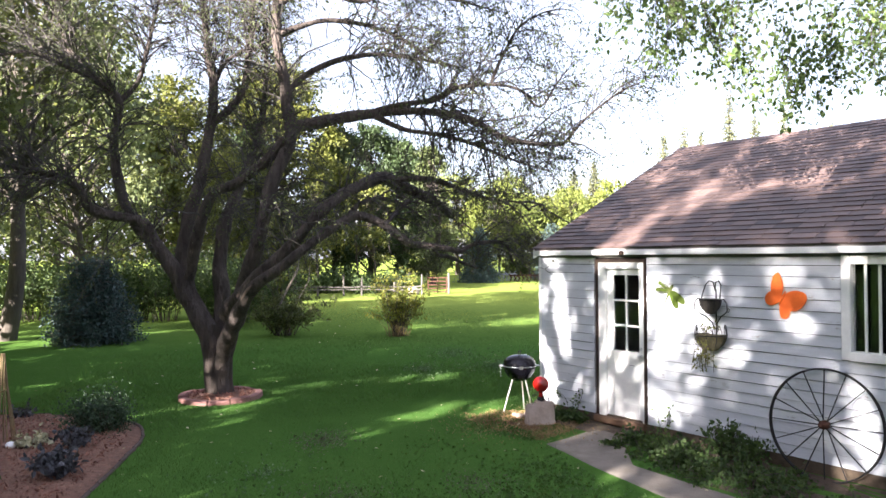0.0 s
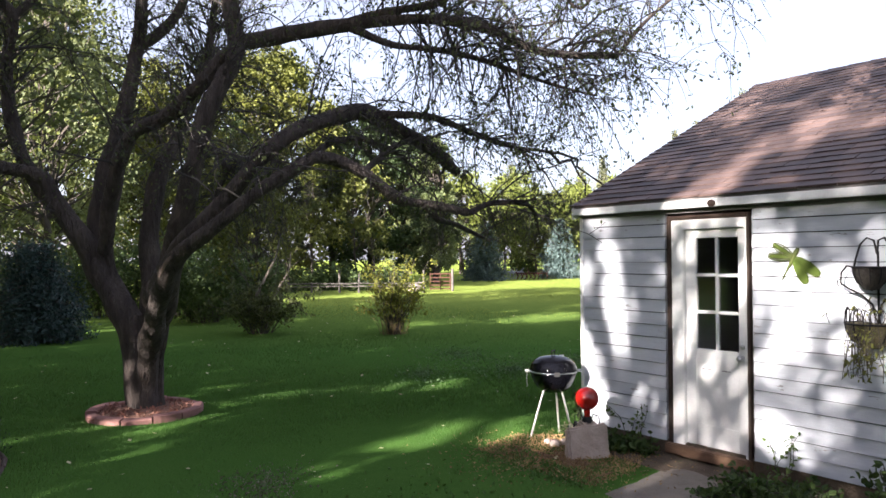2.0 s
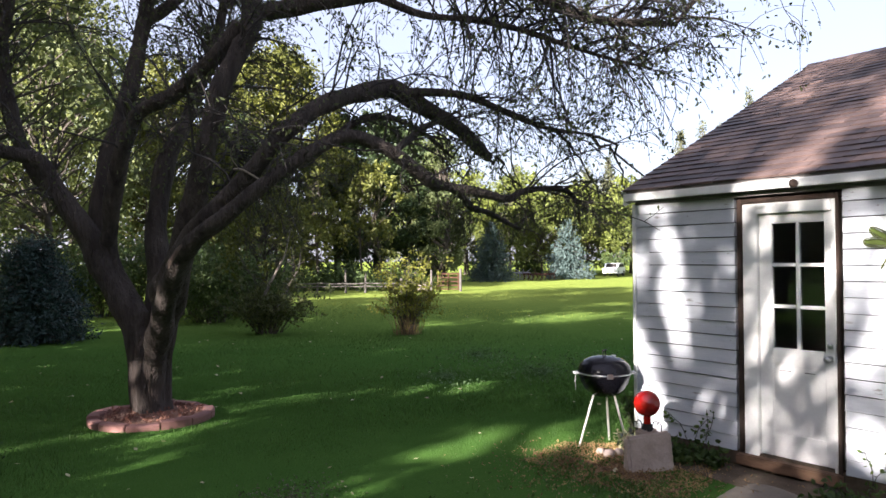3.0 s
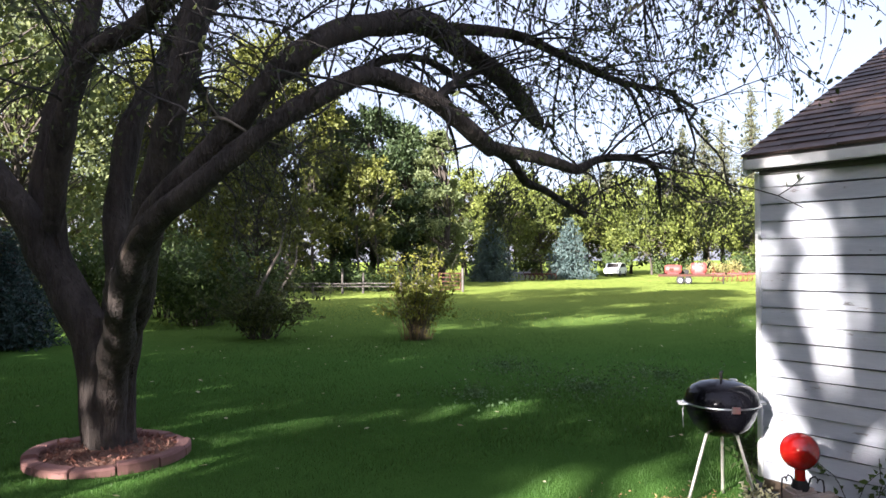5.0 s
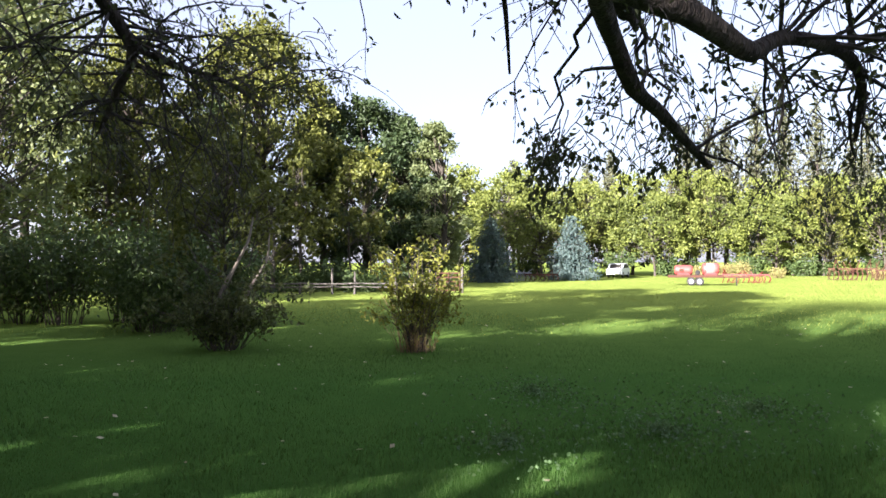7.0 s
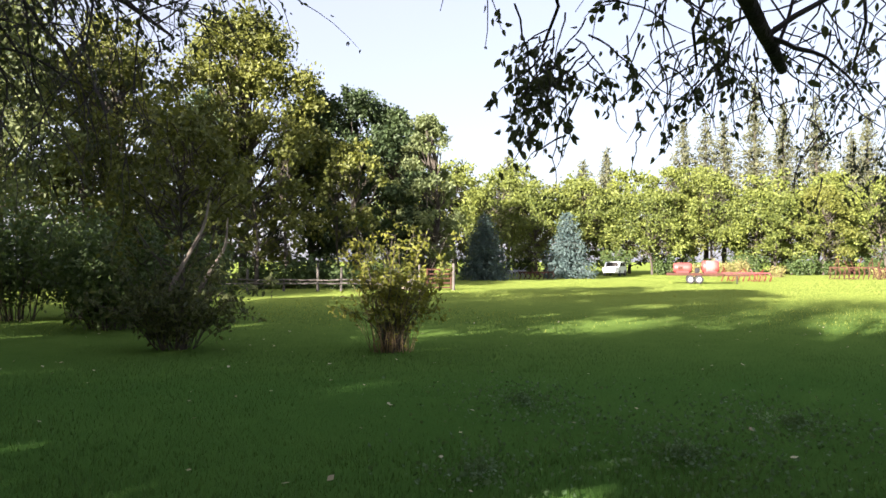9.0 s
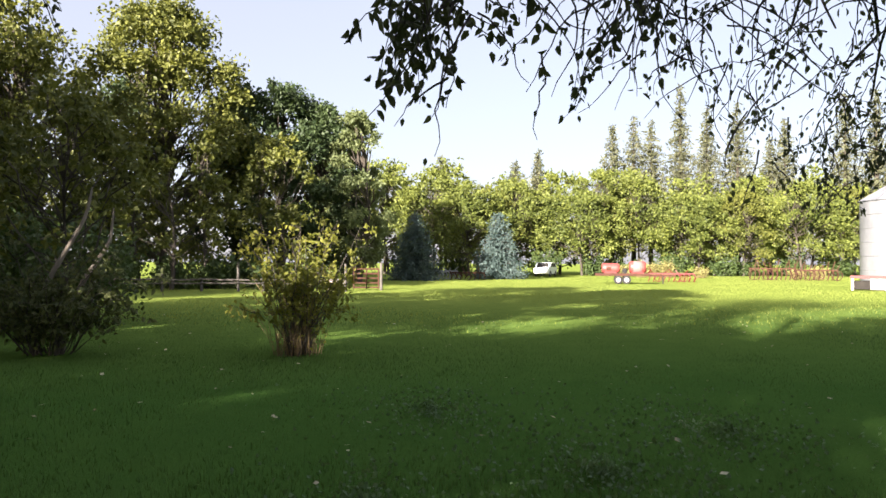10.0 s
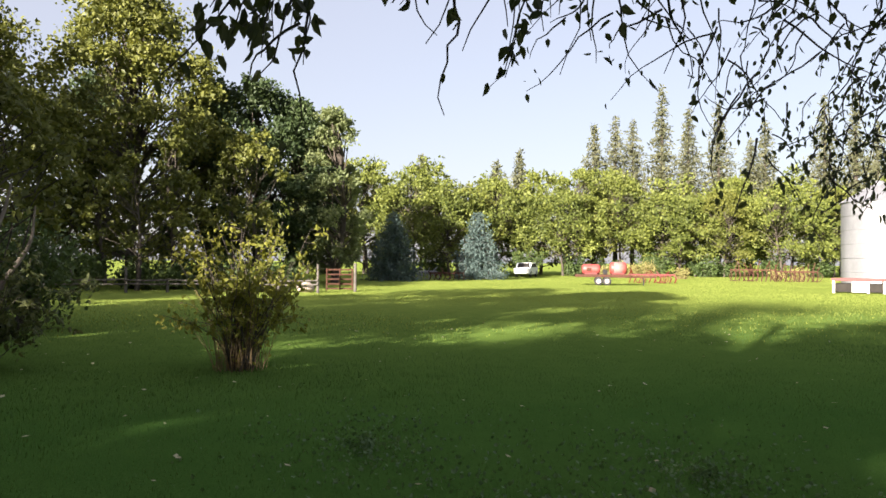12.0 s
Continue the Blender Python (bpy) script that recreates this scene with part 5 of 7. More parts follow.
def dragonfly():
    t = on_wall("dragonfly_ornament", 2.29, 1.88, 0.035, "lime green metal dragonfly hung on the boarded wall", "wall ornament")
    body = Geo()
    body.tube([(0.035, 0, 0.07), (0.015, 0, 0.035), (-0.005, 0, -0.01), (-0.05, 0, -0.09), (-0.10, 0, -0.19)], [0.014, 0.02, 0.018, 0.009, 0.005], 8)
    body.ob("body", LIME_DARK, t, True)
    for a, l, w, mt in ((147, 0.20, 0.066, LIME), (177, 0.21, 0.07, LIME), (-35, 0.255, 0.085, LIME), (-65, 0.24, 0.08, LIME)):
        g = Geo()
        k = 14
        pts = [(l * (0.06 + 0.94 * (1 - math.cos(math.pi * i / k)) / 2), w * 0.5 * math.sin(math.pi * i / k) ** 0.7) for i in range(k + 1)] + [(l * (0.06 + 0.94 * (1 - math.cos(math.pi * i / k)) / 2), -w * 0.5 * math.sin(math.pi * i / k) ** 0.7) for i in range(k - 1, 0, -1)]
        o = None
        if a < 0:
            g.prism(pts, -0.004, 0.004, axis=1)
            o = g.ob("wing", mt, t)
        else:
            # open wing: rim and veins of dark metal over a narrow lime strip
            g.prism([(x * 0.96, z * 0.5) for x, z in pts], -0.002, 0.002, axis=1)
            o = g.ob("wing", mt, t)
            for sc in (1.0, 0.5):
                r = Geo()
                r.tube([(x, -0.006, z * sc) for x, z in pts] + [(pts[0][0], -0.006, pts[0][1] * sc)], [0.0045] * (len(pts) + 1), 5, False)
                r.ob("wing_rim", LIME_DARK, o)
        o.matrix_basis = pose(0.0, -0.004, 0.0, 0, -a, 0)
    return t


LIME_DARK = surface("dark_green_metal", (0.02, 0.03, 0.006), (0.09, 0.11, 0.02), 14, 0.6, 0.2, 0.002, 60)
dragonfly()


def butterfly():
    t = on_wall("butterfly_ornament", 3.72, 1.84, 0.045, "large orange metal butterfly hung on the boarded wall", "wall ornament")
    for pts in ([(0, 0), (0.02, 0.13), (0.0, 0.24), (-0.035, 0.29), (-0.085, 0.25), (-0.115, 0.14), (-0.10, 0.06)],
                [(0, 0), (-0.08, 0.08), (-0.155, 0.06), (-0.185, -0.01), (-0.16, -0.065), (-0.11, -0.075), (-0.04, -0.05)],
                [(0, 0), (0.05, 0.06), (0.146, 0.092), (0.245, 0.075), (0.278, 0.015), (0.23, -0.08), (0.125, -0.13), (0.04, -0.09)],
                [(0, 0), (0.09, -0.10), (0.085, -0.17), (0.045, -0.22), (-0.005, -0.20), (-0.02, -0.11)]):
        g = Geo()
        q = smooth_path([(x, 0, z, 1) for x, z in pts] + [(pts[0][0], 0, pts[0][1], 1)], 0.03)[:-1]
        g.prism([(p[0], p[2]) for p in q], -0.004, 0.004, axis=1)
        o = g.ob("wing", ORANGE, t)
        o.matrix_basis = pose(0, -0.01, 0, 0, 0, 0)
    b = Geo()
    b.tube([(0.055, -0.02, 0.085), (0.025, -0.024, 0.03), (0.0, -0.024, -0.02), (-0.02, -0.02, -0.07)], [0.006, 0.013, 0.014, 0.006], 8)
    b.ob("body", ORANGE, t, True)
    return t


butterfly()


def wall_planter():
    t = on_wall("wall_planter", 2.92, 1.02, 0.15, "two-tier black wire wall planter with a trailing plant", "wall planter")
    f = Geo()
    for sx in (-1, 1):
        f.tube([(0.0, 0.10, 0.88), (sx * 0.015, 0.09, 0.98), (sx * 0.06, 0.08, 1.0), (sx * 0.10, 0.06, 0.95), (sx * 0.115, 0.02, 0.84), (sx * 0.12, 0.0, 0.78)], [0.0075] * 6, 6)
        f.tube([(sx * 0.12, 0.0, 0.78), (sx * 0.17, 0.0, 0.79), (sx * 0.21, 0.0, 0.74), (sx * 0.215, 0.0, 0.66), (sx * 0.17, 0.02, 0.62), (sx * 0.10, 0.05, 0.58), (sx * 0.03, 0.09, 0.50), (sx * 0.02, 0.10, 0.42)], [0.0075] * 8, 6)
        f.tube([(sx * 0.205, 0.0, 0.65), (sx * 0.235, 0.0, 0.64), (sx * 0.24, 0.0, 0.68), (sx * 0.215, 0.0, 0.69)], [0.006] * 4, 6)
    f.tube([(0.0, 0.12, 0.30), (0.0, 0.12, 0.90)], [0.008, 0.008], 6)
    f.ob("wire_frame", IRON, t, True)
    for z, h, r, nm in ((0.78, 0.17, 0.12, "upper_basket"), (0.365, 0.185, 0.175, "lower_basket")):
        b = Geo()
        b.lathe([(0.01, z - h), (r * 0.42, z - h * 0.96), (r * 0.75, z - h * 0.65), (r * 0.94, z - h * 0.3), (r * 0.98, z), (r * 0.9, z), (0.01, z - 0.02)], 24)
        bk = b.ob(nm, MOSS if r > 0.15 else MOSS_DARK, t, True)
        an = np.linspace(0, 2 * np.pi, 25)
        w = Geo()
        w.tube(np.column_stack([r * 1.02 * np.cos(an), r * 1.02 * np.sin(an), np.full(25, z)]), np.full(25, 0.007), 5, False)
        for k in range(10):
            a = 2 * np.pi * k / 10
            c, s = math.cos(a), math.sin(a)
            w.tube([(r * 1.02 * c, r * 1.02 * s, z), (r * 0.97 * c, r * 0.97 * s, z - h * 0.3), (r * 0.78 * c, r * 0.78 * s, z - h * 0.65), (0, 0, z - h * 1.01)], [0.005] * 4, 5)
            if r > 0.15:
                w.tube([(r * 1.02 * c, r * 1.02 * s, z), (r * 1.0 * c, r * 1.0 * s, z + 0.09), (r * 0.92 * math.cos(a + 0.2), r * 0.92 * math.sin(a + 0.2), z + 0.12), (r * 0.95 * math.cos(a + 0.34), r * 0.95 * math.sin(a + 0.34), z + 0.08), (r * 1.02 * math.cos(a + 0.4), r * 1.02 * math.sin(a + 0.4), z)], [0.0045] * 5, 4)
        tagged(w.ob("basket_wire", IRON, bk, True), kind="stuff")
    rng = np.random.default_rng(14)
    g, lf = Geo(), Geo()
    for _ in range(34):
        p = wander((rng.normal() * 0.05, -0.13 + rng.normal() * 0.03, 0.36), (rng.normal() * 0.06, -0.10, -0.2), rng.uniform(0.14, 0.42), rng, 9, 0.10, 0.5)
        g.tube(p, np.full(len(p), 0.0025), 4, False)
        lf.ovate(p[rng.integers(1, len(p), 8)] + rng.normal(size=(8, 3)) * 0.01, 0.04, rng, 0.7, 0.4)
    for _ in range(14):
        p = wander((rng.normal() * 0.10, rng.normal() * 0.05, 0.36), (rng.normal() * 0.3, -0.1, 1), rng.uniform(0.08, 0.22), rng, 5, 0.2, 0.05)
        g.tube(p, np.full(len(p), 0.003), 4, False)
        lf.ovate(p[-2:] + rng.normal(size=(2, 3)) * 0.01, 0.035, rng, 0.2, 0.5)
    tagged(g.ob("trailing_growth", BARK_DARK, t), kind="stuff")
    tagged(lf.ob("trailing_foliage", LEAF_TRAIL, t), kind="stuff")
    return t


MOSS_DARK = surface("dark_basket_liner", (0.02, 0.018, 0.014), (0.07, 0.06, 0.05), 25, 0.95, 1.0, 0.02, 70)
LEAF_TRAIL = leaf_mat("trailing_leaf", (0.06, 0.075, 0.015), (0.20, 0.20, 0.05), 0.3, 6)
wall_planter()


def wagon_wheel():
    t = on_wall("wagon_wheel", 4.20, 0.565, 0.14, "large black iron spoked wheel leaning on the wall", "wheel")
    R = 0.57
    an = np.linspace(0, 2 * np.pi, 65)
    tilt = pose(0, 0, 0, -6, 0, 0)
    rim = Geo()
    pts = np.column_stack([R * np.cos(an), np.zeros(65), R * np.sin(an)])
    for dy in (-0.016, 0.0, 0.016):
        rim.tube(pts + (0, dy, 0), np.full(65, 0.009), 6, False)
    o = rim.ob("rim", IRON, t, True)
    o.matrix_basis = tilt
    for k in range(16):
        a = 2 * np.pi * (k + 0.1) / 16
        s = Geo()
        off = 0.03 if k % 2 else -0.03
        s.tube([(0.05 * math.cos(a), off, 0.05 * math.sin(a)), (R * math.cos(a), 0, R * math.sin(a))], [0.0062, 0.0062], 6)
        q = s.ob("spoke", IRON, t, True)
        q.matrix_basis = tilt
    h = Geo()
    h.lathe([(0.001, -0.08), (0.028, -0.08), (0.032, -0.045), (0.046, -0.04), (0.046, 0.04), (0.032, 0.045), (0.028, 0.08), (0.001, 0.08)], 20)
    q = h.ob("hub", RUST, t, True)
    q.matrix_basis = tilt @ pose(0, 0, 0, 90, 0, 0)
    return t


wagon_wheel()


def outline_sheet(name, pts, z0, z1, material, label, category, rough=0.02, cell=0.12, seed=1):
    """A low slab or bed with a wavering edge and an uneven top."""
    q = smooth_path([(x, y, 0, 1) for x, y in pts] + [(pts[0][0], pts[0][1], 0, 1)], cell)[:-1, :2]
    c = q.mean(0)
    g = Geo()
    rings = 7
    v = []
    k = len(q)
    for i in range(rings):
        u = i / (rings - 1)
        for p in q:
            w = c + (p - c) * (1 - u)
            h = z1 if i else z1 - 0.4 * (z1 - z0)
            v.append((w[0], w[1], h + rough * noise.noise(Vector((w[0] * 4, w[1] * 4, seed)))))
    lo = [(p[0], p[1], z0) for p in q]
    i = np.arange(k)
    j = (i + 1) % k
    f = np.concatenate([np.stack([r * k + i, r * k + j, (r + 1) * k + j, (r + 1) * k + i], 1) for r in range(rings - 1)] + [np.stack([rings * k + i, rings * k + j, j, i], 1)])
    g.add(v + lo, f)
    return tagged(g.ob(name, material, smooth=True), label, category, kind="structure")


outline_sheet("path", [(1.14, 8.9), (1.55, 9.26), (1.92, 9.62), (2.12, 9.62), (2.27, 9.24), (1.98, 8.42), (2.22, 7.45), (2.68, 6.8), (3.1, 6.2), (2.5, 6.1), (2.05, 6.8), (1.62, 7.7), (1.35, 8.4)], -0.06, 0.018, CONCRETE, "worn concrete path leading to the garage door", "path", 0.006)
outline_sheet("chip_bed", [(0.45, 10.0), (0.62, 9.75), (0.9, 9.62), (0.95, 9.3), (1.2, 9.05), (1.55, 9.25), (1.98, 9.72), (1.85, 10.2), (1.5, 10.7), (1.25, 10.55), (1.05, 10.62), (0.85, 10.3), (0.6, 10.35)], -0.06, 0.004, BARE_EARTH, "bare patch of brown wood chips by the garage corner", "wood chips", 0.02, 0.1, 4)


def wall_points(pairs):
    d, n = np.array([0.602, -0.799]), np.array([0.799, 0.602])
    a = np.array([1.5, 10.76])
    return [tuple(a + d * s - n * o) for s, o in pairs]


outline_sheet("door_soil", wall_points([(0.0, 0.0), (1.0, -0.02), (1.98, 0.0), (2.05, 0.4), (1.7, 0.62), (1.2, 0.55), (0.6, 0.5), (0.1, 0.35)]), -0.06, 0.016, FOOTING, "trodden brown soil before the garage door", "soil", 0.015, 0.1, 5)
outline_sheet("soil_bed", wall_points([(1.95, 0.0), (3.5, 0.0), (6.0, 0.0), (9.0, 0.0), (9.0, 1.2), (6.0, 1.3), (4.0, 1.36), (3.1, 1.32), (2.4, 0.98), (1.95, 0.45)]), -0.06, 0.015, SOIL, "strip of dark soil along the garage wall", "soil", 0.03, 0.15, 7)
outline_sheet("mulch_bed", [(-6.8, 10.5), (-6.1, 10.62), (-5.1, 10.45), (-4.45, 10.1), (-4.1, 9.6), (-3.88, 9.0), (-3.78, 8.4), (-3.65, 7.6), (-3.5, 6.6), (-3.6, 5.4), (-6.8, 5.2), (-7.6, 7.8)], -0.06, 0.05, MULCH, "flower bed covered with red-brown mulch", "flower bed", 0.04, 0.2, 9)


def scatter_chips(name, inside, n, z, size, material, seed, label, category):
    rng = np.random.default_rng(seed)
    q = inside(rng, n)
    g = Geo()
    g.leaves(np.column_stack([q, z + 0.012 * rng.random(len(q))]), size, rng, -0.05, 0.35)
    return tagged(g.ob(name, material), label, category, kind="stuff")


def in_poly(pts):
    p = np.array(pts)

    def pick(rng, n):
        q = rng.uniform(p.min(0), p.max(0), size=(n * 2, 2))
        ok = np.zeros(len(q), bool)
        for (x0, y0), (x1, y1) in zip(p, np.roll(p, -1, 0)):
            cross = ((y0 > q[:, 1]) != (y1 > q[:, 1])) & (q[:, 0] < (x1 - x0) * (q[:, 1] - y0) / (y1 - y0 + 1e-12) + x0)
            ok ^= cross
        return q[ok][:n]
    return pick


scatter_chips("wood_chip_litter", in_poly([(0.3, 10.1), (0.7, 9.4), (1.2, 8.9), (1.7, 9.4), (1.9, 9.9), (1.5, 10.6), (0.7, 10.7)]), 6500, 0.012, 0.024, CHIPS, 41, "scattered brown wood chips and dry leaves", "wood chips")
scatter_chips("mulch_litter", in_poly([(-6.8, 10.4), (-5.1, 10.35), (-4.5, 10.0), (-4.0, 9.0), (-3.85, 8.2), (-3.6, 6.6), (-3.7, 5.5), (-6.8, 5.3)]), 6000, 0.06, 0.05, CHIPS_RED, 42, "loose red-brown mulch chips", "mulch")


def bed_edging():
    t = thing("bed_edging", pose(0, 0, 0), "low dark stone edging of the flower bed", "garden edging")
    q = smooth_path([(-6.8, 10.52, 0, 1), (-6.1, 10.64, 0, 1), (-5.1, 10.47, 0, 1), (-4.43, 10.12, 0, 1), (-4.08, 9.62, 0, 1), (-3.86, 9.0, 0, 1), (-3.76, 8.4, 0, 1), (-3.63, 7.6, 0, 1), (-3.48, 6.6, 0, 1)], 0.24)
    for a, b in zip(q, q[1:]):
        g = bmesh.new()
        bmesh.ops.create_cube(g, size=1)
        L = math.hypot(b[0] - a[0], b[1] - a[1])
        for v in g.verts:
            v.co = Vector((v.co.x * L * 0.96, v.co.y * 0.045, v.co.z * 0.085))
        bmesh.ops.bevel(g, geom=g.edges, offset=0.015, segments=1, affect="EDGES")
        o = part("edging_stone", g, EDGING, t)
        o.matrix_basis = pose((a[0] + b[0]) / 2, (a[1] + b[1]) / 2, -0.022 + random.uniform(-0.01, 0.01), random.uniform(-4, 4), 0, math.degrees(math.atan2(b[1] - a[1], b[0] - a[0])) + random.uniform(-3, 3))
    return t


bed_edging()


def low_plant(name, x, y, h, r, leaf, seed, label, n=240, size=0.09, ratio=0.6, z=0.05):
    rng = np.random.default_rng(seed)
    t = thing(name, pose(x, y, z), label, "plant")
    g, lf = Geo(), Geo()
    for _ in range(max(6, n // 9)):
        a = rng.uniform(0, 2 * np.pi)
        p = wander((0.02 * math.cos(a), 0.02 * math.sin(a), 0), (math.cos(a) * r / h * rng.uniform(0.2, 1), math.sin(a) * r / h * rng.uniform(0.2, 1), 1), math.hypot(h, r) * rng.uniform(0.5, 0.95), rng, 5, 0.12, 0.08)
        g.tube(p, np.full(len(p), 0.003), 4, False)
        lf.ovate(p[rng.integers(2, len(p), 9)] + rng.normal(size=(9, 3)) * 0.025, size, rng, 0.0, ratio)
    tagged(g.ob("stem", BARK_DARK, t), kind="stuff")
    tagged(lf.ob("foliage", leaf, t), kind="stuff")
    return t


LEAF_PURPLE = leaf_mat("dark_bed_leaf", (0.025, 0.028, 0.035), (0.085, 0.085, 0.095), 0.15, 3)
LEAF_PALE = leaf_mat("pale_bed_leaf", (0.20, 0.20, 0.10), (0.48, 0.46, 0.32), 0.2, 3)
shrub("low_juniper", -4.62, 9.62, 0.48, 0.36, 611, NEEDLE_DARK2, "low dark green spreading juniper in the flower bed", 60, 9000, 0.035, BARK_DARK, 0.16, 0.12, -0.15)
low_plant("bed_plant", -4.47, 8.62, 0.2, 0.2, LEAF_PURPLE, 21, "low dark blue-leaved plant in the mulch", 320, 0.07)
low_plant("bed_plant", -4.1, 7.5, 0.22, 0.26, LEAF_PURPLE, 22, "grey-purple mottled low plant in the mulch", 420, 0.075)
low_plant("bed_plant", -5.05, 8.7, 0.14, 0.2, LEAF_PALE, 23, "low plant with yellowing pale leaves", 130, 0.08)
low_plant("bed_plant", -6.1, 10.3, 0.14, 0.22, LEAF_PURPLE, 24, "small dark plant at the edge of the bed", 160, 0.06)
low_plant("bed_plant", -4.65, 6.85, 0.3, 0.3, LEAF_HEDGE, 25, "bushy green plant in the flower bed", 300, 0.08)


def cane_trellis():
    t = thing("cane_trellis", pose(-5.4, 8.7, 0.03), "tall tied bundle of bamboo canes in the flower bed", "plant support")
    for k in range(9):
        a = 2 * math.pi * k / 9
        g = Geo()
        g.tube([(0.16 * math.cos(a), 0.16 * math.sin(a), -0.05), (0.05 * math.cos(a), 0.05 * math.sin(a), 0.75), (0.02 * math.cos(a + 0.4), 0.02 * math.sin(a + 0.4), 1.15)], [0.008, 0.007, 0.005], 6)
        g.ob("cane", STRAW, t, True)
    g = Geo()
    g.tube([(-0.06, -0.06, 0.66), (0.07, -0.05, 0.72)], [0.012, 0.012], 6)
    g.ob("tie", STRAW, t)
    return t


cane_trellis()
g_st = Geo()
g_st.lathe([(0.001, -0.02), (0.05, -0.01), (0.06, 0.02), (0.04, 0.05), (0.001, 0.06)], 12)
tagged(g_st.ob("bed_stone", POLY_WHITE, None, True), "small white stone lying in the mulch", "stone").matrix_world = pose(-5.25, 8.6, 0.07, 5, 4, 20)


# plants by the garage wall
def by_wall(s, out):
    d, n = np.array([0.602, -0.799]), np.array([0.799, 0.602])
    p = np.array([1.5, 10.76]) + d * s - n * out
    return float(p[0]), float(p[1])


for i, (s, out, h, r, n) in enumerate(((2.2, 0.45, 0.14, 0.28, 420), (2.55, 0.6, 0.15, 0.3, 460), (2.9, 0.7, 0.15, 0.32, 460), (3.3, 0.85, 0.14, 0.32, 420), (3.75, 0.85, 0.13, 0.35, 420), (4.2, 0.9, 0.10, 0.35, 300), (2.5, 0.3, 0.12, 0.25, 260), (2.05, 0.75, 0.10, 0.22, 220), (4.8, 0.9, 0.1, 0.4, 260), (5.5, 0.8, 0.1, 0.4, 260), (2.6, 0.95, 0.08, 0.3, 240), (3.1, 1.1, 0.08, 0.34, 280), (3.6, 1.15, 0.08, 0.36, 280), (4.2, 1.2, 0.08, 0.36, 260), (4.8, 1.2, 0.08, 0.36, 240), (3.4, 0.55, 0.1, 0.35, 300), (4.0, 0.5, 0.1, 0.35, 260))):
    x, y = by_wall(s, out)
    low_plant("ground_cover", x, y, h * 0.7, r, LEAF_COVER, 50 + i, "low leafy green ground cover beside the path", n, 0.05, 0.75, 0.0)
for i, (s, out, h, r, n, lab) in enumerate(((3.15, 0.28, 0.42, 0.2, 380, "dark green leafy plant against the wall"), (3.42, 0.3, 0.34, 0.24, 420, "bushy green plant against the wall"), (0.72, 0.30, 0.10, 0.2, 300, "green weeds at the foot of the wall"), (0.45, 0.26, 0.09, 0.2, 240, "green weeds at the foot of the wall"), (0.93, 0.22, 0.14, 0.12, 160, "green weeds beside the door"))):
    x, y = by_wall(s, out)
    low_plant("wall_plant", x, y, h, r, LEAF_COVER, 70 + i, lab, n, 0.06, 0.65, 0.0)
for i, (s, h) in enumerate(((2.1, 0.62), (0.66, 0.5))):
    x, y = by_wall(s, 0.06)
    rng_v = np.random.default_rng(80 + i)
    tv = thing("wall_vine", pose(x, y, 0), "thin straggling vine growing up the boards", "plant")
    gv, lv = Geo(), Geo()
    for k in range(4):
        p = wander((rng_v.normal() * 0.05, 0, 0), (rng_v.normal() * 0.25, 0, 1), h * rng_v.uniform(0.6, 1.0), rng_v, 8, 0.13, 0.0)
        p[:, 0:2] = p[:, 0:1] * np.array([[0.602, -0.799]]) + rng_v.normal(size=(len(p), 1)) * 0.004
        gv.tube(p, np.full(len(p), 0.003), 4, False)
        lv.ovate(p[rng_v.integers(2, len(p), 10)] + rng_v.normal(size=(10, 3)) * 0.012 - np.array([0.02, 0.015, 0]), 0.045, rng_v, 0.3, 0.6)
    tagged(gv.ob("vine_stems", BARK_DARK, tv), kind="stuff")
    tagged(lv.ob("vine_leaves", LEAF_MAPLE, tv), kind="stuff")
low_plant("corner_weed", 1.53, 11.08, 0.5, 0.12, LEAF_HEDGE, 93, "dark green weeds growing at the garage corner", 260, 0.06, 0.5, 0.0)
low_plant("pale_weed", 1.31, 10.40, 0.17, 0.13, LEAF_PALE, 91, "weed with whitish dried leaves beside the grill's leg", 170, 0.05, 0.55, 0.0)
low_plant("dark_weed", 1.38, 10.48, 0.16, 0.1, LEAF_PURPLE, 92, "small dark-leaved weed beside the grill's leg", 90, 0.05, 0.6, 0.0)
for x, y, r in ((1.08, 10.2, 0.055), (1.18, 10.27, 0.045), (1.02, 10.3, 0.04), (1.23, 10.16, 0.035)):
    g = Geo()
    g.lathe([(0.001, -0.3 * r), (0.9 * r, -0.2 * r), (r, 0.3 * r), (0.6 * r, 0.9 * r), (0.001, r)], 10)
    tagged(g.ob("pebble", STONE, None, True), "rounded stone lying by the grill's leg", "stone").matrix_world = pose(x, y, 0.02, random.uniform(-12, 12), random.uniform(-12, 12), random.uniform(0, 180))


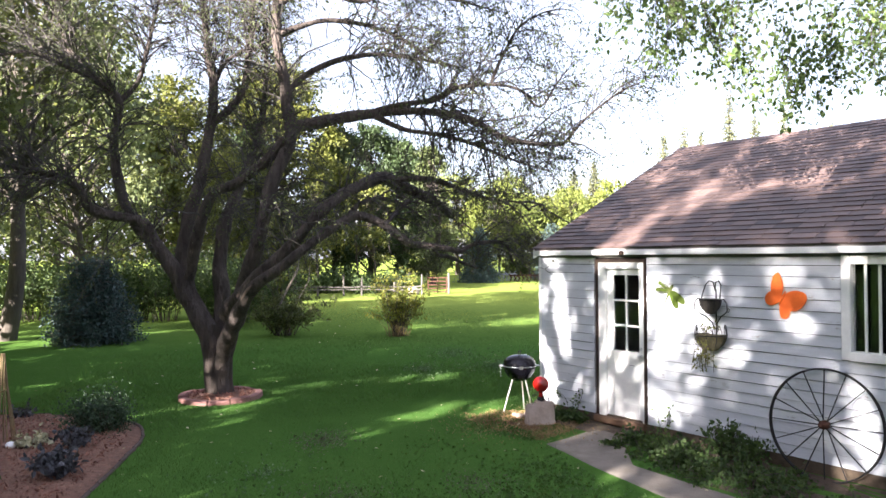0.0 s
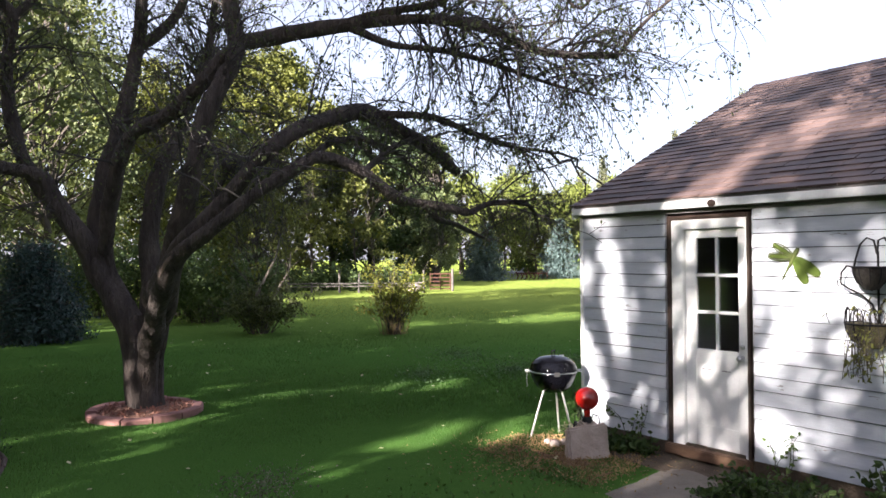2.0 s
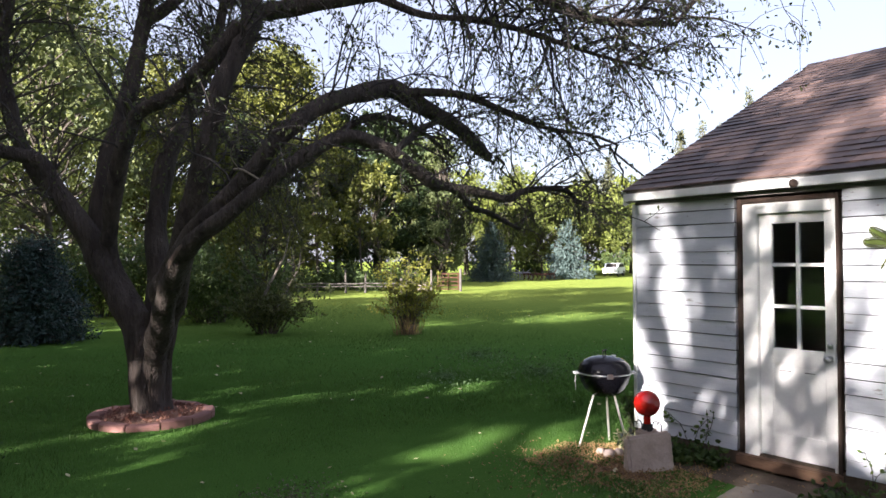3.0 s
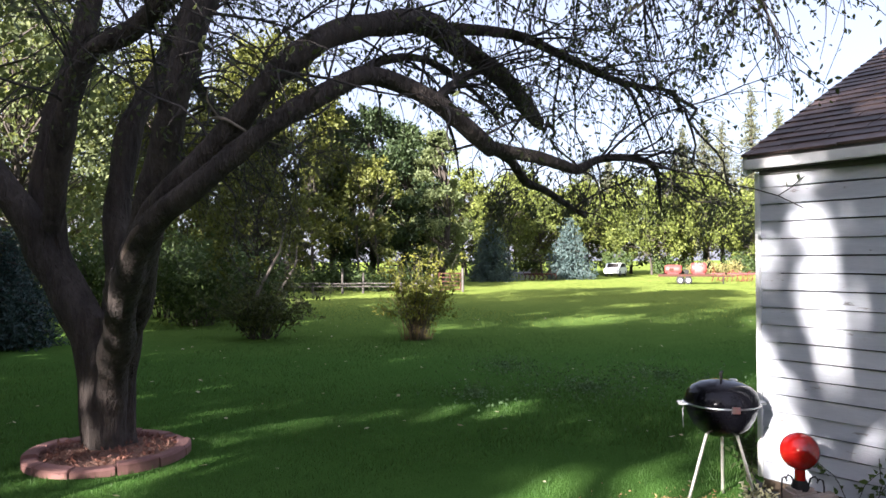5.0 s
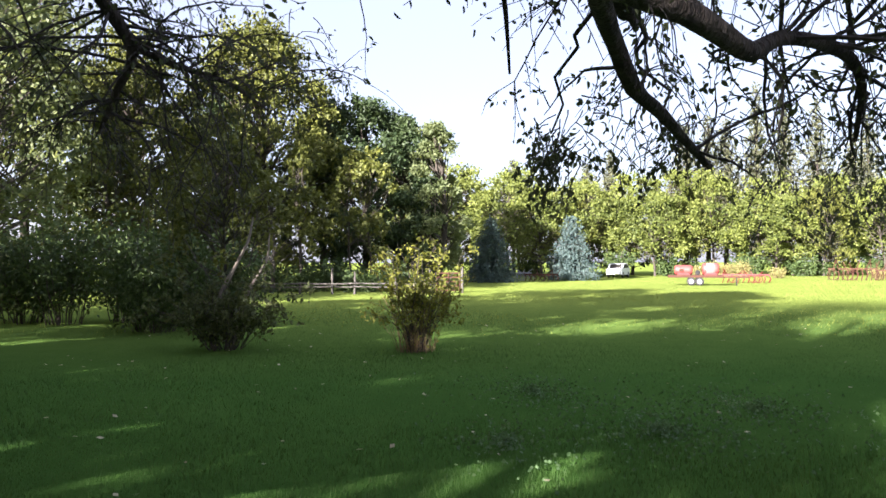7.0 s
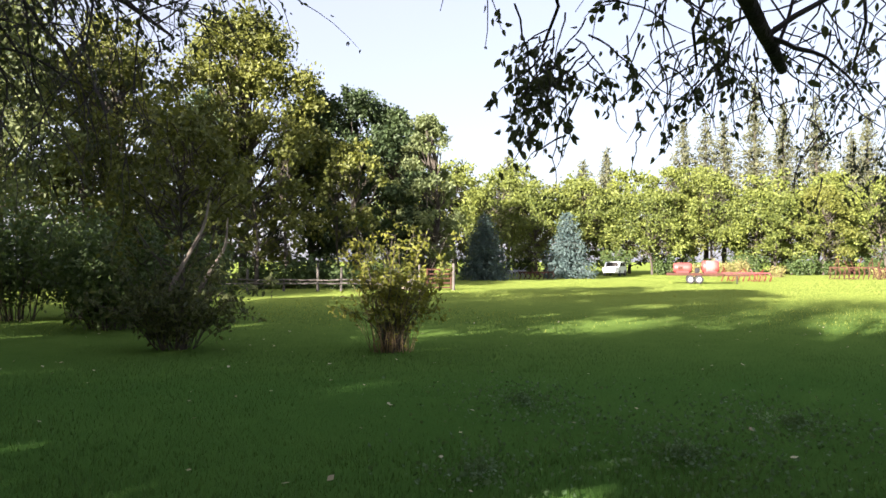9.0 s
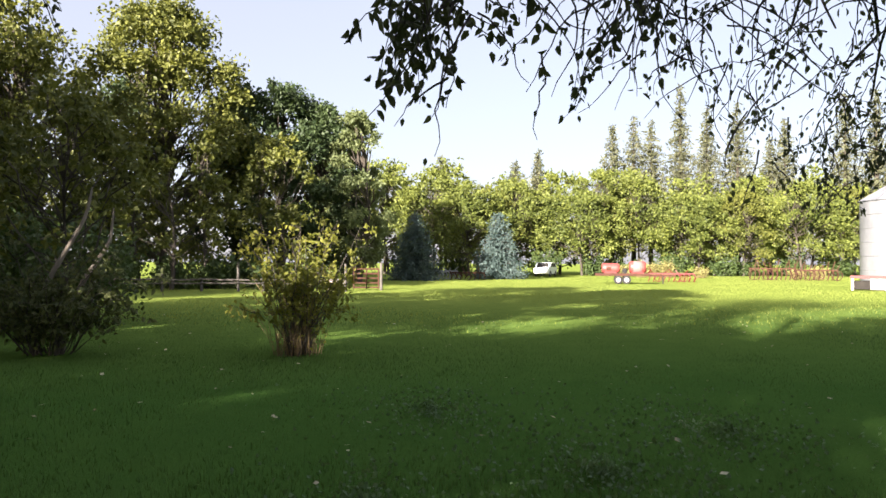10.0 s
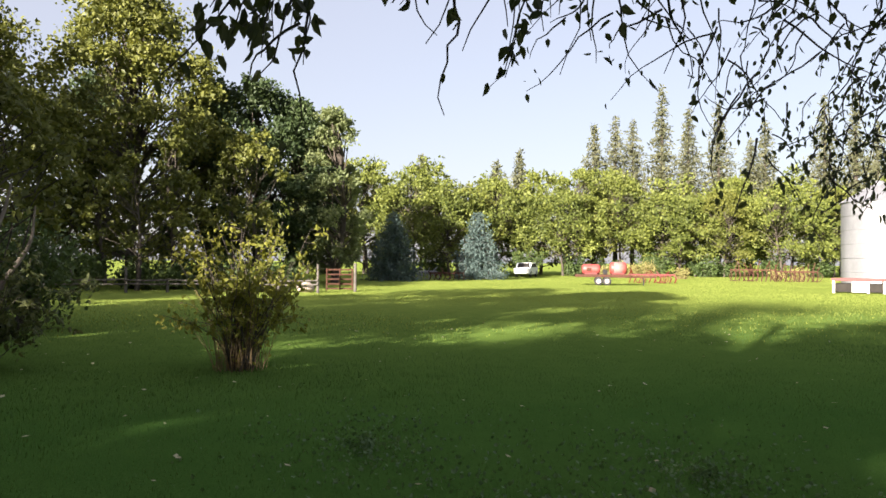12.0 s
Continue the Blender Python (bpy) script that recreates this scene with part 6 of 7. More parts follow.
# ---- fence, gate and farm things across the field ----
def rail_fence():
    t = thing("rail_fence", pose(0, 43.5, 0), "weathered two-rail wooden fence with uneven posts", "fence")
    posts = ((-16.5, 0.9), (-14.2, 0.6), (-11.6, 1.15), (-9.4, 1.05), (-7.7, 0.55), (-6.1, 1.3), (-5.0, 1.1), (-3.0, 0.8), (-1.3, 1.25))
    for x, h in posts:
        g = Geo()
        g.tube([(x, 0, -0.1), (x + random.uniform(-0.03, 0.03), 0, h)], [0.065, 0.055], 8)
        g.ob("post", RAIL_WOOD, t, True)
    for (x0, _), (x1, _) in zip(posts, posts[1:]):
        for z in (0.34, 0.52):
            g = Geo()
            a, b = z + random.uniform(-0.03, 0.03), z + random.uniform(-0.03, 0.03)
            g.tube([(x0, -0.06, a), ((x0 + x1) / 2, -0.06, (a + b) / 2 - 0.02), (x1, -0.06, b)], [0.045, 0.04, 0.045], 6)
            g.ob("rail", RAIL_WOOD, t, True)
    return t


rail_fence()


def field_gate():
    t = thing("field_gate", pose(-0.95, 44.8, 0), "old red-brown five-bar gate", "gate")
    for z in (0.12, 0.34, 0.56, 0.78, 1.0):
        block("bar", 0, 1.2, -0.03, 0.03, z - 0.035, z + 0.035, RUST, t, 0.01)
    for x in (0.0, 0.6, 1.17):
        block("stile", x - 0.035, x + 0.035, -0.07, -0.031, 0.05, 1.06, RUST, t, 0.01)
    g = Geo()
    g.tube([(1.3, 0, -0.1), (1.3, 0, 1.3)], [0.075, 0.07], 10)
    g.ob("gate_post", RAIL_WOOD, t, True)
    return t


field_gate()
g_r = Geo()
g_r.lathe([(0.001, 0.0), (0.32, 0.0), (0.42, 0.15), (0.36, 0.35), (0.2, 0.45), (0.001, 0.47)], 14)
tagged(g_r.ob("boulder", STONE, None, True), "pale rounded boulder beside the gate", "rock").matrix_world = pose(-1.9, 44.4, -0.02, 4, 3, 40)


def wheel_parts(parent, x, y, z, r, w):
    an = [(r * 0.55, -w / 2), (r * 0.95, -w / 2), (r, -w / 4), (r, w / 4), (r * 0.95, w / 2), (r * 0.55, w / 2)]
    g = Geo()
    g.lathe(an, 24)
    tyre = g.ob("tyre", TYRE, parent, True)
    tyre.matrix_basis = pose(x, y, z, 90, 0, 0)
    d = Geo()
    d.lathe([(0.001, -w * 0.2), (r * 0.3, -w * 0.25), (r * 0.56, -w * 0.35), (r * 0.56, w * 0.35), (r * 0.3, w * 0.25), (0.001, w * 0.2)], 20)
    d.ob("rim", DULL_WHITE, tyre, True)


TANK_PALE = surface("faded_pink_poly", (0.16, 0.11, 0.10), (0.24, 0.18, 0.17), 4, 0.4, 0)


def tank_trailer():
    t = thing("tank_trailer", pose(16.3, 55.6, 0, 0, 0, -19), "flat trailer carrying two red and white tanks", "trailer")
    block("deck", -1.75, 1.7, -0.9, 0.9, 0.52, 0.68, RUST, t, 0.02)
    block("drawbar", 1.7, 3.3, -0.06, 0.06, 0.5, 0.6, RUST, t, 0.02)
    block("jack", 2.5, 2.58, -0.05, 0.05, 0.0, 0.55, IRON, t, 0.01)
    for x in (-0.28, 0.24):
        for y in (-0.95, 0.95):
            wheel_parts(t, x, y, 0.27, 0.27, 0.18)
    for x, L, h in ((-0.75, 1.15, 0.66), (0.95, 1.05, 0.8)):
        g = Geo()
        r = h / 2
        prof = [(0.001, -L / 2), (r * 0.75, -L / 2), (r * 0.95, -L * 0.42), (r, -L * 0.3), (r, L * 0.3), (r * 0.95, L * 0.42), (r * 0.75, L / 2), (0.001, L / 2)]
        g.lathe(prof, 24)
        o = g.ob("tank", RED_FADED, t, True)
        o.matrix_basis = pose(x, 0, 0.68 + r, 0, 90, 0)
        for u in ((0.0,) if x > 0 else ()):
            b = Geo()
            b.lathe([(r * 0.7, u * L - 0.3), (r * 1.012, u * L - 0.27), (r * 1.012, u * L + 0.27), (r * 0.7, u * L + 0.3)], 24)
            b.ob("white_band", TANK_PALE, o, True)
        block("cradle", x - 0.4, x + 0.4, -0.4, 0.4, 0.68, 0.8, RED_PAINT, t, 0.02)
    block("hatch", -1.02, -0.72, -0.345, -0.325, 0.9, 1.1, RUST, t, 0.01)
    block("plumbing", 0.0, 0.3, -0.2, 0.2, 0.68, 1.0, IRON, t, 0.05)
    return t


tank_trailer()


def implement(x, y, rz, L, mat, label, seed, h=0.8, name="farm_implement"):
    """A low field implement: a beam frame with tines and struts."""
    rng = random.Random(seed)
    t = thing(name, pose(x, y, 0, 0, 0, rz), label, "farm machine")
    for yy in (-0.4, 0.4):
        block("beam", -L / 2, L / 2, yy - 0.05, yy + 0.05, h * 0.6, h * 0.6 + 0.1, mat, t, 0.01)
    n = int(L / 0.33)
    for i in range(n + 1):
        xx = -L / 2 + L * i / n
        block("cross_bar", xx - 0.04, xx + 0.04, -0.35, 0.35, h * 0.62, h * 0.62 + 0.06, mat, t, 0.01)
        for yy in (-0.4, 0.35):
            g = Geo()
            g.tube([(xx, yy, h * 0.62), (xx + 0.12, yy - 0.12, h * 0.35), (xx, yy - 0.02, 0.0)], [0.035, 0.03, 0.025], 6)
            g.ob("tine", mat, t)
        if rng.random() < 0.75:
            g = Geo()
            g.tube([(xx, rng.uniform(-0.3, 0.3), h * 0.6), (xx + rng.uniform(-0.35, 0.35), rng.uniform(-0.3, 0.3), h * rng.uniform(0.85, 1.25))], [0.04, 0.035], 6)
            g.ob("strut", mat, t)
        if rng.random() < 0.35:
            g = Geo()
            a = np.linspace(0, 2 * np.pi, 17)
            r = h * rng.uniform(0.22, 0.32)
            g.tube(np.column_stack([xx + r * np.cos(a), np.full(17, rng.uniform(-0.5, -0.3)), r + 0.02 + r * np.sin(a)]), np.full(17, 0.03), 5, False)
            g.ob("disc", mat, t, True)
    return t


implement(22.0, 61.0, -22, 3.2, RED_PAINT, "long red field implement parked beyond the trailer", 1, 0.9)
implement(33.5, 67.0, -28, 3.4, RUST, "rusty harrow with standing tines at the wood's edge", 2, 1.5)
implement(36.8, 66.0, -30, 3.0, RUST, "rusty cultivator frame at the wood's edge", 3, 1.3)
implement(7.6, 66.5, -10, 2.6, RUST, "red-brown implement lying before the spruces", 4, 0.8)
implement(5.8, 67.5, 25, 2.2, GALV, "grey metal machinery by the spruce", 5, 1.0)


def car():
    t = thing("car", pose(17.3, 79.5, 0, 0, 0, 62), "small white parked car with dark windows", "car")
    g = Geo()
    side = [(-1.75, 0.35), (-1.78, 0.75), (-1.6, 0.88), (-1.15, 0.92), (-0.75, 1.36), (0.75, 1.40), (1.45, 1.0), (1.72, 0.9), (1.76, 0.4), (1.5, 0.28), (-1.5, 0.28)]
    g.prism(side, -0.75, 0.75, axis=1)
    g.ob("body", CAR_PAINT, t)
    for sx, pts in ((1, [(-1.0, 0.95), (-0.68, 1.30), (-0.05, 1.32), (-0.05, 0.95)]), (1, [(0.03, 0.95), (0.03, 1.32), (0.7, 1.33), (1.25, 0.97)])):
        for y in (-0.755, 0.755):
            w = Geo()
            w.prism(pts, y - 0.004, y + 0.004, axis=1)
            w.ob("side_window", DARK_GLASS_BACK, t)
    w = Geo()
    w.add([(-1.16, -0.6, 0.95), (-1.16, 0.6, 0.95), (-0.79, 0.55, 1.34), (-0.79, -0.55, 1.34)], [(0, 1, 2, 3)])
    w.ob("windscreen", DARK_GLASS_BACK, t)
    w = Geo()
    w.add([(1.48, -0.6, 1.02), (1.48, 0.6, 1.02), (0.82, 0.55, 1.385), (0.82, -0.55, 1.385)], [(3, 2, 1, 0)])
    w.ob("rear_window", DARK_GLASS_BACK, t)
    for x in (-1.1, 1.1):
        for y in (-0.7, 0.7):
            wheel_parts(t, x, y, 0.29, 0.29, 0.17)
    return t


car()


def grain_bin():
    t = thing("grain_bin", pose(29.5, 47.8, 0), "round galvanised grain bin with a conical roof", "grain bin")
    R, z0, z1 = 1.85, 0.25, 4.95
    b = Geo()
    prof = [(R, z0)]
    n = 46
    for i in range(n + 1):
        prof.append((R + 0.018 * math.sin(i * math.pi), z0 + (z1 - z0) * i / n))
        prof.append((R + 0.022, z0 + (z1 - z0) * (i + 0.5) / n if i < n else z1))
    b.lathe(prof, 48)
    b.ob("wall", GALV, t, True)
    for k in range(6):
        z = z0 + (z1 - z0) * (k + 1) / 6.0
        g = Geo()
        g.lathe([(R + 0.01, z - 0.02), (R + 0.035, z - 0.015), (R + 0.035, z + 0.015), (R + 0.01, z + 0.02)], 48)
        g.ob("hoop", GALV, t, True)
    for k in range(16):
        a0, a1 = 2 * math.pi * k / 16, 2 * math.pi * (k + 1) / 16
        g = Geo()
        g.add([((R + 0.12) * math.cos(a0), (R + 0.12) * math.sin(a0), z1 - 0.03), ((R + 0.12) * math.cos(a1), (R + 0.12) * math.sin(a1), z1 - 0.03), (0.2 * math.cos(a1), 0.2 * math.sin(a1), z1 + 1.05), (0.2 * math.cos(a0), 0.2 * math.sin(a0), z1 + 1.05)], [(0, 1, 2, 3)])
        g.tube([((R + 0.12) * math.cos(a0), (R + 0.12) * math.sin(a0), z1 - 0.01), (0.2 * math.cos(a0), 0.2 * math.sin(a0), z1 + 1.07)], [0.025, 0.02], 5)
        g.ob("roof_panel", GALV, t)
    g = Geo()
    g.lathe([(0.3, z1 + 0.98), (0.3, z1 + 1.12), (0.22, z1 + 1.2), (0.001, z1 + 1.25)], 20)
    g.ob("cap", GALV, t, True)
    g = Geo()
    g.lathe([(R + 0.25, -0.1), (R + 0.25, 0.25), (0.01, 0.25)], 40)
    g.ob("foundation", CONCRETE, t)
    return t


grain_bin()


def feed_bunk():
    t = thing("feed_bunk", pose(26.1, 43.9, 0, 0, 0, -36), "long low red and white feed bunk before the grain bin", "feed bunk")
    block("top_rail", -1.9, 1.9, -0.45, 0.45, 0.62, 0.76, RED_PAINT, t, 0.02)
    for x in (-1.85, -0.35, 0.35, 1.75):
        block("leg", x, x + 0.12, -0.44, 0.44, 0.0, 0.62, DULL_WHITE, t, 0.01)
    block("panel", -1.0, -0.35, -0.42, -0.36, 0.05, 0.6, DULL_WHITE, t, 0.01)
    block("panel", 0.47, 1.2, -0.42, -0.36, 0.05, 0.6, DULL_WHITE, t, 0.01)
    block("trough", -1.72, 1.74, 0.0, 0.4, 0.05, 0.5, DARK_GLASS_BACK, t, 0.02)
    return t


feed_bunk()
for i, (x, y, h, r) in enumerate(((26.5, 78, 1.6, 0.9), (27.9, 78.4, 1.4, 0.8), (29.2, 78, 1.7, 0.9), (31.2, 75, 1.0, 0.8), (25.2, 79, 1.2, 0.7), (41, 72, 1.1, 0.9), (39.3, 72.5, 0.9, 0.9))):
    shrub("tall_dry_grass", x, y, h, r * 0.5, 760 + i, LEAF_STRAW, "clump of tall dry yellow grass at the wood's edge", 60, 900, 0.16, STRAW, r * 0.5, 0.3)
# low growth along the foot of the wood
for i in range(12):
    shrub("edge_shrub", -2.0 + i * 4.9 + (i % 3) * 0.8, 83.5 + (i * 7 % 4) * 0.6 + 0.08 * abs(i * 4.9 - 26), 1.7 + (i * 5 % 3) * 0.5, 1.4, 800 + i, LEAF_HEDGE, "leafy undergrowth at the foot of the far wood", 22, 1500, 0.28, BARK_DARK, 0.8, 0.1)


# ---- the maple whose bough hangs over the garage roof ----
def overhanging_maple():
    t = thing("maple_tree", pose(5.6, -0.6, 0), "maple with a leafy bough hanging over the garage roof", "tree")
    base = np.array([5.6, -0.6, 0])
    rng = np.random.default_rng(77)
    g = Geo()
    p = smooth_path([(0, 0, -0.1, .30), (0.05, 0.1, 2.0, .24), (0, 0.3, 4.0, .21), (-0.1, 0.5, 6.5, .16), (0, 0.4, 9.0, .07)], 0.3)
    g.tube(p[:, :3], p[:, 3], 14)
    g.ob("trunk", BARK_DARK, t, True)
    lf, tw = Geo(), Geo()
    for pts in ([(0, 0.3, 4.2, .13), (-0.6, 2.4, 5.4, .10), (-1.2, 5.0, 6.2, .07), (-1.7, 7.6, 6.2, .04), (-2.1, 9.0, 5.7, .015)], [(-0.6, 2.4, 5.4, .07), (-1.8, 5.0, 6.0, .05), (-2.9, 7.2, 5.9, .03), (-3.7, 8.6, 5.5, .012)], [(-1.2, 5.0, 6.2, .05), (-0.6, 7.0, 6.2, .03), (-0.3, 8.6, 5.7, .012)]):
        q = smooth_path(pts, 0.15)
        b = Geo()
        b.tube(q[:, :3], q[:, 3], 8)
        b.ob("limb", BARK_DARK, t, True)
        for _ in range(int(len(q) * 1.4)):
            i = rng.integers(len(q) // 2, len(q) - 1)
            d = np.array([rng.normal(), rng.normal(), -0.25])
            br = wander(q[i, :3], d, rng.uniform(0.6, 1.5), rng, 8, 0.2, 0.10)
            if np.any(br[:, 1] + base[1] < 6.0):
                continue
            tw.tube(br, np.linspace(0.009, 0.002, len(br)), 4, False)
            for k in range(2, len(br)):
                w = wander(br[k], (rng.normal(), rng.normal(), -0.9), rng.uniform(0.15, 0.45), rng, 4, 0.2, 0.2)
                tw.tube(w, np.full(len(w), 0.002), 3, False)
                lf.ovate(w[rng.integers(0, len(w), 7)] + rng.normal(size=(7, 3)) * 0.05, 0.062, rng, 0.8, 0.6)
    # tassels hanging from the bough, ragged along their lower edge
    xs_t, zs_t = (1.5, 1.9, 2.35, 2.75, 3.2, 3.6, 3.95, 4.5, 5.2), (5.0, 4.72, 3.98, 4.3, 3.88, 3.55, 3.68, 4.0, 4.1)
    for _ in range(86):
        x = rng.uniform(1.6, 5.1)
        y = 7.4 + rng.normal() * 0.35
        low_z = float(np.interp(x, xs_t, zs_t)) + abs(rng.normal()) * 0.45
        top_z = low_z + rng.uniform(0.35, 0.9)
        for _ in range(3):
            w = wander(np.array([x, y, top_z]) - base + rng.normal(size=3) * 0.07, (rng.normal() * 0.25, rng.normal() * 0.25, -1), top_z - low_z, rng, 7, 0.14, 0.2)
            tw.tube(w, np.full(len(w), 0.0025), 3, False)
            lf.ovate(w[rng.integers(0, len(w), 12)] + rng.normal(size=(12, 3)) * 0.05, 0.062, rng, 0.9, 0.6)
    crown = Geo()
    for _ in range(40):
        c = np.array([rng.normal() * 2.0 + 0.8, rng.normal() * 1.6 - 1.2, rng.uniform(5.0, 9.5)])
        q = rng.normal(size=(70, 3)) * 0.7
        crown.leaves(c + q, 0.16, rng, 0.5, 0.8)
    tagged(tw.ob("fine_branching", BARK_DARK, t), kind="stuff")
    tagged(lf.ob("bough_leaves", LEAF_MAPLE, t), kind="stuff")
    tagged(crown.ob("crown", LEAF_MAPLE, t), kind="stuff")
    return t


overhanging_maple()


# ---- grass blades, clover and fallen leaves ----
def blades(name, n, x0, x1, y0, y1, h, w, seed, power, label, material=None, fade=None):
    rng = np.random.default_rng(seed)
    y = y0 + (y1 - y0) * rng.random(n) ** power
    x = rng.uniform(x0, x1, n)
    keep = np.ones(n, bool)
    keep &= np.hypot(x + 3.75, y - 11.95) > 0.7
    wall = (x - 1.5) * 0.799 + (y - 10.76) * 0.602
    keep &= wall < -0.02 - 1.1 * (((x - 1.5) * 0.602 - (y - 10.76) * 0.799) > 2.2)
    keep |= ((x - 1.5) * 0.602 - (y - 10.76) * 0.799) < -0.05
    for inside in PATCHES:
        keep &= ~inside(x, y)
    keep &= (y > y0 + 3.5 * rng.random(n)) & (y < y1 - 3.5 * rng.random(n))
    if fade:  # thins out between two distances, so that two growths mingle
        keep &= rng.random(n) < np.clip((y - fade[0]) / (fade[1] - fade[0]), 0, 1)
    x, y = x[keep], y[keep]
    n = len(x)
    a = rng.uniform(0, 2 * np.pi, n)
    hh = h * rng.uniform(0.5, 1.3, n)
    lean = rng.normal(size=(n, 2)) * 0.45 * hh[:, None]
    z = np.full(n, -0.03)
    p = np.column_stack([x, y, z])
    s = np.column_stack([np.cos(a), np.sin(a), np.zeros(n)]) * (w * rng.uniform(0.7, 1.3, n))[:, None]
    tip = p + np.column_stack([lean, hh + 0.03])
    v = np.stack([p - s, p + s, tip], 1).reshape(-1, 3)
    k = 3 * np.arange(n)[:, None]
    g = Geo()
    g.add(v, np.concatenate([k, k + 1, k + 2, k + 2], 1))
    return tagged(g.ob(name, material or BLADE), label, "grass", kind="stuff")


def disc(cx, cy, rx, ry, rot=0.0):
    c, s = math.cos(rot), math.sin(rot)
    return lambda x, y: (((x - cx) * c + (y - cy) * s) / rx) ** 2 + ((-(x - cx) * s + (y - cy) * c) / ry) ** 2 < 1


PATCHES = [disc(-1.5, 9.1, 0.2, 0.28), disc(0.35, 7.3, 0.16, 0.2), disc(1.75, 8.95, 0.55, 0.75, 0.6), disc(1.95, 7.6, 0.38, 1.1, 0.45), disc(2.6, 6.5, 0.4, 0.8, 0.6), disc(1.25, 9.85, 0.38, 0.5), disc(-5.4, 8.3, 1.6, 2.3), disc(-5.0, 6.2, 1.5, 1.6)]
blades("grass", 215000, -7.0, 5.0, 2.0, 16.0, 0.022, 0.0035, 61, 0.9, "short mown lawn grass blades")
blades("grass", 280000, -10.5, 15.0, 11.0, 40.0, 0.017, 0.0036, 62, 1.35, "short mown lawn grass blades", None, (36.0, 20.0))
blades("grass", 130000, -16.0, 62.0, 23.0, 84.0, 0.020, 0.014, 58, 1.3, "short far lawn grass blades with sunlight in their colour", BLADE_FAR, (23.0, 36.0))
blades("weed_tufts", 1500, -0.2, 1.8, 7.0, 12.5, 0.075, 0.005, 63, 1.0, "longer grass tufts by the bare patch")


def fallen_leaves():
    rng = np.random.default_rng(64)
    n = 420
    y = 5 + 24 * rng.random(n) ** 1.3
    x = rng.uniform(-7.5, 9, n)
    ok = ((x - 1.5) * 0.799 + (y - 10.76) * 0.602 < -0.1) | (((x - 1.5) * 0.602 - (y - 10.76) * 0.799) < -0.1)
    g = Geo()
    q = np.column_stack([x, y, np.full(n, 0.025)])[ok]
    m = len(q)
    a = rng.uniform(0, 2 * np.pi, m)
    d = np.column_stack([np.cos(a), np.sin(a), rng.uniform(-0.1, 0.35, m)])
    s = np.column_stack([-np.sin(a), np.cos(a), rng.normal(size=m) * 0.2])
    l = rng.uniform(0.03, 0.075, (m, 1))
    v = np.stack([q, q + d * l * 0.5 + s * l * 0.33, q + d * l, q + d * l * 0.5 - s * l * 0.33], 1).reshape(-1, 3)
    g.add(v, np.arange(4 * m).reshape(m, 4))
    return tagged(g.ob("fallen_leaves", LITTER), "scattered dry pale leaves on the lawn", "leaves", kind="stuff")


fallen_leaves()


def clover(name, cx, cy, rx, ry, n, seed):
    rng = np.random.default_rng(seed)
    a, r = rng.uniform(0, 2 * np.pi, n), np.abs(rng.normal(size=n)) * 0.75
    g = Geo()
    g.leaves(np.column_stack([cx + rx * r * np.cos(a), cy + ry * r * np.sin(a), 0.02 + 0.03 * rng.random(n)]), 0.032, rng, -0.4, 0.9)
    return tagged(g.ob(name, LEAF_CLOVER), "patch of low broad-leaved clover in the lawn", "clover", kind="stuff")


clover("clover_patch", 1.1, 15.0, 0.9, 1.3, 1100, 65)
clover("clover_patch", -0.4, 14.6, 0.5, 0.8, 450, 66)
clover("clover_patch", 0.2, 17.0, 0.8, 1.2, 800, 67)
clover("clover_patch", 2.4, 16.0, 1.0, 1.4, 1000, 68)
clover("clover_patch", -1.9, 7.6, 0.6, 0.9, 220, 69)


def weed_patch(cx, cy, rx, ry, n, seed):
    """Broad low weeds and bits of litter in the thin grass by the path."""
    rng = np.random.default_rng(seed)
    q = rng.normal(size=(n, 2)) * (rx, ry) + (cx, cy)
    for inside in PATCHES:
        q = q[~inside(q[:, 0], q[:, 1])]
    n = len(q)
    g = Geo()
    g.ovate(np.column_stack([q, 0.010 + 0.02 * rng.random(n)]), 0.032, rng, -0.3, 0.7)
    return tagged(g.ob("weed_patch", BLADE), "patch of low green weeds in the thin grass by the path", "weeds", kind="stuff")


weed_patch(1.15, 7.5, 0.35, 0.5, 900, 72)
weed_patch(0.75, 6.6, 0.45, 0.5, 900, 73)
weed_patch(1.9, 6.0, 0.5, 0.5, 1000, 74)
weed_patch(2.75, 7.2, 0.25, 0.6, 700, 75)
weed_patch(-0.6, 6.6, 0.7, 0.6, 350, 76)
weed_patch(0.0, 8.6, 0.6, 0.5, 300, 77)
weed_patch(0.72, 9.72, 0.22, 0.26, 420, 78)
weed_patch(1.05, 9.15, 0.18, 0.14, 300, 79)


def stray_chips():
    rng = np.random.default_rng(71)
    q = rng.normal(size=(2400, 2)) * (0.5, 0.45) + (1.0, 9.75)
    q = q[((q[:, 0] - 1.5) * 0.799 + (q[:, 1] - 10.76) * 0.602 < -0.05)]
    g = Geo()
    g.leaves(np.column_stack([q, 0.016 + 0.015 * rng.random(len(q))]), 0.025, rng, -0.05, 0.4)
    return tagged(g.ob("stray_wood_chips", CHIPS), "wood chips strewn through the thin grass", "wood chips", kind="stuff")


stray_chips()


SOIL_BITS = leaf_mat("bare_soil_bits", (0.055, 0.06, 0.03), (0.15, 0.135, 0.09), 0.0, 5)


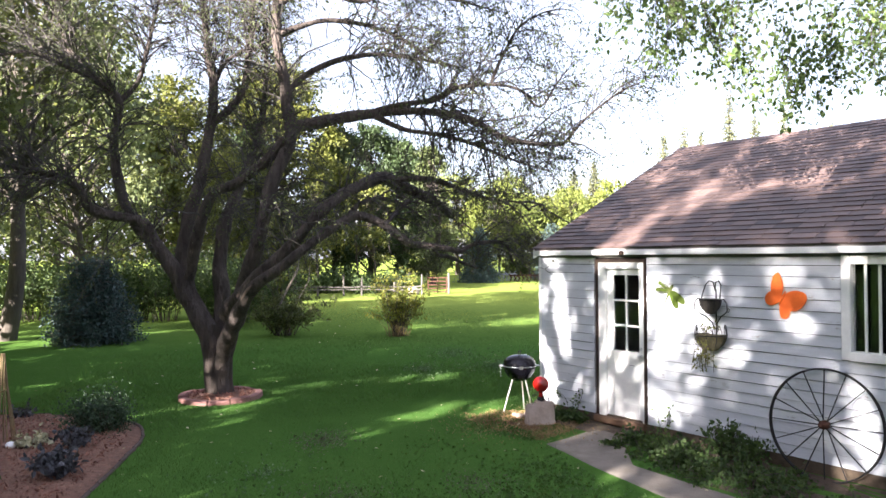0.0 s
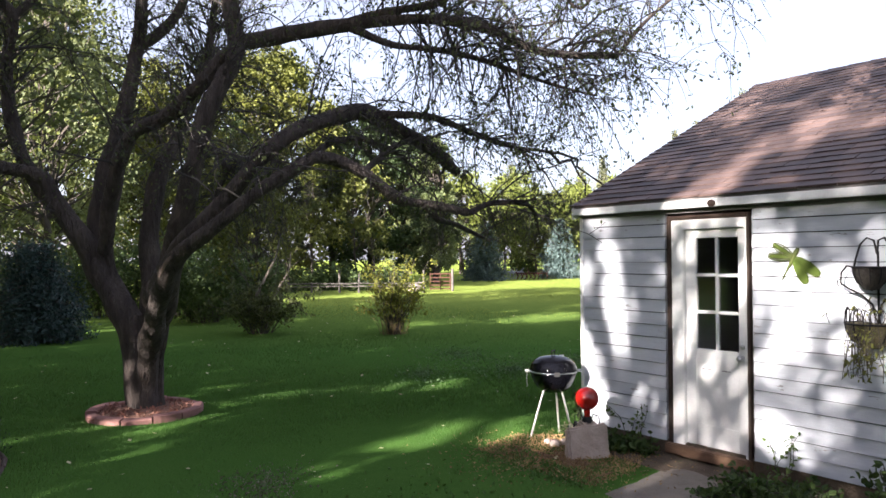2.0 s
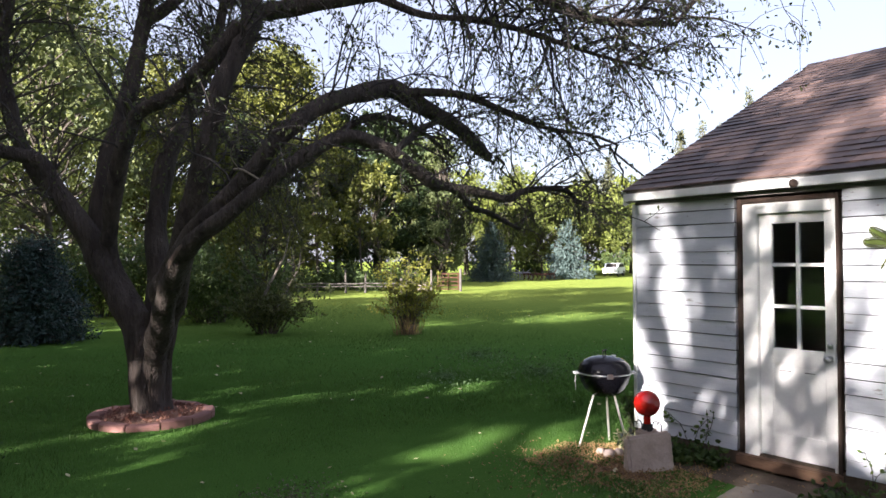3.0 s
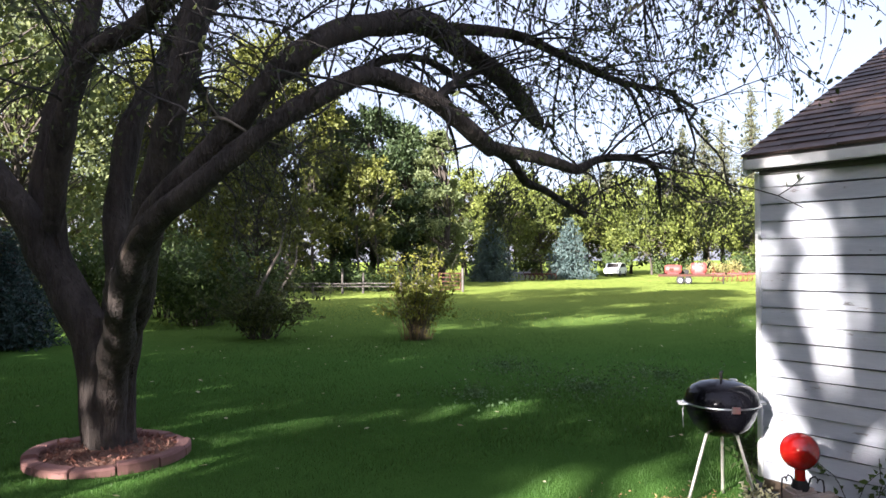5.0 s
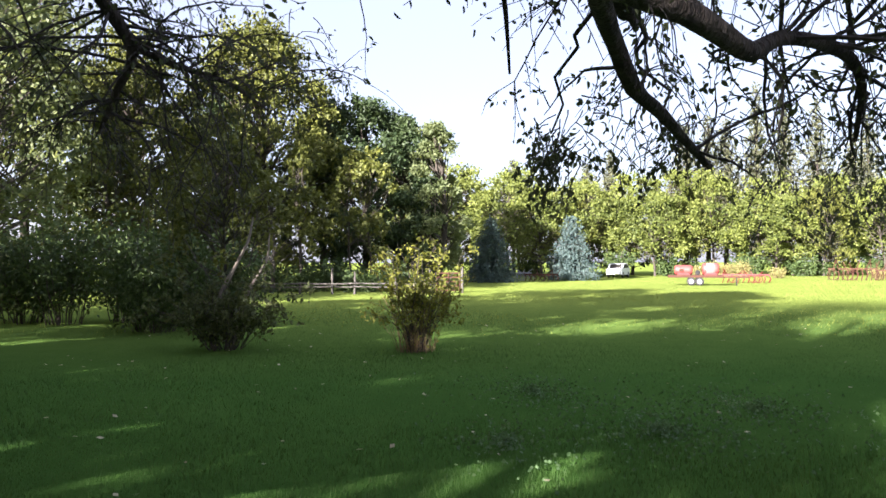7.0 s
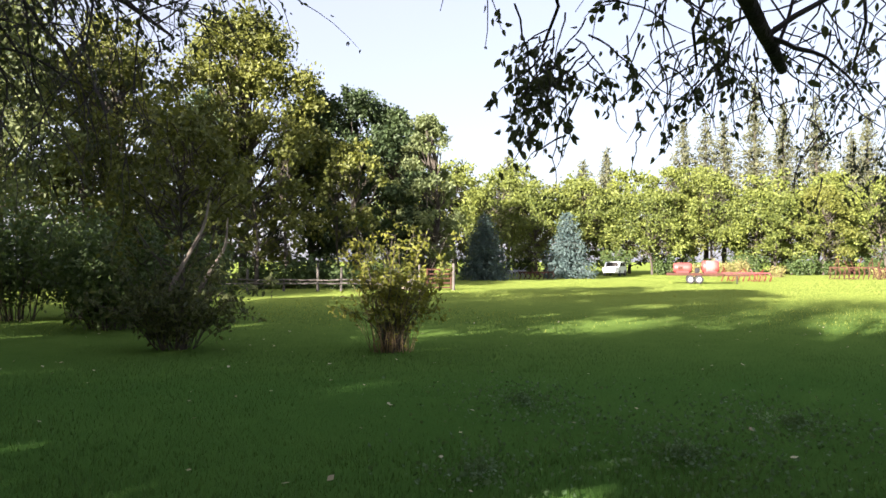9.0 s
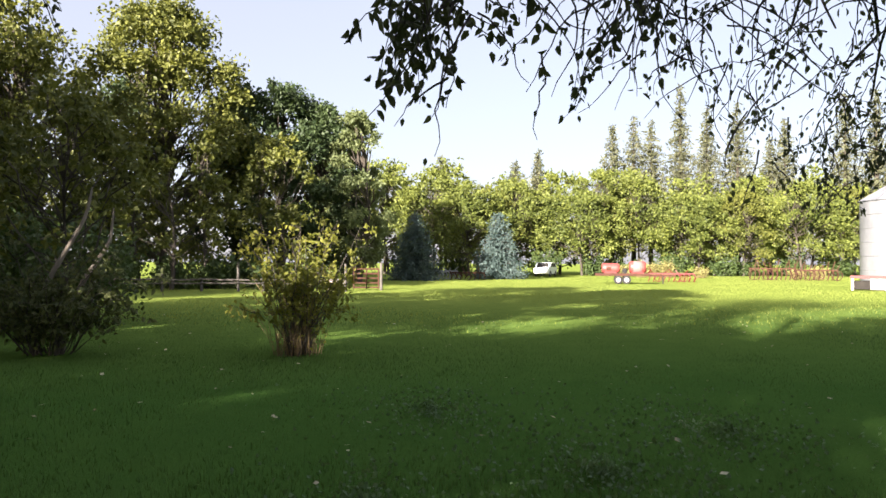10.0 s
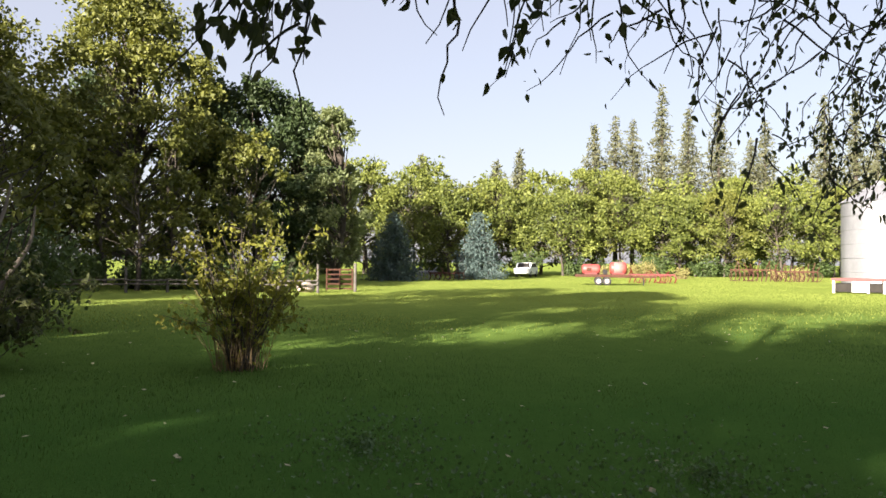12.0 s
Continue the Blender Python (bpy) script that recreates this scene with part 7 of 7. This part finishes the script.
def bare_spot(cx, cy, rx, ry, n, seed):
    rng = np.random.default_rng(seed)
    q = rng.normal(size=(n, 2)) * (rx, ry) + (cx, cy)
    g = Geo()
    g.leaves(np.column_stack([q, 0.002 + 0.008 * rng.random(n)]), 0.024, rng, -0.05, 0.6)
    return tagged(g.ob("bare_spot", SOIL_BITS), "worn bare spot of soil and dead grass in the lawn", "soil", kind="stuff")


bare_spot(-1.5, 9.1, 0.2, 0.28, 900, 81)
bare_spot(0.35, 7.3, 0.18, 0.2, 500, 82)
bare_spot(-1.1, 6.9, 0.3, 0.3, 400, 83)


# ---- clapboards of the garage wall, one by one ----
def clapboards(g):
    pitch = 0.122
    z = 0.135
    rng = random.Random(4)
    while z < EAVE - 0.06:
        top = min(z + pitch - 0.008, EAVE - 0.05)
        spans = [(0.0, LEN)]
        for a, b, z0, z1 in ((DOOR_X0 - 0.022, DOOR_X1 + 0.022, 0.0, DOOR_Z1 + 0.03), (WIN_X0 - 0.042, WIN_X1 + 0.042, WIN_Z0 - 0.04, WIN_Z1 + 0.04)):
            if z < z1 - 0.02 and top > z0 + 0.02:
                spans = [q for s in spans for q in ((s[0], min(s[1], a)), (max(s[0], b), s[1])) if q[1] - q[0] > 0.02]
        for a, b in spans:
            cuts = [a]
            while b - cuts[-1] > 3.4:
                cuts.append(cuts[-1] + rng.uniform(2.2, 3.2))
            cuts.append(b)
            for c0, c1 in zip(cuts, cuts[1:]):
                e = Geo()
                h = top - z
                sag = rng.uniform(-0.004, 0.004)
                n = 5
                v, f = [], []
                for i in range(n + 1):
                    x = c0 + (c1 - c0 - 0.002) * i / n
                    wv = sag * math.sin(math.pi * i / n) + rng.uniform(-0.0015, 0.0015)
                    yo = -0.024 + rng.uniform(-0.0015, 0.0015)
                    v += [(x, yo, z + wv), (x, -0.010, z + h), (x, 0.028, z + h), (x, 0.028, z + wv)]
                for i in range(n):
                    for k in range(4):
                        q, r = i * 4 + k, i * 4 + (k + 1) % 4
                        f.append((q, r, r + 4, q + 4))
                f += [(3, 2, 1, 0), (n * 4, n * 4 + 1, n * 4 + 2, n * 4 + 3)]
                e.add(v, [t[::-1] for t in f])
                e.ob("clapboard", SIDING, g)
        z += pitch


clapboards(G)
